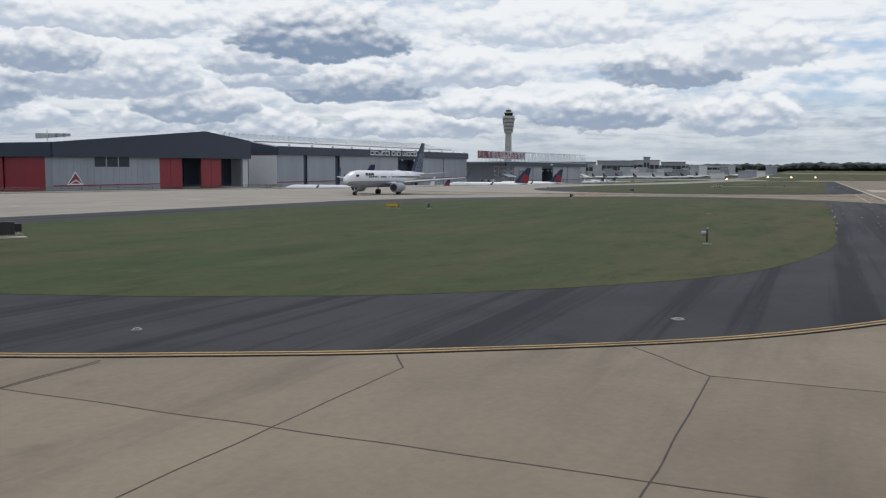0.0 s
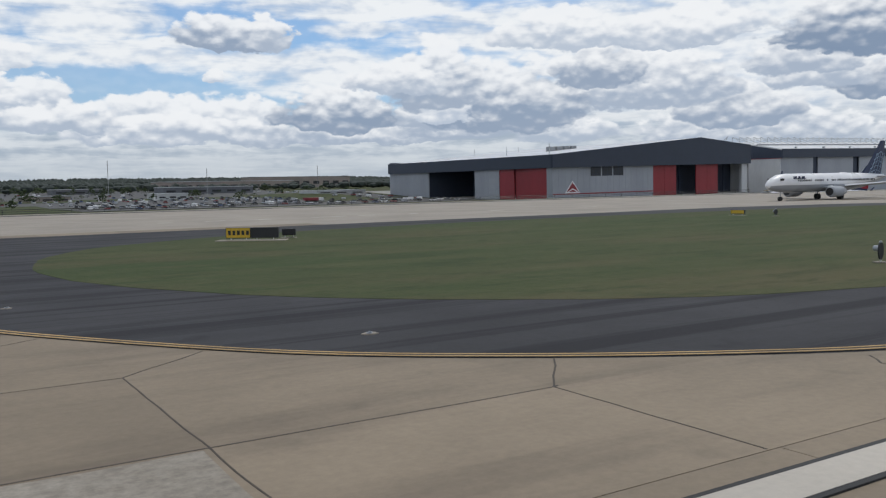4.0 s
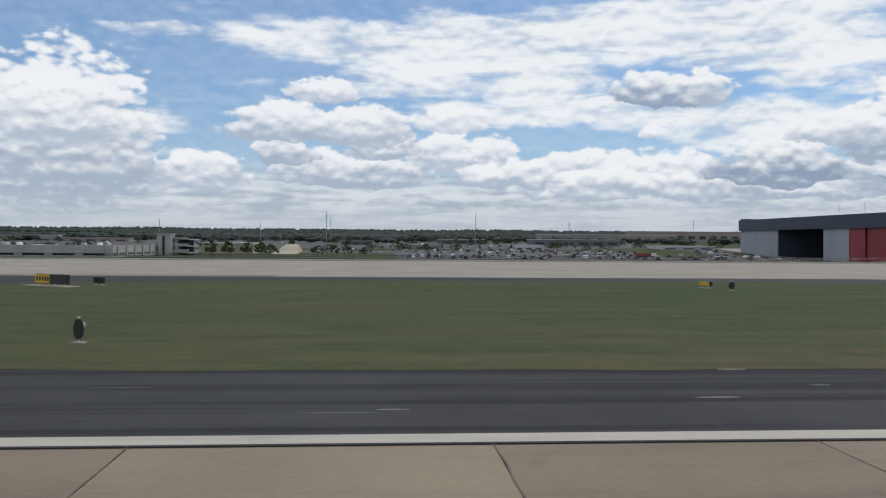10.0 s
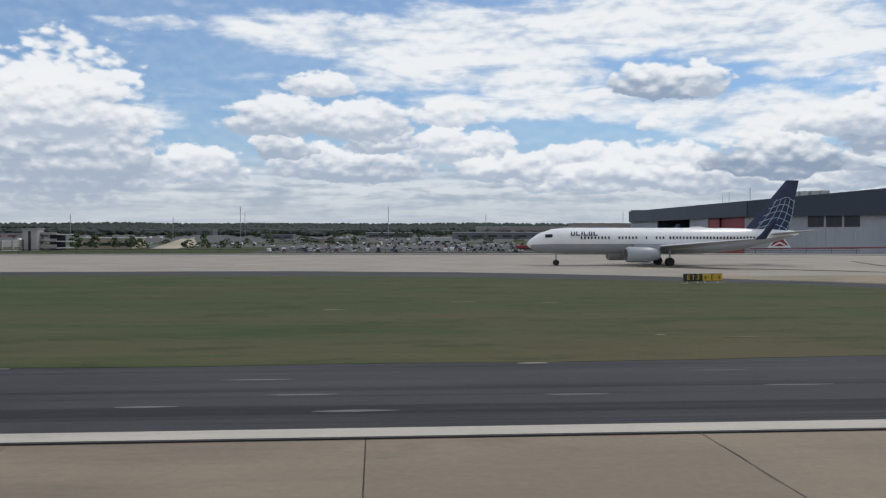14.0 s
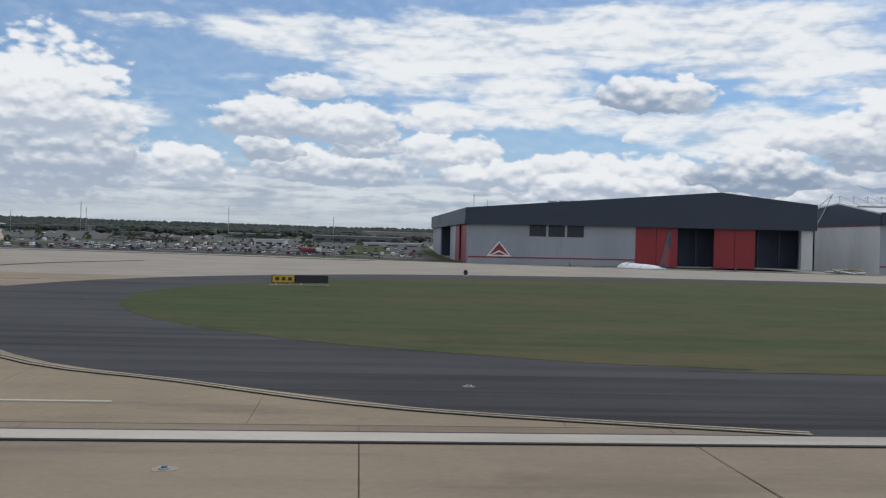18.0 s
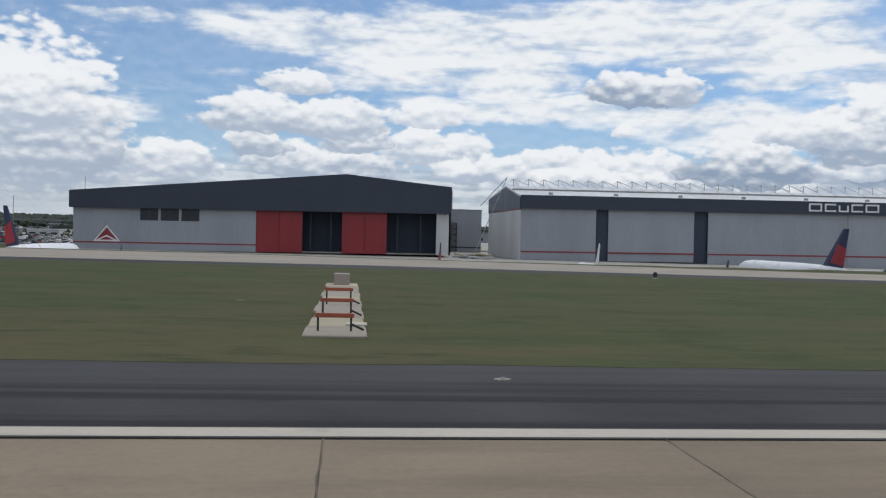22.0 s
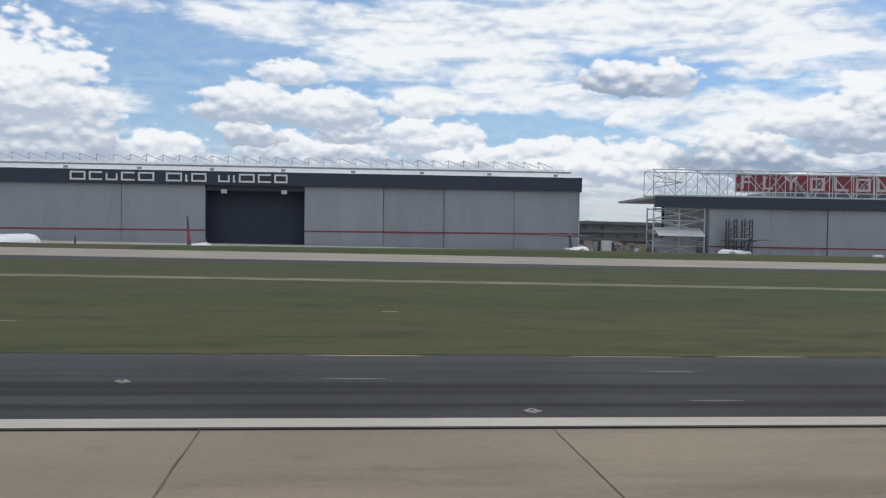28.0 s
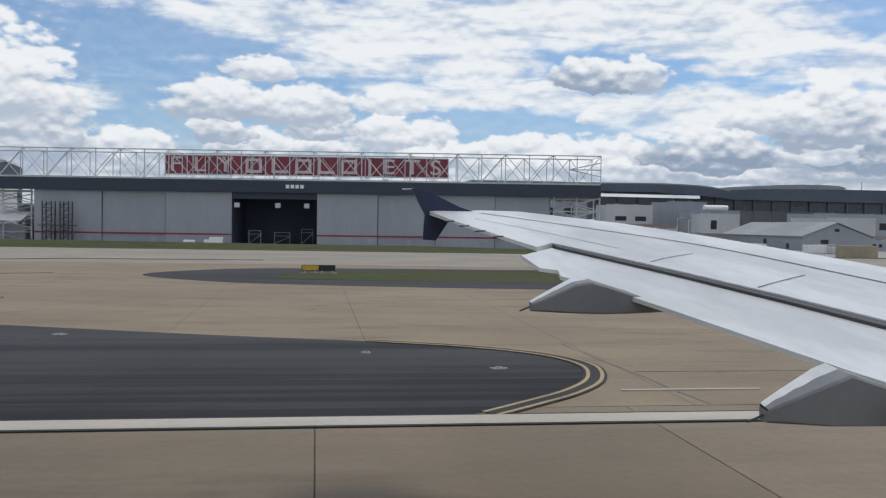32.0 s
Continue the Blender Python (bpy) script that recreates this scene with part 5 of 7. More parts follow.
# ---- aircraft ----


def tube(rows, sides=20):
    """A closed body through rings: x, centre y, centre z, half width, half height."""
    bm = bmesh.new()
    rings = [[bm.verts.new((x, y + w * math.cos(a), z + h * math.sin(a))) for a in np.linspace(0, 2 * math.pi, sides + 1)[:-1]] for x, y, z, w, h in rows]
    for r, s_ in zip(rings, rings[1:]):
        for i in range(sides):
            bm.faces.new((r[i], r[(i + 1) % sides], s_[(i + 1) % sides], s_[i]))
    bm.faces.new(rings[0]), bm.faces.new(rings[-1][::-1])
    return bm


def foil(root, tip, t0, t1, up=False):
    """A tapered wing or fin between two chords; each: leading point, trailing point; t0, t1: thickness."""
    bm = bmesh.new()
    rows = []
    for (a, b), t in ((root, t0), (tip, t1)):
        a, b = Vector(a), Vector(b)
        n = Vector((0, 1, 0)) if up else Vector((0, 0, 1))
        rows.append([bm.verts.new(p) for p in (a, a.lerp(b, 0.25) + n * t / 2, a.lerp(b, 0.6) + n * t * 0.4, b, a.lerp(b, 0.6) - n * t * 0.4, a.lerp(b, 0.25) - n * t / 2)])
    for i in range(6):
        bm.faces.new((rows[0][i], rows[0][(i + 1) % 6], rows[1][(i + 1) % 6], rows[1][i]))
    bm.faces.new(rows[0]), bm.faces.new(rows[1][::-1])
    return bm


def jet(label, at, length=29.5, tail_mat=JETBLUE, tail_tip=None, group="", winglets=True, windows=True, belly=JETGREY, size=1.0, rear_engines=False, t_tail=False):
    """A twin-jet airliner: nose towards -x, wheels on z = 0, nose tip at x = 0."""
    t = thing("airliner", label, "aircraft", group, at=at @ Matrix.Scale(1, 4))
    k, r, zc = length / 29.5, 1.36 * size, 2.55 * size
    X = lambda v: v * k
    rings = ((0.0, 0, zc - 0.35, 0.05, 0.05), (0.35, 0, zc - 0.3, 0.5, 0.45), (1.2, 0, zc - 0.15, 0.95, 0.88), (2.6, 0, zc - 0.02, 1.27, 1.24), (4.2, 0, zc, 1.36, 1.36), (18.5, 0, zc, 1.36, 1.36), (22.5, 0, zc + 0.18, 1.18, 1.15), (26.0, 0, zc + 0.5, 0.72, 0.75), (28.6, 0, zc + 0.75, 0.28, 0.34), (29.3, 0, zc + 0.8, 0.08, 0.12))
    part("fuselage", tube([(X(x), y, z, w * size, h * size) for x, y, z, w, h in rings], 28), WHITE, t, "white painted fuselage", True)
    shell = bmesh.new()      # painted lower half, a hand's width below the cabin windows
    rows_ = [[shell.verts.new((X(x), 1.012 * w * size * math.cos(a), z + 1.012 * h * size * math.sin(a))) for a in np.linspace(radians(193), radians(347), 15)] for x, _, z, w, h in rings[1:9]]
    for ra, rb in zip(rows_, rows_[1:]):
        for i in range(14):
            shell.faces.new((ra[i], ra[i + 1], rb[i + 1], rb[i]))
    part("belly", shell, belly, t, "grey lower fuselage", True)
    top = zc + (4.2 if t_tail else 6.4) * size
    fin = part("tail_fin", foil(((X(23.2), 0, zc + 1.0), (X(28.1), 0, zc + 0.85)), ((X(27.9), 0, top), (X(29.3), 0, top)), 0.42, 0.2, True), tail_mat, t, "painted tail fin")
    if tail_tip:
        part("fin_panel", foil(((X(24.8), 0, zc + 2.3), (X(28.35), 0, zc + 1.6)), ((X(26.7), 0, zc + 4.6 * size), (X(28.8), 0, zc + 3.6 * size)), 0.47, 0.33, True), tail_tip, fin)
    for s_ in (-1, 1):
        if t_tail and s_ > 0:
            part("fin_cap", tube([(X(26.2), 0, top, 0.03, 0.03), (X(27.2), 0, top, 0.22, 0.26), (X(29.2), 0, top, 0.22, 0.26), (X(30.4), 0, top, 0.03, 0.03)], 12), NAVY, fin, "dark rounded fairing", True)
        if t_tail:
            part("stabiliser", foil(((X(27.2), s_ * 0.1, top - 0.15), (X(29.4), s_ * 0.1, top - 0.15)), ((X(28.6), s_ * 4.4 * size, top - 0.05), (X(29.6), s_ * 4.4 * size, top - 0.05)), 0.42, 0.22), NAVY, t)
        else:
            part("stabiliser", foil(((X(25.6), s_ * 0.4, zc + 0.7), (X(28.2), s_ * 0.4, zc + 0.7)), ((X(28.0), s_ * 5.0 * size, zc + 1.1), (X(29.2), s_ * 5.0 * size, zc + 1.1)), 0.26, 0.12), JETGREY, t)
        w = part("wing", foil(((X(11.0), s_ * 1.0, zc - 0.8), (X(17.2), s_ * 1.0, zc - 0.75)), ((X(18.6), s_ * 12.3 * size, zc + 0.25), (X(20.0), s_ * 12.3 * size, zc + 0.3)), 0.6, 0.16), JETGREY, t, "grey swept wing")
        if winglets:
            part("winglet", foil(((X(19.0), s_ * 12.3 * size, zc + 0.2), (X(20.0), s_ * 12.3 * size, zc + 0.25)), ((X(20.5), s_ * 12.7 * size, zc + 1.9), (X(20.95), s_ * 12.7 * size, zc + 1.9)), 0.16, 0.07, True), tail_mat, w)
        ex, ey, ez = (X(20.5), s_ * 1.9 * size, zc + 0.5) if rear_engines else (X(11.2), s_ * 3.6 * size, zc - 1.35 * size)
        q = 0.7 * size if rear_engines else 1.0
        e = part("engine", tube([(ex + u * q, ey, ez + c, w_ * q, h_ * q) for u, c, w_, h_ in ((-1.7, 0, 0.72, 0.68), (-1.4, 0, 0.84, 0.8), (0.6, 0, 0.82, 0.78), (1.7, 0.05, 0.5, 0.5))], 20), JETGREY, t, "round grey engine pod", True)
        part("intake", tube([(ex - 1.72 * q, ey, ez, 0.6 * q, 0.56 * q), (ex - 1.66 * q, ey, ez, 0.6 * q, 0.56 * q)], 20), SIGN_BLACK, e)
        part("pylon", box(ex - 0.8, ex + 1.8, ey - 0.12, ey + 0.12, ez + 0.55, ez + 1.0) if not rear_engines else box(ex - 0.5, ex + 0.8, min(ey, ey - s_ * 0.9), max(ey, ey - s_ * 0.9), ez - 0.1, ez + 0.1), JETGREY, t)
        if windows:
            for i, x in enumerate(np.arange(5.4, 24.2, 0.36)):
                if i in (9, 10, 17, 18, 20, 21, 25):
                    continue
                part("cabin_window", box(X(x), X(x) + 0.15, s_ * 1.345 * size - 0.03, s_ * 1.345 * size + 0.03, zc + 0.2, zc + 0.46), SIGN_BLACK, t)
        part("cockpit_window", box(X(1.75), X(2.5), s_ * 1.08 - 0.06, s_ * 1.08 + 0.06, zc + 0.35, zc + 0.68), SIGN_BLACK, t)
        part("main_leg", bar((X(14.6), s_ * 1.9, 0.4), (X(14.6), s_ * 1.9, zc - 0.8), 0.12), STEEL, t)
        for dy in (-0.2, 0.2):
            part("wheel", bar((X(14.6), s_ * 1.9 + dy - 0.13, 0.42), (X(14.6), s_ * 1.9 + dy + 0.13, 0.42), 0.42, sides=18), RUBBER, t)
    part("nose_leg", bar((X(3.1), 0, 0.3), (X(3.1), 0, zc - 1.2), 0.09), STEEL, t)
    part("nose_wheel", bar((X(3.1), -0.22, 0.3), (X(3.1), 0.22, 0.3), 0.3, sides=16), RUBBER, t)
    return t


J = jet("white airliner with dark blue tail standing on the taxiway", pose(82.6, 89, -0.04), 29.3, JETBLUE)
lattice_fin = [o for o in J.children if o.name.startswith("tail_fin")][0]


def on_fin(u, v, side):
    """A point on the fin's side: u along the chord, v up the span."""
    x = (23.3 + 4.5 * v) * (1 - u) + (28.1 + 1.2 * v) * u
    return (x, side * (0.235 - 0.10 * v), 3.4 + 5.5 * v)


for side in (-1, 1):      # curved pale lattice on the fin
    for k in range(5):
        v0 = 0.06 + 0.13 * k
        bm = bmesh.new()
        for i in range(8):
            a, b = i / 8, (i + 1) / 8
            bar(on_fin(0.12 + 0.8 * a, v0 + 0.10 * math.sin(a * math.pi), side), on_fin(0.12 + 0.8 * b, v0 + 0.10 * math.sin(b * math.pi), side), 0.035, bm, 4)
        part("lattice_line", bm, PALE_BLUE, lattice_fin)
    for k in range(5):
        bm = bmesh.new()
        for i in range(6):
            a, b = i / 6, (i + 1) / 6
            u0 = 0.16 + 0.18 * k
            bar(on_fin(u0 + 0.06 * math.sin(a * math.pi), 0.04 + 0.6 * a, side), on_fin(u0 + 0.06 * math.sin(b * math.pi), 0.04 + 0.6 * b, side), 0.035, bm, 4)
        part("lattice_line", bm, PALE_BLUE, lattice_fin)
part("antenna_fairing", tube([(17.0, 0, 3.86, 0.02, 0.02), (17.5, 0, 3.92, 0.3, 0.1), (18.4, 0, 3.92, 0.32, 0.12), (19.3, 0, 3.86, 0.02, 0.02)], 12), WHITE, J, "low white antenna fairing", True)
for k, (x, w) in enumerate(((4.35, 0.42), (4.9, 0.42), (5.45, 0.1), (5.7, 0.4), (6.2, 0.36), (6.7, 0.42))):     # trade name as plain frames
    b = box(x, x + w, -1.36, -1.25, 3.1, 3.2)
    box(x, x + 0.1, -1.36, -1.25, 3.2, 3.5, b)
    if k % 2 == 0 and w > 0.2:
        box(x + w - 0.1, x + w, -1.36, -1.25, 3.2, 3.5, b)
    part("letter_shape", b, JETBLUE, J, "dark blue block letter shape")
# jets parked nose-in on the lower apron beyond the taxiway: tail x, y, heading, length, size
for tx, y, way, ln, size, fin, lab in (
        (202.2, 148.0, 2.3, 34.3, 1.25, JETRED, "white airliner with red tail parked nose-in by the hangars"),
        (274.0, 153.2, 0.0, 18, 0.78, JETRED, "small white jet with red tail parked near the red-door hangar"),
        (309.3, 175.2, 0.0, 16, 0.85, WHITE, "small all-white jet parked between two hangars"),
        (344.5, 144.2, -0.3, 42.0, 1.28, JETRED, "long white airliner with tall red and dark blue tail"),
        (411.6, 147.9, 2.1, 37.9, 1.28, JETRED, "white airliner with red tail parked before the open hangar"),
        (446.5, 160.9, 0.5, 24.6, 1.0, JETRED, "white jet with dark red tail parked before the open hangar"),
        (547.2, 149.0, 8.0, 19, 0.78, JETBLUE, "small white jet with dark T-shaped tail by the long hangar"),
        (513.9, 149.0, 25.0, 19, 0.78, JETBLUE, "small white jet with dark T-shaped tail parked beyond the taxiway")):
    head = Vector((math.sin(radians(way)), math.cos(radians(way))))
    jet(lab, pose(tx + head.x * ln * 0.97, y + head.y * ln * 0.97, land(tx, y + 16), 0, 0, -(90 + way)), ln, WHITE if fin is WHITE else JETBLUE, None if fin in (WHITE, JETBLUE) else JETRED, "parked jets", winglets=size > 1.2, windows=False, size=size, rear_engines=size < 1.2, t_tail=fin is JETBLUE)

# the wing seen from the cabin window, standing where the take-off run ends
EYE = Vector((644.14, 0.05, 3.18))
W = thing("aircraft_wing", "pale grey airliner wing with lowered flap and dark blue wing-tip fence", "wing", at=Matrix.Translation(EYE))


def slab(points, thick, drop=0.0):
    """A solid plate over an outline lying on the wing's plane."""
    bm = bmesh.new()
    hi = [bm.verts.new((x, y, z - drop)) for x, y, z in points]
    lo = [bm.verts.new((x, y, z - drop - t)) for (x, y, z), t in zip(points, thick)]
    n = len(points)
    bm.faces.new(hi), bm.faces.new(lo[::-1])
    for i in range(n):
        bm.faces.new((hi[i], hi[(i + 1) % n], lo[(i + 1) % n], lo[i]))
    return bm


def on_wing(x, y, lift=0.0):
    return (x, y, -1.114 + 0.114 * y + lift)


TOP = [on_wing(x, y) for x, y in ((1.45, 11.2), (1.61, 11.32), (2.2, 11.45), (2.69, 11.4), (3.69, 10.19), (4.3, 9.0), (4.75, 7.8), (5.2, 6.4), (5.7, 4.6), (6.4, 2.2), (4.6, 2.2), (3.96, 3.6), (3.52, 4.95), (3.3, 5.66), (2.93, 6.73), (2.3, 8.33), (2.06, 8.0), (1.6, 10.09))]
part("wing_box", slab(TOP, [0.05, 0.08, 0.1, 0.12, 0.2, 0.28, 0.36, 0.44, 0.55, 0.7, 0.3, 0.22, 0.16, 0.14, 0.12, 0.08, 0.04, 0.03]), WINGMETAL, W, "pale grey upper wing skin")
FLAP = [on_wing(x, y) for x, y in ((1.84, 7.69), (2.26, 8.2), (2.9, 6.66), (3.27, 5.6), (3.49, 4.9), (3.92, 3.6), (4.5, 2.2), (3.08, 2.4), (2.72, 3.72), (2.64, 3.95), (2.28, 5.46), (2.05, 6.32), (1.9, 6.62), (1.96, 6.9), (1.83, 7.0))]
part("flap", slab(FLAP, [0.03] + [0.12] * 6 + [0.03] * 8, 0.035), WINGMETAL, W, "pale lowered trailing edge flap")
part("flap_gap", slab([on_wing(x, y) for x, y in ((2.3, 8.3), (2.93, 6.75), (3.3, 5.68), (3.52, 4.97), (3.96, 3.62), (4.6, 2.2), (4.44, 2.2), (3.86, 3.56), (3.43, 4.9), (3.22, 5.6), (2.86, 6.66), (2.3, 8.1))], [0.1] * 12, 0.012), SEALANT, W, "dark slot between wing and flap")
part("tip_fence", side_prism([(1.22, 0.46), (1.44, 0.42), (1.87, 0.22), (2.05, 0.17), (1.77, 0.12), (1.55, -0.22), (1.38, -0.21), (1.40, 0.12)], 11.28, 11.36), JETBLUE, W, "dark blue wing-tip fence")
part("tip_probe", bar((1.1, 11.3, 0.44), (1.25, 11.3, 0.45), 0.012), JETGREY, W)


def loft(sections):
    """A solid through like outlines, closed at both ends."""
    bm = bmesh.new()
    rings = [[bm.verts.new(p) for p in q] for q in sections]
    n = len(rings[0])
    for ra, rb in zip(rings, rings[1:]):
        for i in range(n):
            bm.faces.new((ra[i], ra[(i + 1) % n], rb[(i + 1) % n], rb[i]))
    bm.faces.new(rings[0][::-1]), bm.faces.new(rings[-1])
    bmesh.ops.recalc_face_normals(bm, faces=bm.faces)
    return bm


# wedge-shaped fairings: blunt tail end, straight rising back, flat sides, hull tapering away under the flap
BACK_OUT = ((0.0, 0.064), (0.015, 0.074), (0.10, 0.117), (0.20, 0.167), (0.30, 0.217), (0.40, 0.235), (0.52, 0.202), (0.67, 0.158), (0.93, 0.082), (1.2, 0.06), (1.5, 0.05))
BACK_IN = ((0.0, 0.08), (0.015, 0.09), (0.10, 0.135), (0.20, 0.185), (0.30, 0.235), (0.37, 0.262), (0.48, 0.226), (0.60, 0.19), (0.78, 0.139), (1.08, 0.05), (1.3, 0.04))
# shaded sides and lit top are drawn as two colours
for y, x0, z0, back in ((5.93, 1.49, -0.60, BACK_OUT), (3.86, 2.12, -0.918, BACK_IN)):
    body, cap = [], []
    for dx, up in back:
        low = -0.014 * math.sin(min(1.0, dx / 0.6) * math.pi / 2) + 0.045 * max(0.0, dx - 0.6)
        w = 0.045 + 0.09 * min(1.0, dx / 0.3) - 0.07 * max(0.0, dx - 0.6)
        zt, zb, x = z0 + up, z0 + low, x0 + dx
        rim = min(0.03, (zt - zb) * 0.3)
        body.append([(x, y - w * 0.55, zb), (x, y - w * 0.9, zb + rim * 0.5), (x, y - w, zt - rim), (x, y - w * 0.92, zt - rim * 0.55), (x, y + w * 0.7, zt), (x, y + w, zt - rim), (x, y + w * 0.8, zb)])
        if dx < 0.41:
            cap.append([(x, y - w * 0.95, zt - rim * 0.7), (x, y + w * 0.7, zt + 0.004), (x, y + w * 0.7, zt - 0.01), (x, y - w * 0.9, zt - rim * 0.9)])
    p = part("flap_fairing", loft(body), FAIRING_SHADED, W, "long tapered flap track fairing")
    part("top_cap", loft(cap), WINGMETAL, p, "upper side kept pale as the lit face")
    part("static_wick", bar((x0 - 0.08, y, z0 + 0.0), (x0 + 0.02, y, z0 + 0.04), 0.006), SEALANT, p)


def seam(points, width=0.012):
    """A thin line over the wing skin."""
    pts = rounded(points, 6, False)
    bm = bmesh.new()
    rows = []
    for i, q in enumerate(pts):
        d = (Vector(pts[min(i + 1, len(pts) - 1)]) - Vector(pts[max(i - 1, 0)])).normalized() * width / 2
        rows.append([bm.verts.new(on_wing(q[0] - d.y * k, q[1] + d.x * k, 0.004)) for k in (-1, 1)])
    for r, s_ in zip(rows, rows[1:]):
        bm.faces.new((r[0], r[1], s_[1], s_[0]))
    part("seam", bm, SEALANT, W)


seam([(2.1, 11.07), (3.0, 9.7), (3.87, 8.22), (4.44, 6.25), (5.0, 4.2)], 0.03)
for pts in (((2.85, 7.16), (3.12, 7.42), (3.48, 7.7)), ((3.23, 6.01), (3.56, 6.28), (3.95, 6.58)), ((1.9, 10.4), (2.4, 9.2), (2.85, 8.0))):
    seam(pts)
for k in range(4):
    y = 10.1 - k * 0.45
    part("static_wick", bar(on_wing(1.6 + k * 0.1, y), on_wing(1.48 + k * 0.1, y - 0.06), 0.008), SEALANT, W)


# ---- tower, terminal and far buildings ----
t = thing("control_tower", "tall pale concrete airport control tower with banded cab", "tower", at=pose(1397, 522, 0))


def ring(r0, r1, z0, z1, sides=24):
    bm = bmesh.new()
    bmesh.ops.create_cone(bm, cap_ends=True, segments=sides, radius1=r0, radius2=r1, depth=z1 - z0, matrix=Matrix.Translation((0, 0, (z0 + z1) / 2)))
    return bm


part("shaft", ring(6.2, 5.2, -4, 84), TOWERC, t, "pale concrete shaft")
for k in range(4):
    part("floor_band", ring(7.2 + 0.9 * k, 8.0 + 0.9 * k, 76 + k * 6.2, 80 + k * 6.2), TOWERC, t)
    part("window_band", ring(7.6 + 0.9 * k, 7.9 + 0.9 * k, 80 + k * 6.2, 82.0 + k * 6.2), TOWERBAND, t, "tinted window band")
part("deck", ring(11.0, 9.5, 100.8, 105), TOWERC, t)
part("cab", ring(6.2, 7.6, 105, 110), GLASS, t, "dark glass control cab")
part("cab_roof", ring(7.8, 7.0, 110, 112), TOWERC, t)
part("upper_cab", ring(4.4, 4.8, 112, 115), GLASS, t)
part("cap", ring(5.0, 1.5, 115, 117.5), TOWERC, t)
part("mast", bar((0, 0, 117), (0, 0, 121), 0.3), STEEL, t)


def shed(x0, x1, y0, y1, z1, label, wall=BRICKISH, roof=ROOF, pitch=0.0, openings=0, base=None, name="warehouse", group="far buildings"):
    z0 = (land((x0 + x1) / 2, y0) if base is None else base) - 0.4
    t = thing(name, label, "building", group, at=pose(x0, y0, z0))
    w, d, h = x1 - x0, y1 - y0, z1 - z0
    part("wall", box(0, w, 0, d, 0, h), wall, t)
    if pitch:
        bm = bmesh.new()
        pts = [(-0.4, -0.4, h), (w + 0.4, -0.4, h), (w + 0.4, d + 0.4, h), (-0.4, d + 0.4, h)]
        v = [bm.verts.new(p) for p in pts] + [bm.verts.new((-0.4, d / 2, h + pitch)), bm.verts.new((w + 0.4, d / 2, h + pitch))]
        for q in ((0, 1, 5, 4), (2, 3, 4, 5), (0, 4, 3), (1, 2, 5), (3, 2, 1, 0)):
            bm.faces.new([v[i] for i in q])
        part("roof", bm, roof, t)
    else:
        part("roof", box(-0.3, w + 0.3, -0.3, d + 0.3, h, h + 0.4), roof, t)
    for k in range(openings):
        u = w * (k + 0.5) / openings
        part("window", box(u - w / openings * 0.3, u + w / openings * 0.3, -0.08, 0.05, h * 0.35, h * 0.62), SIGN_BLACK, t)
    return t


# terminal with layered roofs beyond the girder hangar
t = thing("terminal", "long haze-paled navy terminal with layered curved roofs and glass front", "building", at=pose(0, 480, 0))
edge = rounded([(730, 28.2), (770, 28.5), (802, 28.7), (838, 29.2), (860, 28.8), (872, 28.0), (884, 26.0)], 4, False)
part("roof", side_prism(edge + [(884, 24.5), (730, 24.5)], 0, 50), ROOF_GREY, t, "grey curved metal roof")
part("fascia", side_prism([(x, z - 0.8) for x, z in edge] + [(884, 21.4), (862, 22.6), (838, 23.8), (802, 23.6), (730, 23.0)], -1.2, -0.1), NAVY_HAZED, t, "navy roof edge paled for haze")
part("upper_roof", side_prism(rounded([(870, 26.4), (886, 28.2), (905, 29.5), (925, 30.6), (942, 31.1), (957, 30.6), (962, 29.0)], 4, False) + [(957, 27.6), (870, 25.0)], 6, 50), ROOF_GREY, t, "second overlapping grey roof")
part("upper_fascia", side_prism([(868, 25.2), (905, 27.6), (957, 28.4), (992, 28.6), (992, 20.8), (868, 20.8)], 4, 5.6), NAVY_HAZED, t, "navy end band paled for haze")
part("glass_front", box(730, 991, 7, 7.5, 8, 21), GLAZING_HAZED, t, "glazed front paled blue-grey for haze")
part("lower_wall", box(730, 992, 6, 50, -3, 14.5), DULL, t)
for k in range(22):
    part("pier", box(734 + k * 12, 734.6 + k * 12, 5.7, 7, -3, 21), DULL, t)
part("mast", bar((981, 20, 28), (981, 20, 34), 0.25), STEEL, t)


def block(x0, x1, y0, y1, z1, label, wall, openings=(), name="service_building"):
    """A flat-roofed building with a parapet; openings: x0, x1, z0, z1 on the south side."""
    t = thing(name, label, "building", "service buildings", at=pose(x0, y0, APRON_Z))
    w, d, h = x1 - x0, y1 - y0, z1 - APRON_Z
    part("wall", box(0, w, 0, d, -0.3, h), wall, t)
    part("roof", box(0.3, w - 0.3, 0.3, d - 0.3, h - 0.1, h + 0.08), ROOF_GREY, t)
    for k in range(2):
        part("parapet", box(-0.1, w + 0.1, (-0.1, d - 0.2)[k], (0.2, d + 0.1)[k], h - 0.02, h + 0.45), wall, t)
    for k in range(2):
        part("vent", box(w * (0.3 + 0.4 * k), w * (0.3 + 0.4 * k) + 1.2, d * 0.4, d * 0.4 + 1.2, h + 0.08, h + 0.9, bevel=0.05), JETGREY, t)
    for a, b, c, e in openings:
        part("opening", box(a, b, -0.06, 0.04, c, e), SIGN_BLACK, t, "dark opening")
    return t


# gabled shed
t = thing("service_shed", "grey metal shed with a shallow gable and grey roof", "building", "service buildings", at=pose(794.6, 252, APRON_Z))
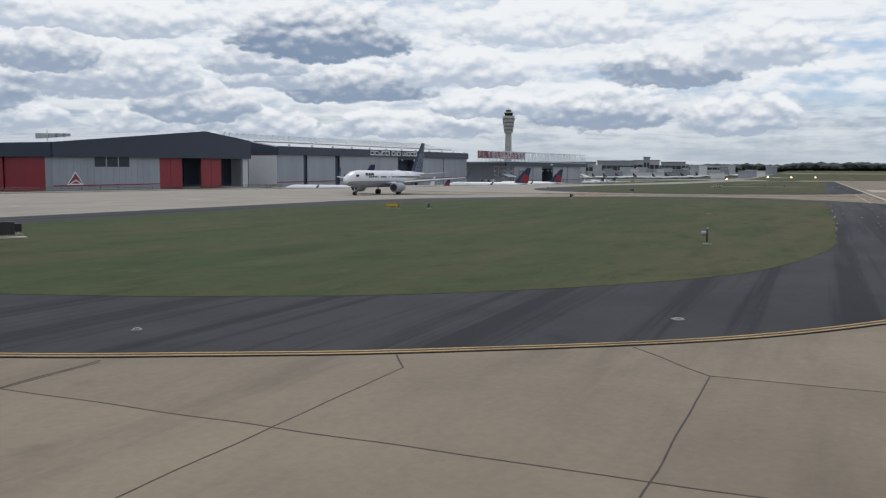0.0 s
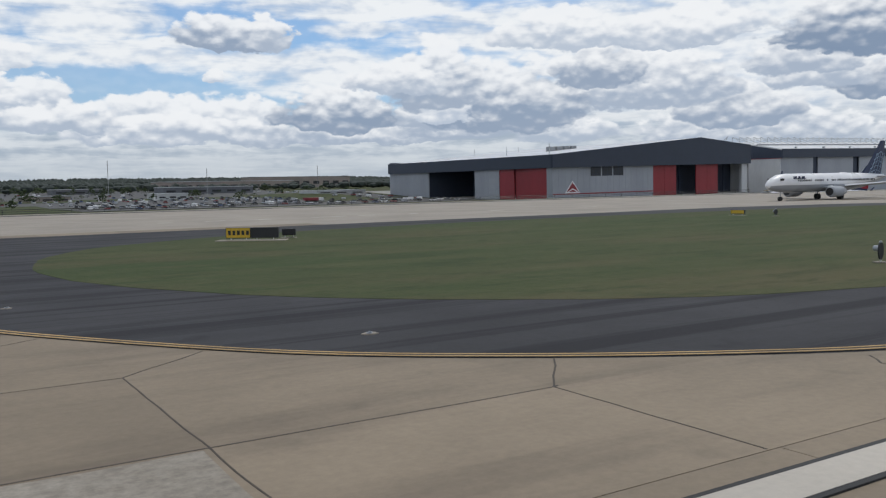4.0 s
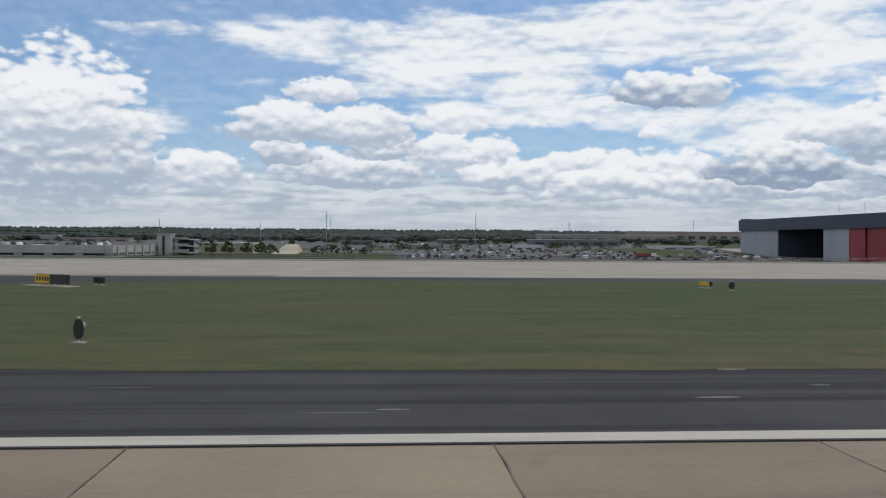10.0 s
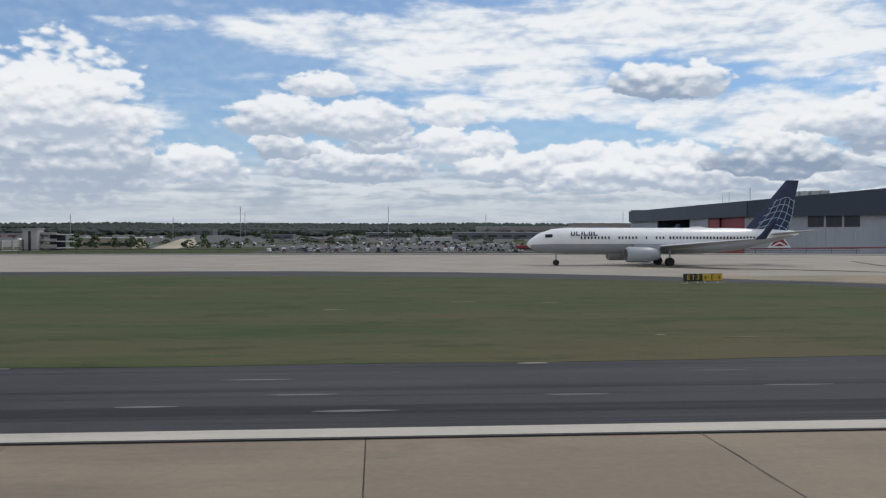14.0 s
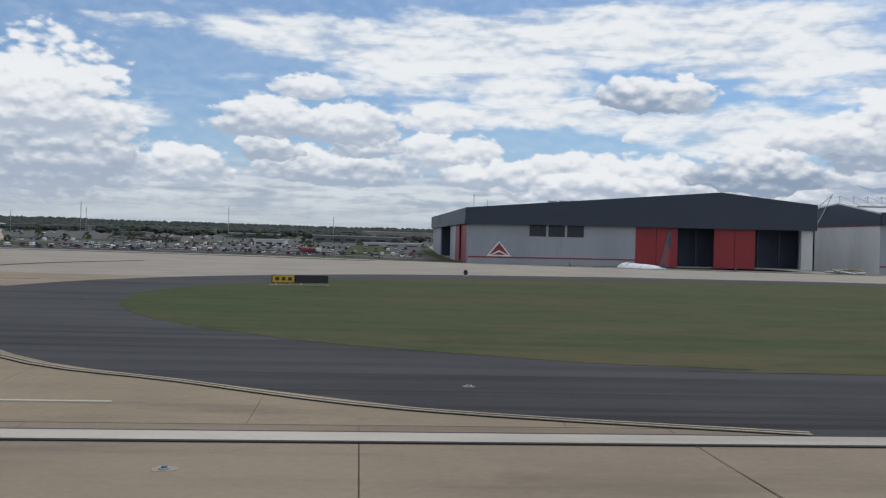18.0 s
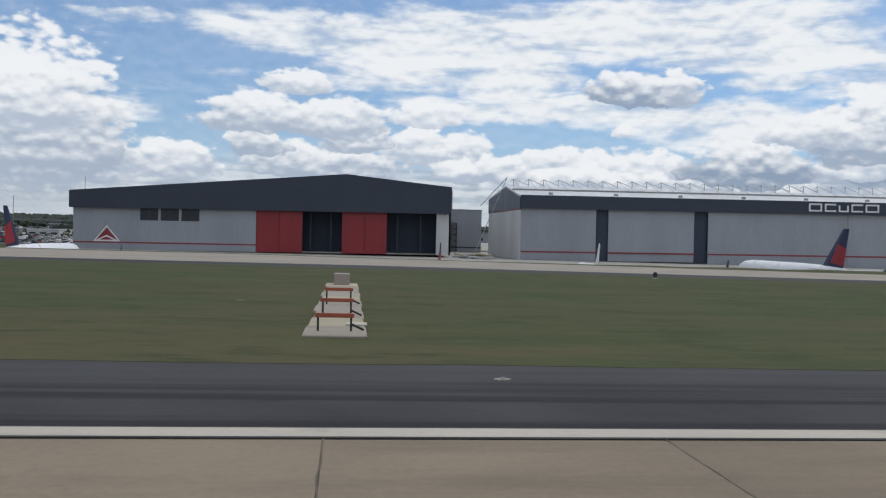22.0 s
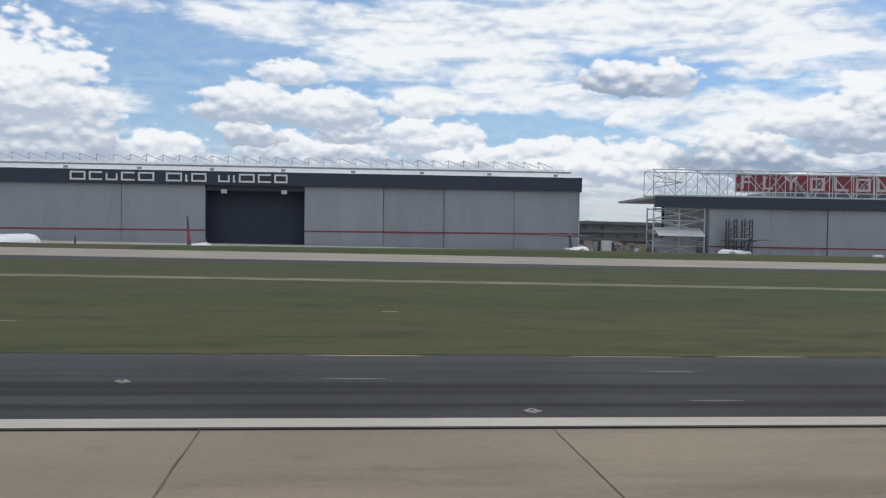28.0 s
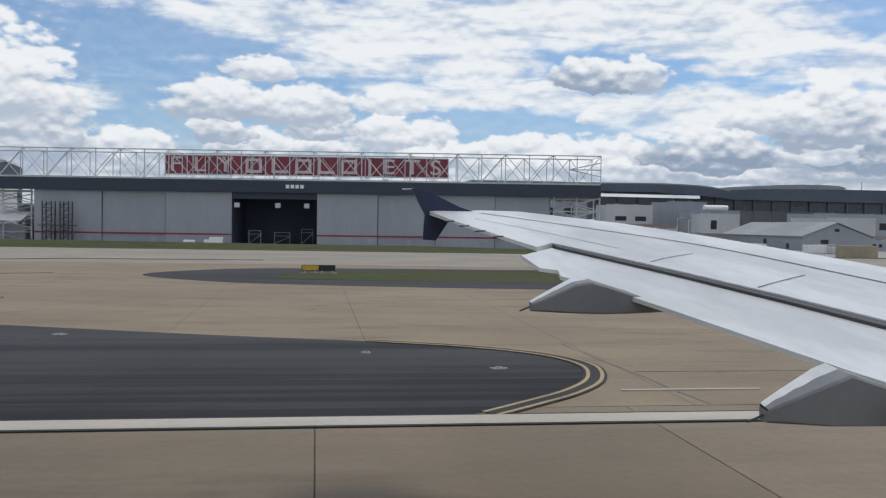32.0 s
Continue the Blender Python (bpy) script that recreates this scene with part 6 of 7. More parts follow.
part("wall", side_prism([(0, -0.3), (23.4, -0.3), (23.4, 4.3), (11.4, 8.6), (0, 4.3)], 0, 54), PANEL, t)
bm = bmesh.new()
for xa, xb, za, zb in ((-0.6, 11.4, 4.2, 8.75), (11.4, 24.0, 8.75, 4.2)):
    v = [bm.verts.new(q) for q in ((xa, -0.5, za), (xb, -0.5, zb), (xb, 54.5, zb), (xa, 54.5, za), (xa, -0.5, za + 0.25), (xb, -0.5, zb + 0.25), (xb, 54.5, zb + 0.25), (xa, 54.5, za + 0.25))]
    for q in ((0, 1, 2, 3), (4, 5, 6, 7), (0, 1, 5, 4), (1, 2, 6, 5), (2, 3, 7, 6), (3, 0, 4, 7)):
        bm.faces.new([v[i] for i in q])
part("roof", bm, ROOF_GREY, t, "grey sheet roof")
part("door", box(6.0, 8.6, -0.08, 0.03, 0, 3.4), SIGN_BLACK, t, "dark doorway")
part("gable_vent", box(10.6, 12.2, -0.08, 0.03, 6.0, 6.9), SIGN_BLACK, t)
for y, w_, z in ((8, 1.6, 2.0), (22, 2.2, 3.2), (38, 1.6, 2.0)):
    part("side_door", box(-0.06, 0.03, y, y + w_, 0.3, z), SIGN_BLACK, t)
for z in (1.4, 2.8):
    part("seam", box(-0.04, 0.02, 0.2, 53.8, z, z + 0.06), JETGREY, t)
block(796.5, 813.5, 330, 338, 9.0, "tall white service building with a dark doorway", PANEL_LIGHT, ((4.6, 7.2, 6.0, 9.6),))
block(799, 819, 341, 356, 10.6, "grey plant building carrying a tank", PANEL)
block(796, 814.4, 362, 380, 14.6, "grey flat-roofed plant building behind others", PANEL)
block(832.6, 852.5, 300, 325, 7.9, "white flat-roofed service building", PANEL_LIGHT, ((3, 5, 2, 5), (12, 15, 0, 3.4)))
block(768.5, 789.4, 362, 376, 12.7, "pale low terminal annex", PANEL_LIGHT, ((4, 9, 9, 11), (13, 18, 9, 11)))
block(739, 759, 360, 376, 13.4, "grey plant building behind the hangar", PANEL, ((3, 6, 11, 14), (10, 14, 11, 14)))
block(752, 783, 320, 335, 4.2, "low brown flat-roofed workshop", BRICKISH, ((3, 6, 0.5, 4), (12, 16, 0.5, 4), (22, 27, 2, 4)))
block(764, 790, 296, 308, 1.2, "low grey-brown workshop with a pale roof", BRICKISH, ((4, 7, 0.3, 2.6), (16, 19, 0.3, 2.6)))
block(858, 905, 350, 372, 10.5, "long grey terminal annex", PANEL, ((5, 12, 7, 10), (18, 25, 7, 10), (31, 38, 7, 10)))
block(742, 760, 268, 280, 2.6, "low pale shed beside the girder hangar", PANEL_LIGHT, ((4, 7, 0.2, 3),))
rs = random.Random(9)
for k in range(18):
    x, y = rs.uniform(742, 880), rs.uniform(255, 340)
    w_, m_ = rs.uniform(5, 12), rs.choice((PANEL, BRICKISH, PANEL_LIGHT, JETGREY))
    block(x, x + w_, y, y + rs.uniform(5, 9), APRON_Z + rs.uniform(2.4, 5.0), "small flat-roofed service hut on the apron", m_, ((1, 2.2, 0.2, 2.2), (3.2, 4.4, 1.2, 2.2)), "service_hut")
t = thing("fuel_tank", "white horizontal tank on a plant building roof", "tank", at=pose(810, 345, 10.7))
part("tank", bar((-5.0, 0, 1.4), (5.4, 0, 1.4), 1.15, sides=20), WHITE, t)
for u in (-3.5, 3.8):
    part("cradle", box(u - 0.3, u + 0.3, -1, 1, -0.2, 0.6), STEEL, t)
for x, y, w_, h, m_, lab in ((776.8, 220, 5.8, 2.4, WHITE, "white freight container standing on the apron"), (783.5, 219, 5.0, 2.0, PANEL_LIGHT, "pale freight container standing on the apron"), (761, 180, 9.0, 3.1, TAN, "long tan freight container standing on the apron"), (790, 236, 6, 2.4, JETGREY, "grey freight container near a shed"), (770, 240, 6, 2.2, WHITE, "white freight container near a shed")):
    t = thing("container", lab, "container", "containers", at=pose(x, y, APRON_Z - 0.15))
    part("box", box(0, w_, 0, 2.4, 0.15, h, bevel=0.04), m_, t)
    for k in range(int(w_ / 0.8)):
        part("rib", box(0.3 + k * 0.8, 0.45 + k * 0.8, -0.04, 0.0, 0.3, h - 0.15), m_, t)
    for u in (0.2, w_ - 0.5):
        part("skid", box(u, u + 0.3, 0.1, 2.3, 0, 0.16), RUBBER, t)
for k, (x, y) in enumerate(((742, 300), (772, 286), (826, 288), (858, 296), (748, 240), (838, 250))):
    t = thing("lamp_post", "thin steel lamp post on the service apron", "lamp post", "lamp posts", at=pose(x, y, APRON_Z))
    part("pole", bar((0, 0, -0.2), (0, 0, 9), 0.12), STEEL, t)
    part("arm", bar((0, 0, 9), (1.6, 0, 9.3), 0.08), STEEL, t)
    part("head", box(1.2, 2.2, -0.2, 0.2, 9.2, 9.4, bevel=0.04), JETGREY, t)


def east(az, d):
    """A place in the eastern field: degrees from north and distance, from the holding area."""
    return -33.4 + d * math.sin(radians(az)), 22.2 + d * math.cos(radians(az))


def east_block(az0, az1, d, z1, label, wall, glass=True, name="concourse"):
    """A building whose long west side faces the holding area."""
    (xa, ya), (xb, yb) = east(az0, d), east(az1, d)
    ln = math.hypot(xb - xa, yb - ya)
    g = land(xa, ya) - 1.5
    t = thing(name, label, "building", "far buildings", at=pose(xa, ya, g, 0, 0, math.degrees(math.atan2(yb - ya, xb - xa))))
    h = z1 - g
    part("wall", box(0, ln, 0, 25, 0, h), wall, t)
    part("roof", box(-1, ln + 1, -1.5, 26, h, h + max(0.5, h * 0.06)), ROOF_GREY if glass else ROOF, t)
    if glass:
        part("glass_band", box(1, ln - 1, -0.4, 0.2, h * 0.42, h * 0.72), GLASS, t, "dark glass band")
        for k in range(int(ln / 12)):
            part("pier", box(6 + k * 12, 7 + k * 12, -0.8, -0.2, h * 0.1, h * 0.9), wall, t)
    return t


for az0, az1, d, z1, wall in ((72.6, 74.6, 1500, 25, PANEL), (74.6, 76.4, 1800, 30, PANEL), (76.5, 78.8, 1880, 34, PANEL), (78.8, 80.4, 1900, 35.5, PANEL_LIGHT), (80.5, 82.0, 1950, 33, PANEL), (82.2, 84.6, 2200, 30, PANEL_LIGHT)):
    east_block(az0, az1, d, z1, "distant airport concourse with a dark glass band", wall)
east_block(79.4, 79.8, 1860, 41, "distant square terminal tower", PANEL, True, "terminal_tower")
east_block(77.9, 80.6, 1450, 9.0, "long low white airfield building", WHITE, False, "airfield_building")
east_block(80.7, 82.0, 1480, 10.0, "grey flat-roofed airfield building", PANEL, False, "airfield_building")
re_ = random.Random(17)
for k in range(26):
    a0 = 73.0 + k * 0.55 + re_.uniform(-0.1, 0.1)
    d = re_.uniform(1420, 1760)
    east_block(a0, a0 + re_.uniform(0.3, 0.9), d, re_.uniform(8, 12) + (d - 1400) * 0.035, "low airport service building among parked aircraft", re_.choice((PANEL, PANEL_LIGHT, WHITE, JETGREY)), False, "service_building")
east_block(75.9, 77.0, 1400, 10.0, "small white airfield shed", PANEL_LIGHT, False, "airfield_building")
east_block(74.4, 75.5, 1380, 9.0, "small grey airfield shed", PANEL, False, "airfield_building")
for az_, d, ln in ((82.6, 1500, 30), (83.6, 1560, 34), (84.6, 1600, 30), (85.5, 1640, 34), (86.2, 1700, 30), (77.4, 1330, 30), (76.2, 1320, 28), (81.2, 1340, 30), (78.3, 1310, 34), (79.2, 1360, 38), (80.2, 1330, 34), (82.2, 1380, 36), (83.1, 1420, 36), (75.2, 1330, 34)):
    x, y = east(az_, d)
    jet("white airliner parked far out on the eastern apron", pose(x, y, land(x, y), 0, 0, 60 + az_ * 3 % 50), ln, JETBLUE, JETRED if d < 1400 else None, "distant airliners", winglets=False, windows=False)


def drape(points, width, material, name, label, lift=0.12):
    """A paved strip that follows the land."""
    bm = bmesh.new()
    pts = rounded(points, 6, False)
    rows = []
    for i, p in enumerate(pts):
        d = (Vector(pts[min(i + 1, len(pts) - 1)]) - Vector(pts[max(i - 1, 0)])).normalized()
        q = [(p[0] - d.y * s * width / 2, p[1] + d.x * s * width / 2) for s in (-1, 1)]
        rows.append([bm.verts.new((x, y, land(x, y) + h)) for (x, y), h in ((q[0], lift), (q[1], lift), (q[1], -0.5), (q[0], -0.5))])
    for r, s in zip(rows, rows[1:]):
        for k in range(4):
            bm.faces.new((r[k], r[(k + 1) % 4], s[(k + 1) % 4], s[k]))
    solo(name, bm, material, label, "taxiway", kind="structure")


drape([east(81, 1150), east(83.5, 1250), east(86, 1500), east(87, 1900)], 34, CONC_FAR, "far_taxiway", "pale concrete taxiway crossing the eastern field")
drape([east(83, 2000), east(86.5, 1850), east(90, 1800), east(95, 1800)], 40, TAN, "far_track", "tan bare soil strip across the eastern field", 0.2)
drape([east(75, 1250), east(79, 1250), east(83, 1300), east(88, 1350)], 60, APRON, "far_apron", "pale concrete apron before the concourses", 0.16)

# parking deck with its stair tower, beyond the taxiway
t = thing("parking_deck", "grey concrete multi-storey parking deck with slit openings", "car park", at=pose(-70.6, 290, 0))
part("lower_wall", box(-125, 0, 0, 0.4, -9, -2.3), DECKC, t, "grey concrete lower wall")
part("parapet", box(-125, 0, 0, 0.4, -1.6, 1.0), DECKC, t, "grey concrete parapet")
for k in range(14):
    part("pier", box(-125 + k * 9.6, -122.4 + k * 9.6, -0.1, 0.3, -9, 0.9), DECKC, t)
part("inner_shade", box(-124, -1, 6, 6.4, -9, -0.6), INSIDE_SHADE, t, "inside of the deck, coloured as shade")
part("roof_deck", box(-125, 0, 0.4, 56, -0.2, 0.35), DECKC, t)
for z0, z1 in ((-9, -2.4), (-1.6, 1.0)):
    bm = prism([(0.0, 0.0), (3.0, 54), (2.6, 54), (-0.4, 0.0)], z0, z1)
    part("end_wall", bm, DECKC, t, "long end wall with a slit opening")
for k in range(7):
    part("end_pier", box(0.05 + k * 0.5, 0.5 + k * 0.5, 2 + k * 8.5, 3 + k * 8.5, -9, 0.9), DECKC, t)
part("stair_tower", box(3.1, 8.4, 53, 60, -9, 5.1), DECKC, t, "taller concrete stair tower")
part("stair_glass", box(5.2, 6.2, 52.9, 53.1, -6, 4.4), SIGN_BLACK, t, "dark vertical window strip")
part("stair_roof", box(2.8, 8.7, 52.6, 60.4, 5.1, 5.4), ROOF_GREY, t)
for z0, z1 in ((3.2, 3.9), (0.5, 1.4), (-2.1, -0.8), (-5.4, -4.0)):
    part("wing_parapet", box(8.4, 14.5, 56, 56.4, z0, z1), DECKC, t)
    part("wing_floor", box(8.4, 14.5, 56.4, 76, z0 - 0.3, z0 + 0.1), DECKC, t)
part("wing_shade", box(8.4, 14.5, 66, 66.4, -9, 3.4), INSIDE_SHADE, t)

# warehouses and low buildings on the slope further out
for x0, x1, y, z1, lab, wl, rf in (
        (-56, -34.7, 372, 1.5, "low tan flat-roofed building behind the taxiway", TAN, ROOF), (150, 176, 398, 1.2, "low pale office beside the red-door hangar", PANEL_LIGHT, ROOF),
        (150, 262, 700, 9.0, "long brown brick warehouse with white roof", BRICKISH, ROOF), (236, 332, 735, 12.5, "tall brown warehouse behind the hangars", BRICKISH, ROOF_GREY),
        (118, 176, 560, 4.4, "grey warehouse with pale roof on the slope", DULL, ROOF), (60, 92, 600, 4.2, "white-roofed low office building", DULL, ROOF),
        (-20, 30, 720, 7.0, "low grey warehouse far off", DULL, ROOF_GREY), (-120, -60, 690, 6.4, "long low grey warehouse on the slope", DULL, ROOF_GREY),
        (-300, -210, 640, 5.5, "long low pale warehouse far off", PANEL, ROOF_GREY), (-420, -330, 700, 6.5, "long low grey warehouse far off", PANEL, ROOF_GREY), (-210, -150, 600, 3.6, "low brown warehouse on the slope", BRICKISH, ROOF_GREY),
        (30, 52, 480, 0.6, "small dark flat-roofed store on the slope", BRICKISH, ROOF_GREY), (92, 108, 470, 0.9, "small white store on the slope", PANEL_LIGHT, ROOF), (-6, 14, 560, 2.8, "small grey store on the slope", DULL, ROOF_GREY),
        (300, 380, 520, 5.5, "grey flat-roofed workshop behind the long hangar", PANEL, ROOF_GREY)):
    shed(x0, x1, y, y + 22, z1, lab, wl, rf, 0, max(3, int((x1 - x0) / 9)))
# paved yards on the slope
bm = bmesh.new()
gx, gy = list(range(-230, 216, 15)), list(range(284, 701, 16))
vs = [[bm.verts.new((x, y, land(x, y) + 0.06)) for y in gy] for x in gx]
for i in range(len(gx) - 1):
    for j in range(len(gy) - 1):
        if noise.noise(Vector((gx[i] * 0.013, gy[j] * 0.021, 5.0))) > -0.62 and (gx[i] > 20 or gy[j] > 395) and not (gx[i] > 160 and gy[j] < 400):
            bm.faces.new((vs[i][j], vs[i + 1][j], vs[i + 1][j + 1], vs[i][j + 1]))
solo("car_park", bm, YARD, "worn grey asphalt car parks on the slope", "car park", kind="structure")
# open parking deck between the long hangar and the girder hangar
t = thing("parking_deck", "grey concrete open parking deck behind two hangars", "car park", at=pose(540, 330, 0))
for k in range(3):
    part("floor_slab", box(0, 160, 0, 40, -1.0 + k * 3.2, -0.5 + k * 3.2), DECK_DARK, t)
    part("parapet", box(0, 160, -0.3, 0.0, -0.9 + k * 3.2, 0.3 + k * 3.2), DECK_DARK, t)
for k in range(24):
    part("column", box(1 + k * 6.8, 1.7 + k * 6.8, 0.2, 0.9, -4, 5.6), DECK_DARK, t)
part("inner_shade", box(1, 159, 1.4, 1.8, -4, 5.6), ROOF_GREY, t)
# sandy ramp up the slope
bm = bmesh.new()
lo = [bm.verts.new(q) for q in ((-27.6, 367, -3.4), (-16.2, 367, -3.4), (-21.1, 430, 1.05), (-27, 430, 1.05), (-31, 430, -6), (-17, 430, -6), (-12, 367, -6), (-31, 367, -6))]
for q in ((0, 1, 2, 3), (0, 3, 4, 7), (1, 6, 5, 2), (2, 5, 4, 3), (0, 7, 6, 1), (4, 5, 6, 7)):
    bm.faces.new([lo[i] for i in q])
solo("sand_slope", bm, TAN, "pale tan bare soil ramp", "soil", kind="structure")

# masts
for x, y, z1, r in ((-12.8, 520, 19.7, 0.17), (-10.4, 522, 16.4, 0.15), (-51.6, 520, 13.2, 0.14), (-110, 520, 14.7, 0.15), (132.3, 515.6, 15.3, 0.16), (74, 500, 19.2, 0.15), (240, 600, 19, 0.16)):
    t = thing("mast", "thin dark steel mast on the slope", "mast", "masts")
    g = land(x, y)
    part("pole", bar((x, y, g - 0.5), (x, y, z1), r), ROOF_GREY, t)
    part("collar", bar((x, y, z1 - 2.5), (x, y, z1 - 2.0), r * 1.8), ROOF_GREY, t)
# perimeter fence on the ridge
t = thing("perimeter_fence", "low dark wire fence along the far side of the taxiway", "fence")
for k in range(60):
    x = -120 + k * 4.6
    part("post", bar((x, 147, -0.8), (x, 147, 0.7), 0.04), SIGN_BLACK, t)
for z in (0.1, 0.4, 0.68):
    part("rail", bar((-120, 147, z), (152, 147, z), 0.035), SIGN_BLACK, t)

# ---- cars and vehicles ----


def car_meshes(paint, van):
    b = box(-1.6, 1.6, -0.68, 0.68, 0.25, 0.72, bevel=0.1)
    top = box(-1.5 if van else -0.95, 1.2 if van else 0.85, -0.6, 0.6, 0.72, 1.35 if van else 1.12, bevel=0.14)
    return (("body", mesh_of(b, "car_body", paint)), ("cabin", mesh_of(top, "car_cabin", paint if van else GLASS)))


WHEEL = mesh_of(bar((0, -0.08, 0), (0, 0.08, 0), 0.25, None, 10), "car_wheel", RUBBER)
CARS = [car_meshes(p, v) for p in CAR_PAINTS for v in (False, True)]
rc = random.Random(12)


def car(x, y, z, turn, kind=None):
    k = rc.choice((0, 0, 0, 2, 2, 4, 4, 4, 6, 8, 10, 10, 1, 3)) if kind is None else kind
    t = thing("car" if k % 2 == 0 else "van", "parked car in a far car park" if k % 2 == 0 else "parked pale van in a far car park", "car" if k % 2 == 0 else "van", "parked cars", at=pose(x, y, z, 0, 0, turn))
    for nm, me in CARS[k]:
        ob = new(nm, me)
        ob.parent = t
    for u in (-1.0, 1.0) if y < 400 else ():
        for v in (-0.66, 0.66):
            ob = new("wheel", WHEEL)
            ob.parent, ob.location = t, (u, v, 0.25)


for x0, x1, ys_, step in ((30, 172, (296, 306, 318, 332, 345, 362, 378, 392), 3.8), (-10, 175, (412, 424, 438, 452, 470), 4.2), (20, 200, (500, 525, 545), 5.2), (-20, 215, (585, 625, 660), 6.0), (-220, -30, (470, 520, 570), 6.0)):
    for y in ys_:
        x = x0
        while x < x1:
            if rc.random() < 0.75 and noise.noise(Vector((x * 0.02, y * 0.05, 7))) > -0.16 and not (150 < x < 178 and y > 390):
                car(x, y + rc.uniform(-1, 1), land(x, y) - 0.02, 90 + rc.uniform(-4, 4))
            x += step * rc.uniform(0.9, 1.6)
for k in range(44):
    car(-190 + rc.uniform(0, 1) + (k // 2) * 5.2, 300 + (k % 2) * 16 + rc.uniform(-1, 1), 0.35, 90)
for x, y in ((614.5, 214), (548, 246), (552, 244), (566, 243), (541, 243), (558, 238)):
    car(x, y, land(x, y), rc.uniform(0, 30), 1)
t = thing("trailer", "red and white box trailer in a car park", "trailer", at=pose(124, 352, land(124, 352)))
part("box", box(0, 6.4, 0, 2.4, 0.7, 1.9, bevel=0.05), STRIPE_RED, t)
part("front_box", box(6.5, 8.6, 0, 2.4, 0.7, 1.9, bevel=0.05), WHITE, t, "white front section")
part("bogie", box(1, 7.6, 0.2, 2.2, 0.0, 0.7), RUBBER, t)
t = thing("box_truck", "small white box truck parked at a hangar door", "truck", at=pose(619.0, 214, land(619, 214), 0, 0, -7))
part("cab", box(-1.3, -0.05, 0, 1.5, 0.35, 1.45, bevel=0.12), WHITE, t)
part("windscreen", box(-1.32, -1.2, 0.15, 1.35, 0.9, 1.3), GLASS, t)
part("box", box(0.0, 3.0, -0.1, 1.6, 0.4, 2.1, bevel=0.04), WHITE, t)
for u in (-0.8, 2.2):
    for v in (0.05, 1.45):
        part("wheel", bar((u, v - 0.1, 0.3), (u, v + 0.1, 0.3), 0.3, sides=14), RUBBER, t)
# work platforms inside the open girder hangar
for x, y, w_, h in ((627.0, 231, 3.0, 2.8), (633.5, 232, 4.0, 2.4), (640.5, 231, 3.0, 3.4)):
    t = thing("work_platform", "grey steel work platform inside the open hangar", "platform", "work platforms", at=pose(x, y, land(x, y) - 0.05))
    for u in (0, w_):
        for v in (0, 2.0):
            part("leg", bar((u, v, 0), (u, v, h + 0.9), 0.08), JETGREY, t)
    part("deck", box(-0.1, w_ + 0.1, -0.1, 2.1, h - 0.12, h), JETGREY, t)
    part("rail", bar((0, 0, h + 0.85), (w_, 0, h + 0.85), 0.06), STEEL, t)
    part("brace", bar((0, 0, 0.3), (w_, 0, h - 0.2), 0.06), STEEL, t)
# building clutter between hangars
t = thing("timber_heap", "heap of tan timber and pipes on the apron", "heap", at=pose(292, 248, land(292, 248)))
rk = random.Random(3)
for k in range(14):
    a, z = rk.uniform(0, 3.1), rk.uniform(0.2, 1.6)
    part("plank", bar((rk.uniform(-5, 3), rk.uniform(-2, 2), z), (rk.uniform(-1, 7), rk.uniform(-2, 2), rk.uniform(0.1, z)), 0.25), TAN if k % 3 else JETGREY, t)
t = thing("rubble_heap", "heap of tan timber, crates and carts beside a hangar", "heap", at=pose(552, 240, land(552, 240)))
for k in range(44):
    x, y = rk.uniform(-9, 14), rk.uniform(-4, 6)
    part("crate", box(x, x + rk.uniform(0.6, 2.6), y, y + rk.uniform(0.8, 2), -0.2, rk.uniform(0.8, 3.4), bevel=0.05), (TAN, JETGREY, DARKSTEEL, BRICKISH, TAN, PANEL_LIGHT)[k % 6], t)
for k in range(16):
    x, y, z = rk.uniform(-9, 12), rk.uniform(-4, 4), rk.uniform(1.4, 3.6)
    part("plank", bar((x, y, z), (x + rk.uniform(1.5, 4.5), y + rk.uniform(-1, 1), z - rk.uniform(0.2, 1.6)), 0.13), TAN if k % 3 else DARKSTEEL, t)
t = thing("barrier", "low white concrete barrier along the apron edge", "barrier", at=pose(0, 0, 0))
for k in range(24):
    x = 588 + k * 3.6
    y = 206 - k * 0.45
    part("block", box(x, x + 3.4, y, y + 0.6, land(x, y) - 0.2, land(x, y) + 0.45, bevel=0.06), DECKC, t)

# ---- trees ----


def clump(bm, x, y, z, r, rnd):
    m = Matrix.Translation((x, y, z)) @ Matrix.Diagonal((r * rnd.uniform(0.8, 1.3), r * rnd.uniform(0.8, 1.3), r * rnd.uniform(0.6, 1.0), 1)) @ pose(0, 0, 0, rnd.uniform(0, 90), rnd.uniform(0, 90), rnd.uniform(0, 90))
    res = bmesh.ops.create_icosphere(bm, subdivisions=1, radius=1.0, matrix=m)
    for v in res["verts"]:
        v.co += Vector((rnd.uniform(-1, 1), rnd.uniform(-1, 1), rnd.uniform(-1, 1))) * r * 0.22


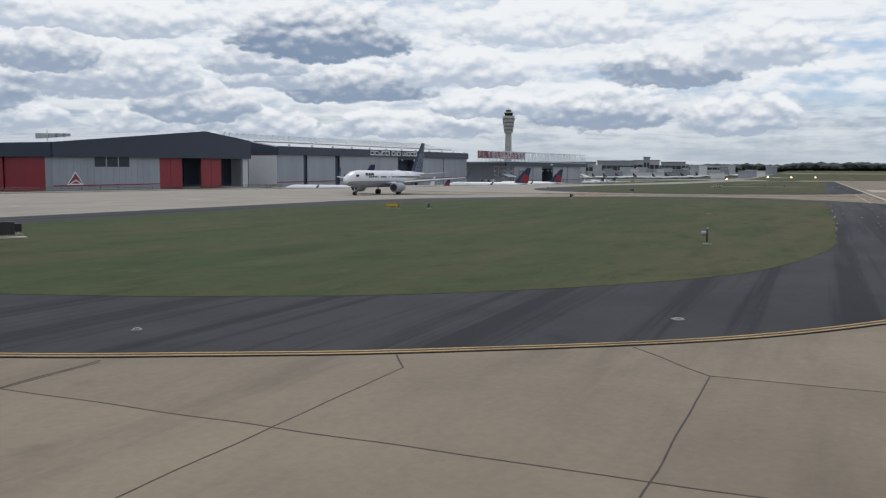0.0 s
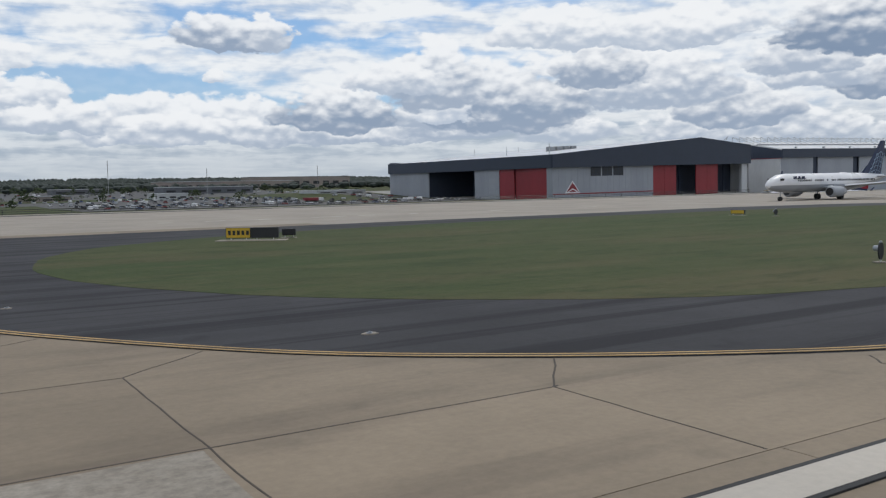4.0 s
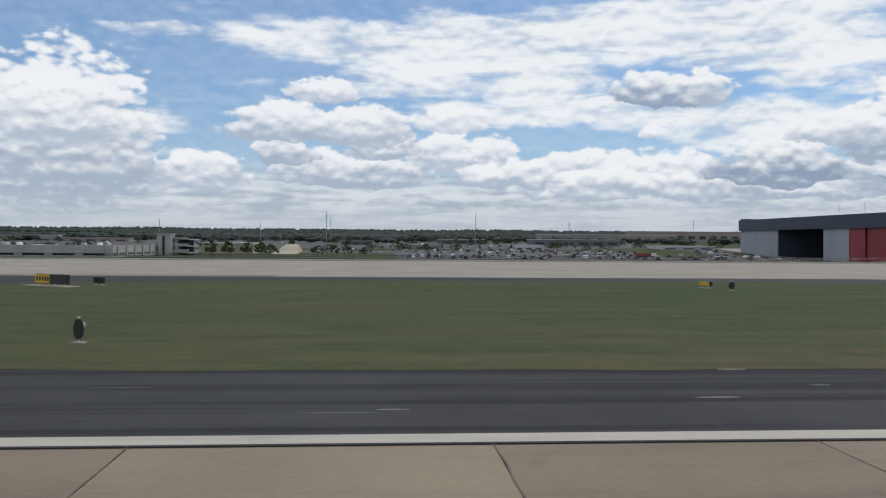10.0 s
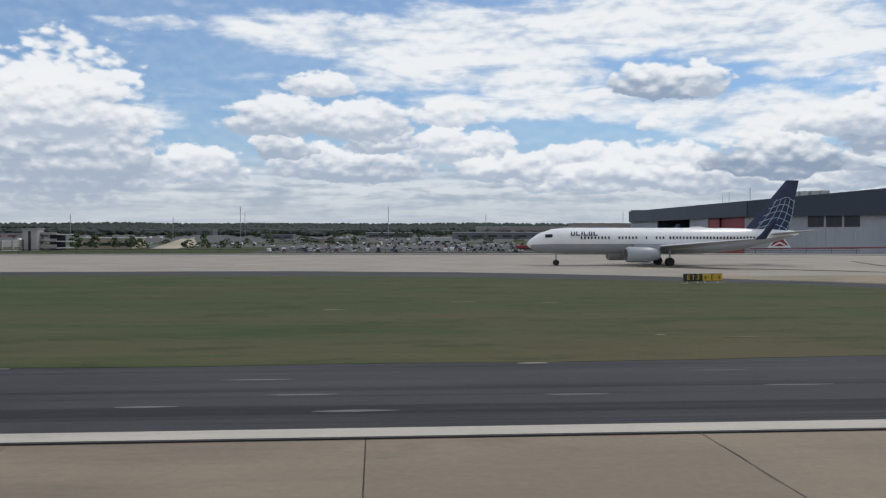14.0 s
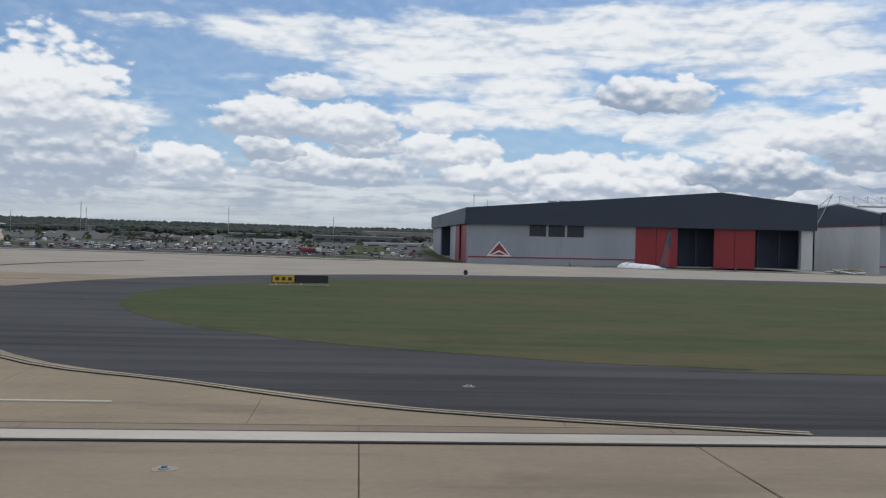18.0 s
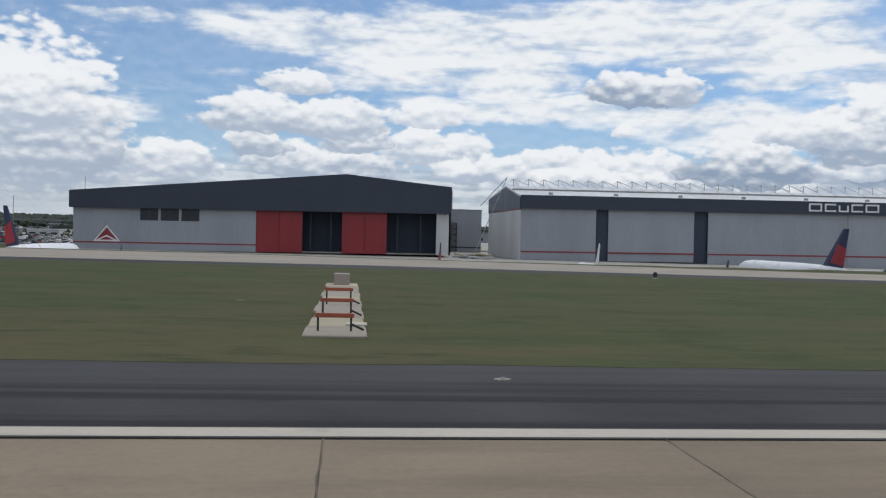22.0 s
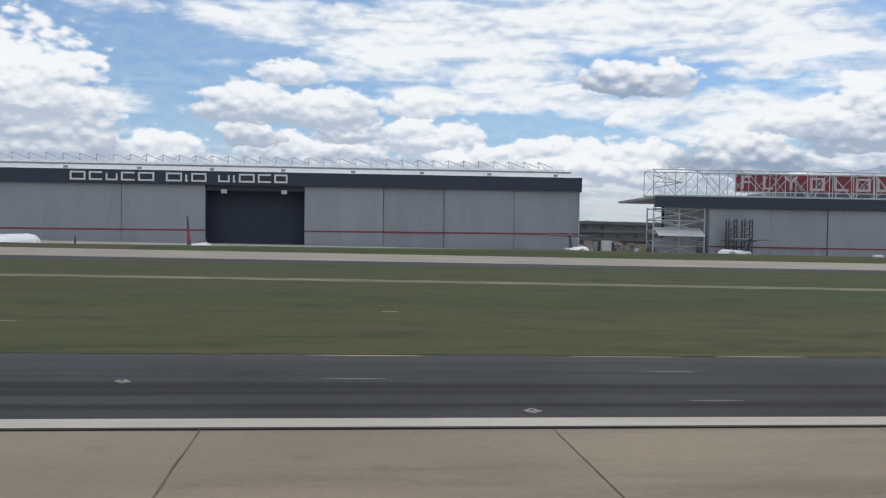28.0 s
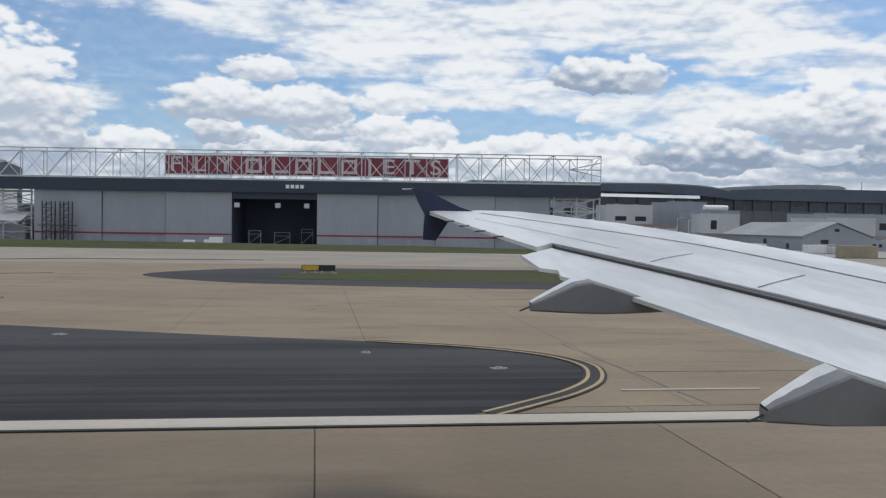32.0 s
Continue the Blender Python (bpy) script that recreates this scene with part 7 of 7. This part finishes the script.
def tree(x, y, h, w, rnd, label="leafy green tree beyond the taxiway"):
    g = land(x, y)
    t = thing("tree", label, "tree", "trees", at=pose(x, y, g))
    b = bmesh.new()
    bmesh.ops.create_cone(b, cap_ends=True, segments=8, radius1=0.3 * h / 10, radius2=0.12 * h / 10, depth=h * 0.55, matrix=Matrix.Translation((0, 0, h * 0.27 - 0.2)))
    for k in range(5):
        a = rnd.uniform(0, 6.3)
        bar((0, 0, h * 0.35), (math.cos(a) * w * 0.35, math.sin(a) * w * 0.35, h * rnd.uniform(0.5, 0.75)), 0.05 * h / 8, b, 5)
    part("trunk", b, BARK, t)
    b = bmesh.new()
    for k in range(46):
        a, f = rnd.uniform(0, 6.3), rnd.uniform(0, 1) ** 0.6
        zz = rnd.uniform(0.28, 1.0)
        rr = w * 0.5 * f * math.sin(min(1.0, (1.08 - zz) * 1.7) * math.pi / 2)
        clump(b, math.cos(a) * rr, math.sin(a) * rr, h * zz, h * rnd.uniform(0.06, 0.12), rnd)
    part("crown", b, LEAF, t)


rt = random.Random(21)
for x, y, h, w in ((-46, 338, 6.5, 5), (-40, 340, 6, 5), (-33, 342, 5.5, 5), (-24, 345, 5, 6), (-29, 350, 6, 5), (-6, 345, 4.5, 6), (0, 346, 5, 6), (6, 350, 4.2, 6), (12, 352, 4, 5), (28, 470, 9.5, 8), (33, 472, 8, 7), (20, 480, 6, 6), (60, 500, 7, 7), (100, 520, 7, 7), (118, 505, 6, 6), (-90, 420, 6, 6), (-140, 430, 7, 7), (148, 480, 6.5, 6), (-200, 470, 8, 8), (240, 560, 8, 8), (75, 540, 7, 7), (138, 560, 7, 7)):
    tree(x, y, max(2.2, h - rise(x, y) * 0.75), w, rt)
for k in range(110):
    x, y = rt.uniform(-230, 215), rt.uniform(415, 690)
    tree(x, y, rt.uniform(2.4, 5.0), rt.uniform(3.5, 8.0), rt, "small dark green tree among parked cars")

# far woods: many crowns in broken rows, on rising ground
b_verts, b_faces = [], []
tmp = bmesh.new()
bmesh.ops.create_icosphere(tmp, subdivisions=1, radius=1.0)
ICO_V = [v.co.copy() for v in tmp.verts]
ICO_F = [[v.index for v in f.verts] for f in tmp.faces]
tmp.free()
rw = random.Random(5)


def wood(x, y, r, h):
    base = len(b_verts)
    z = land(x, y)
    for v in ICO_V:
        j = 1 + rw.uniform(-0.2, 0.2)
        b_verts.append((x + v.x * r * j, y + v.y * r * j, z + h * 0.5 + v.z * h * 0.5 * (0.5 + 0.5 * j)))
    b_faces.extend([[i + base for i in f] for f in ICO_F])


for row, (y, n, hh) in enumerate(((900, 1300, 6.0), (1000, 1400, 8.5), (1120, 1500, 11), (1300, 1700, 13), (1600, 1700, 16))):
    for k in range(n):
        x = -1500 + k * (3900 / n) + rw.uniform(-5, 5)
        if noise.noise(Vector((x * 0.004, y * 0.01, 3))) < -0.2 and row < 2:
            continue
        if x > 900 and row < 3:
            continue
        wave = 1.0 + 0.15 * noise.noise(Vector((x * 0.006, row * 3.0, 1)))
        wood(x, y + rw.uniform(-45, 45), rw.uniform(5, 9), hh * rw.uniform(0.97, 1.03) * wave * (1 if x < 800 else 0.8))
for k in range(700):
    a = radians(rw.uniform(60, 112))
    d = rw.uniform(2300, 3000)
    wood(math.sin(a) * d, math.cos(a) * d + 200, rw.uniform(20, 34), rw.uniform(16, 24))
for k in range(520):
    x = rw.uniform(-500, 330)
    y = rw.uniform(620, 860)
    wood(x, y, rw.uniform(3, 6), rw.uniform(3, 6))
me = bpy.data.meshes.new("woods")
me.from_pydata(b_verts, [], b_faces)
me.materials.append(LEAF_HAZED)
tagged(new("woods", me), "dark green woods along the horizon, haze in their colour", "trees", kind="stuff")

# glowing lamps far out in the eastern field
AMBER = lamp_mat("amber_lamp", (1.0, 0.62, 0.3), 5.0)
for az_ in (86.9, 88.25, 89.6, 84.5):
    x, y = east(az_, 1250)
    t = thing("approach_lamp", "small amber lamp glowing on a post in the grass", "lamp", "approach lamps", at=pose(x, y, land(x, y)))
    part("post", bar((0, 0, 0), (0, 0, 1.0), 0.06), STEEL, t)
    part("lamp", bar((0, 0, 1.0), (0, 0, 2.6), 0.9, sides=10), AMBER, t)

# ---- runway slabs, laid in rows ----
STEP = 5.522
runway = thing("runway", "weathered tan concrete runway of large square slabs", "runway", kind="structure")
part("bed", box(-60, 800, -30, 14.9, -0.5, -0.025), JOINT, runway, "dark joint filler between slabs")
JOINT_K = (0, 1, 2, 6, 8, 9, 18, 26, 38, 40, 43, 49, 55, 64, 85, 93, 97, 101, 105, 109, 116)
JOINT_X = (8.57, 13.83, 19.43, 40.48, 50.67, 56.23, 104.38, 148.1, 213.24, 224.3, 241.08, 274.03, 306.95, 356.46, 472.35, 516.33, 538.19, 559.79, 580.9, 603.42, 644.16)


def joint(k):
    """Where the k-th cross joint of the runway lies; the slabs are not all of one length."""
    return float(np.interp(k, JOINT_K, JOINT_X)) + 5.5 * (min(k, 0) + max(k - 116, 0))


slab_me = mesh_of(box(-STEP / 2 + 0.009, STEP / 2 - 0.009, -2.0, 2.0, -0.2, 0.0, bevel=0.008), "slab", CONC)
for k in range(-11, 140):
    ob = new("slab", slab_me)
    ob.parent, ob.location = runway, ((joint(k) + joint(k + 1)) / 2, 11.4, 0.0)
    ob.scale = ((joint(k + 1) - joint(k)) / STEP, 1, 1)
rest_v, rest_f = [], []


def quad_slab(x0, x1, y0, y1, z):
    b = len(rest_v)
    rest_v.extend([(x0, y0, z), (x1, y0, z), (x1, y1, z), (x0, y1, z), (x0, y0, z - 0.15), (x1, y0, z - 0.15), (x1, y1, z - 0.15), (x0, y1, z - 0.15)])
    rest_f.extend([[b + i for i in q] for q in ((0, 1, 2, 3), (0, 4, 5, 1), (1, 5, 6, 2), (2, 6, 7, 3), (3, 7, 4, 0))])


for k in range(-12, 140):
    x, x1 = joint(k), joint(k + 1)
    for y in np.arange(-29.9, 5.2, 4.3):
        quad_slab(x + 0.015, x1 - 0.015, y + 0.03, min(y + 4.27, 5.3), 0.0)
    quad_slab(x + 0.009, x1 - 0.009, 13.42, 14.85, -0.018)
    quad_slab(x + 0.009, x1 - 0.009, 5.35, 9.37, 0.0)
# the western holding area, between runway and the first island
HX, HY = (-64, -52, -41, -35.5, -30.0, -24.4, -19.1, -13.62, -8.0, -2.3, 8.5), (14.87, 18.85, 23.7, 28.45, 33.25, 38.0, 42.8, 80)
for x0, x1 in zip(HX, HX[1:]):
    for y0, y1 in zip(HY, HY[1:]):
        ob = part("slab", box(x0, x1, y0, y1, -0.2, -0.018), CONC, runway)
# the middle and eastern connectors
own_v, own_f = rest_v, rest_f
rest_v, rest_f = [], []
for x0, n, step, y1 in ((79.6, 14, 5.55, 60), (601.5, 34, 5.5, 62)):
    for k in range(n):
        x = x0 + k * step
        for y in np.arange(14.05, y1, 5.7):
            quad_slab(x + 0.006, x + step - 0.006, max(y, 14.9) + 0.006, y + 5.694, -0.02)
link_v, link_f = rest_v, rest_f
rest_v, rest_f = own_v, own_f
# tar-sealed joints that wander a little
bm = bmesh.new()
rj = random.Random(8)


def tar(a, b, width, z, wander=0.05):
    """A sealed joint from a to b."""
    a, b = Vector(a), Vector(b)
    n = max(2, int((b - a).length / 0.35))
    nrm = Vector((a.y - b.y, b.x - a.x)).normalized()
    off = a.x * 3.1 + a.y * 1.7
    pts = []
    for i in range(n + 1):
        p = a.lerp(b, i / n)
        w = wander * noise.noise(Vector((off, i * 0.31, 0))) * min(1.0, 0.3 + 3.0 * i / n, 0.3 + 3.0 * (n - i) / n)
        pts.append((p.x + nrm.x * w, p.y + nrm.y * w))
    ribbon(pts, width, z, 0.01, bm)


for k in range(-9, 117):
    x = joint(k)
    if rj.random() < 0.45:
        tar((x, 5.0), (x, 13.5), rj.uniform(0.02, 0.034), 0.004, 0.06)
for k in range(31, 38):
    tar((joint(k), 4.2), (joint(k), 12.3), 0.03, 0.010, 0.05)
ob = part("filled_joint", bm, JOINT, runway, "brown filled joints")
tagged(ob, kind="stuff")
bm = bmesh.new()
# the holding area: joints end at a node, from where a short crack runs to the edge line
for x, y1, ex, ey in ((-2.3, 14.4, -1.8, 15.6), (-8.0, 16.9, -7.55, 17.4), (-13.62, 18.85, -12.1, 20.7), (-19.1, 23.7, -17.25, 25.3), (-24.4, 33.3, -22.3, 33.4), (-30.0, 48, -27, 49.5), (-35.5, 62, -32, 63)):
    tar((x, 14.9), (x, y1), rj.uniform(0.022, 0.034), -0.014)
    tar((x, y1), (ex, ey), 0.035, -0.0142, 0.12)
for y, x1, ex, ey in ((18.85, -13.62, -13.5, 18.9), (23.7, -19.1, -19, 23.8), (28.45, -20.6, -19.75, 29.0), (33.25, -24.4, -22.4, 33.3), (38.0, -24.0, -23.6, 38.3), (42.8, -25.4, -25, 43), (47.5, -26.2, -26, 47.6), (52.3, -27.3, -27, 52.4)):
    tar((-64, y), (x1, y), rj.uniform(0.022, 0.034), -0.0144)
    tar((x1, y), (ex, ey), 0.035, -0.0146, 0.02)
tar((104.6, 55.0), (127.8, 57.5), 0.12, -0.010)
tar((600, 36.2), (617, 44.4), 0.14, -0.010), tar((598, 60.5), (606, 60.5), 0.1, 0.002, 0.3), tar((597.5, 65), (600.5, 54), 0.1, 0.002, 0.3), tar((617, 44.4), (629.3, 52.7), 0.14, -0.010)
for k in (0, 2, 4, 6, 8):
    tar((90.7 + k * 5.55, 14.4), (90.7 + k * 5.55, 25.4), rj.uniform(0.04, 0.055), -0.012, 0.08)
ob = part("tar_joint", bm, TAR, runway, "dark tar sealed joints")
tagged(ob, kind="stuff")
bm = bmesh.new()
for k in (1, 3, 5, 7):
    tar((90.7 + k * 5.55, 14.4), (90.7 + k * 5.55, 25.4), rj.uniform(0.025, 0.04), -0.012, 0.08)
for y in (19.75, 25.45, 42.5):
    tar((92, y), (136, y), rj.uniform(0.025, 0.04), -0.012, 0.04)
tar((651.2, 18.45), (700, 18.45), 0.035, -0.012, 0.04), tar((650.8, 22.8), (651.3, 15.0), 0.045, -0.0125, 0.1)
ob = part("worn_joint", bm, WORN, runway, "faint worn joints of the connectors")
tagged(ob, kind="stuff")
for nm, vs, fs, m_ in (("outer_slabs", rest_v, rest_f, CONC), ("connector_slabs", link_v, link_f, CONC_SUNNED)):
    me = bpy.data.meshes.new(nm)
    me.from_pydata(vs, [], fs)
    me.materials.append(m_)
    ob = new(nm, me)
    ob.parent = runway
    tagged(ob, kind="stuff")

# plan units to metres
for me in bpy.data.meshes:
    me.transform(Matrix.Scale(PLAN, 4))
for ob in scene.objects:
    if ob.type == "CAMERA":
        continue
    ob.location = ob.location * PLAN
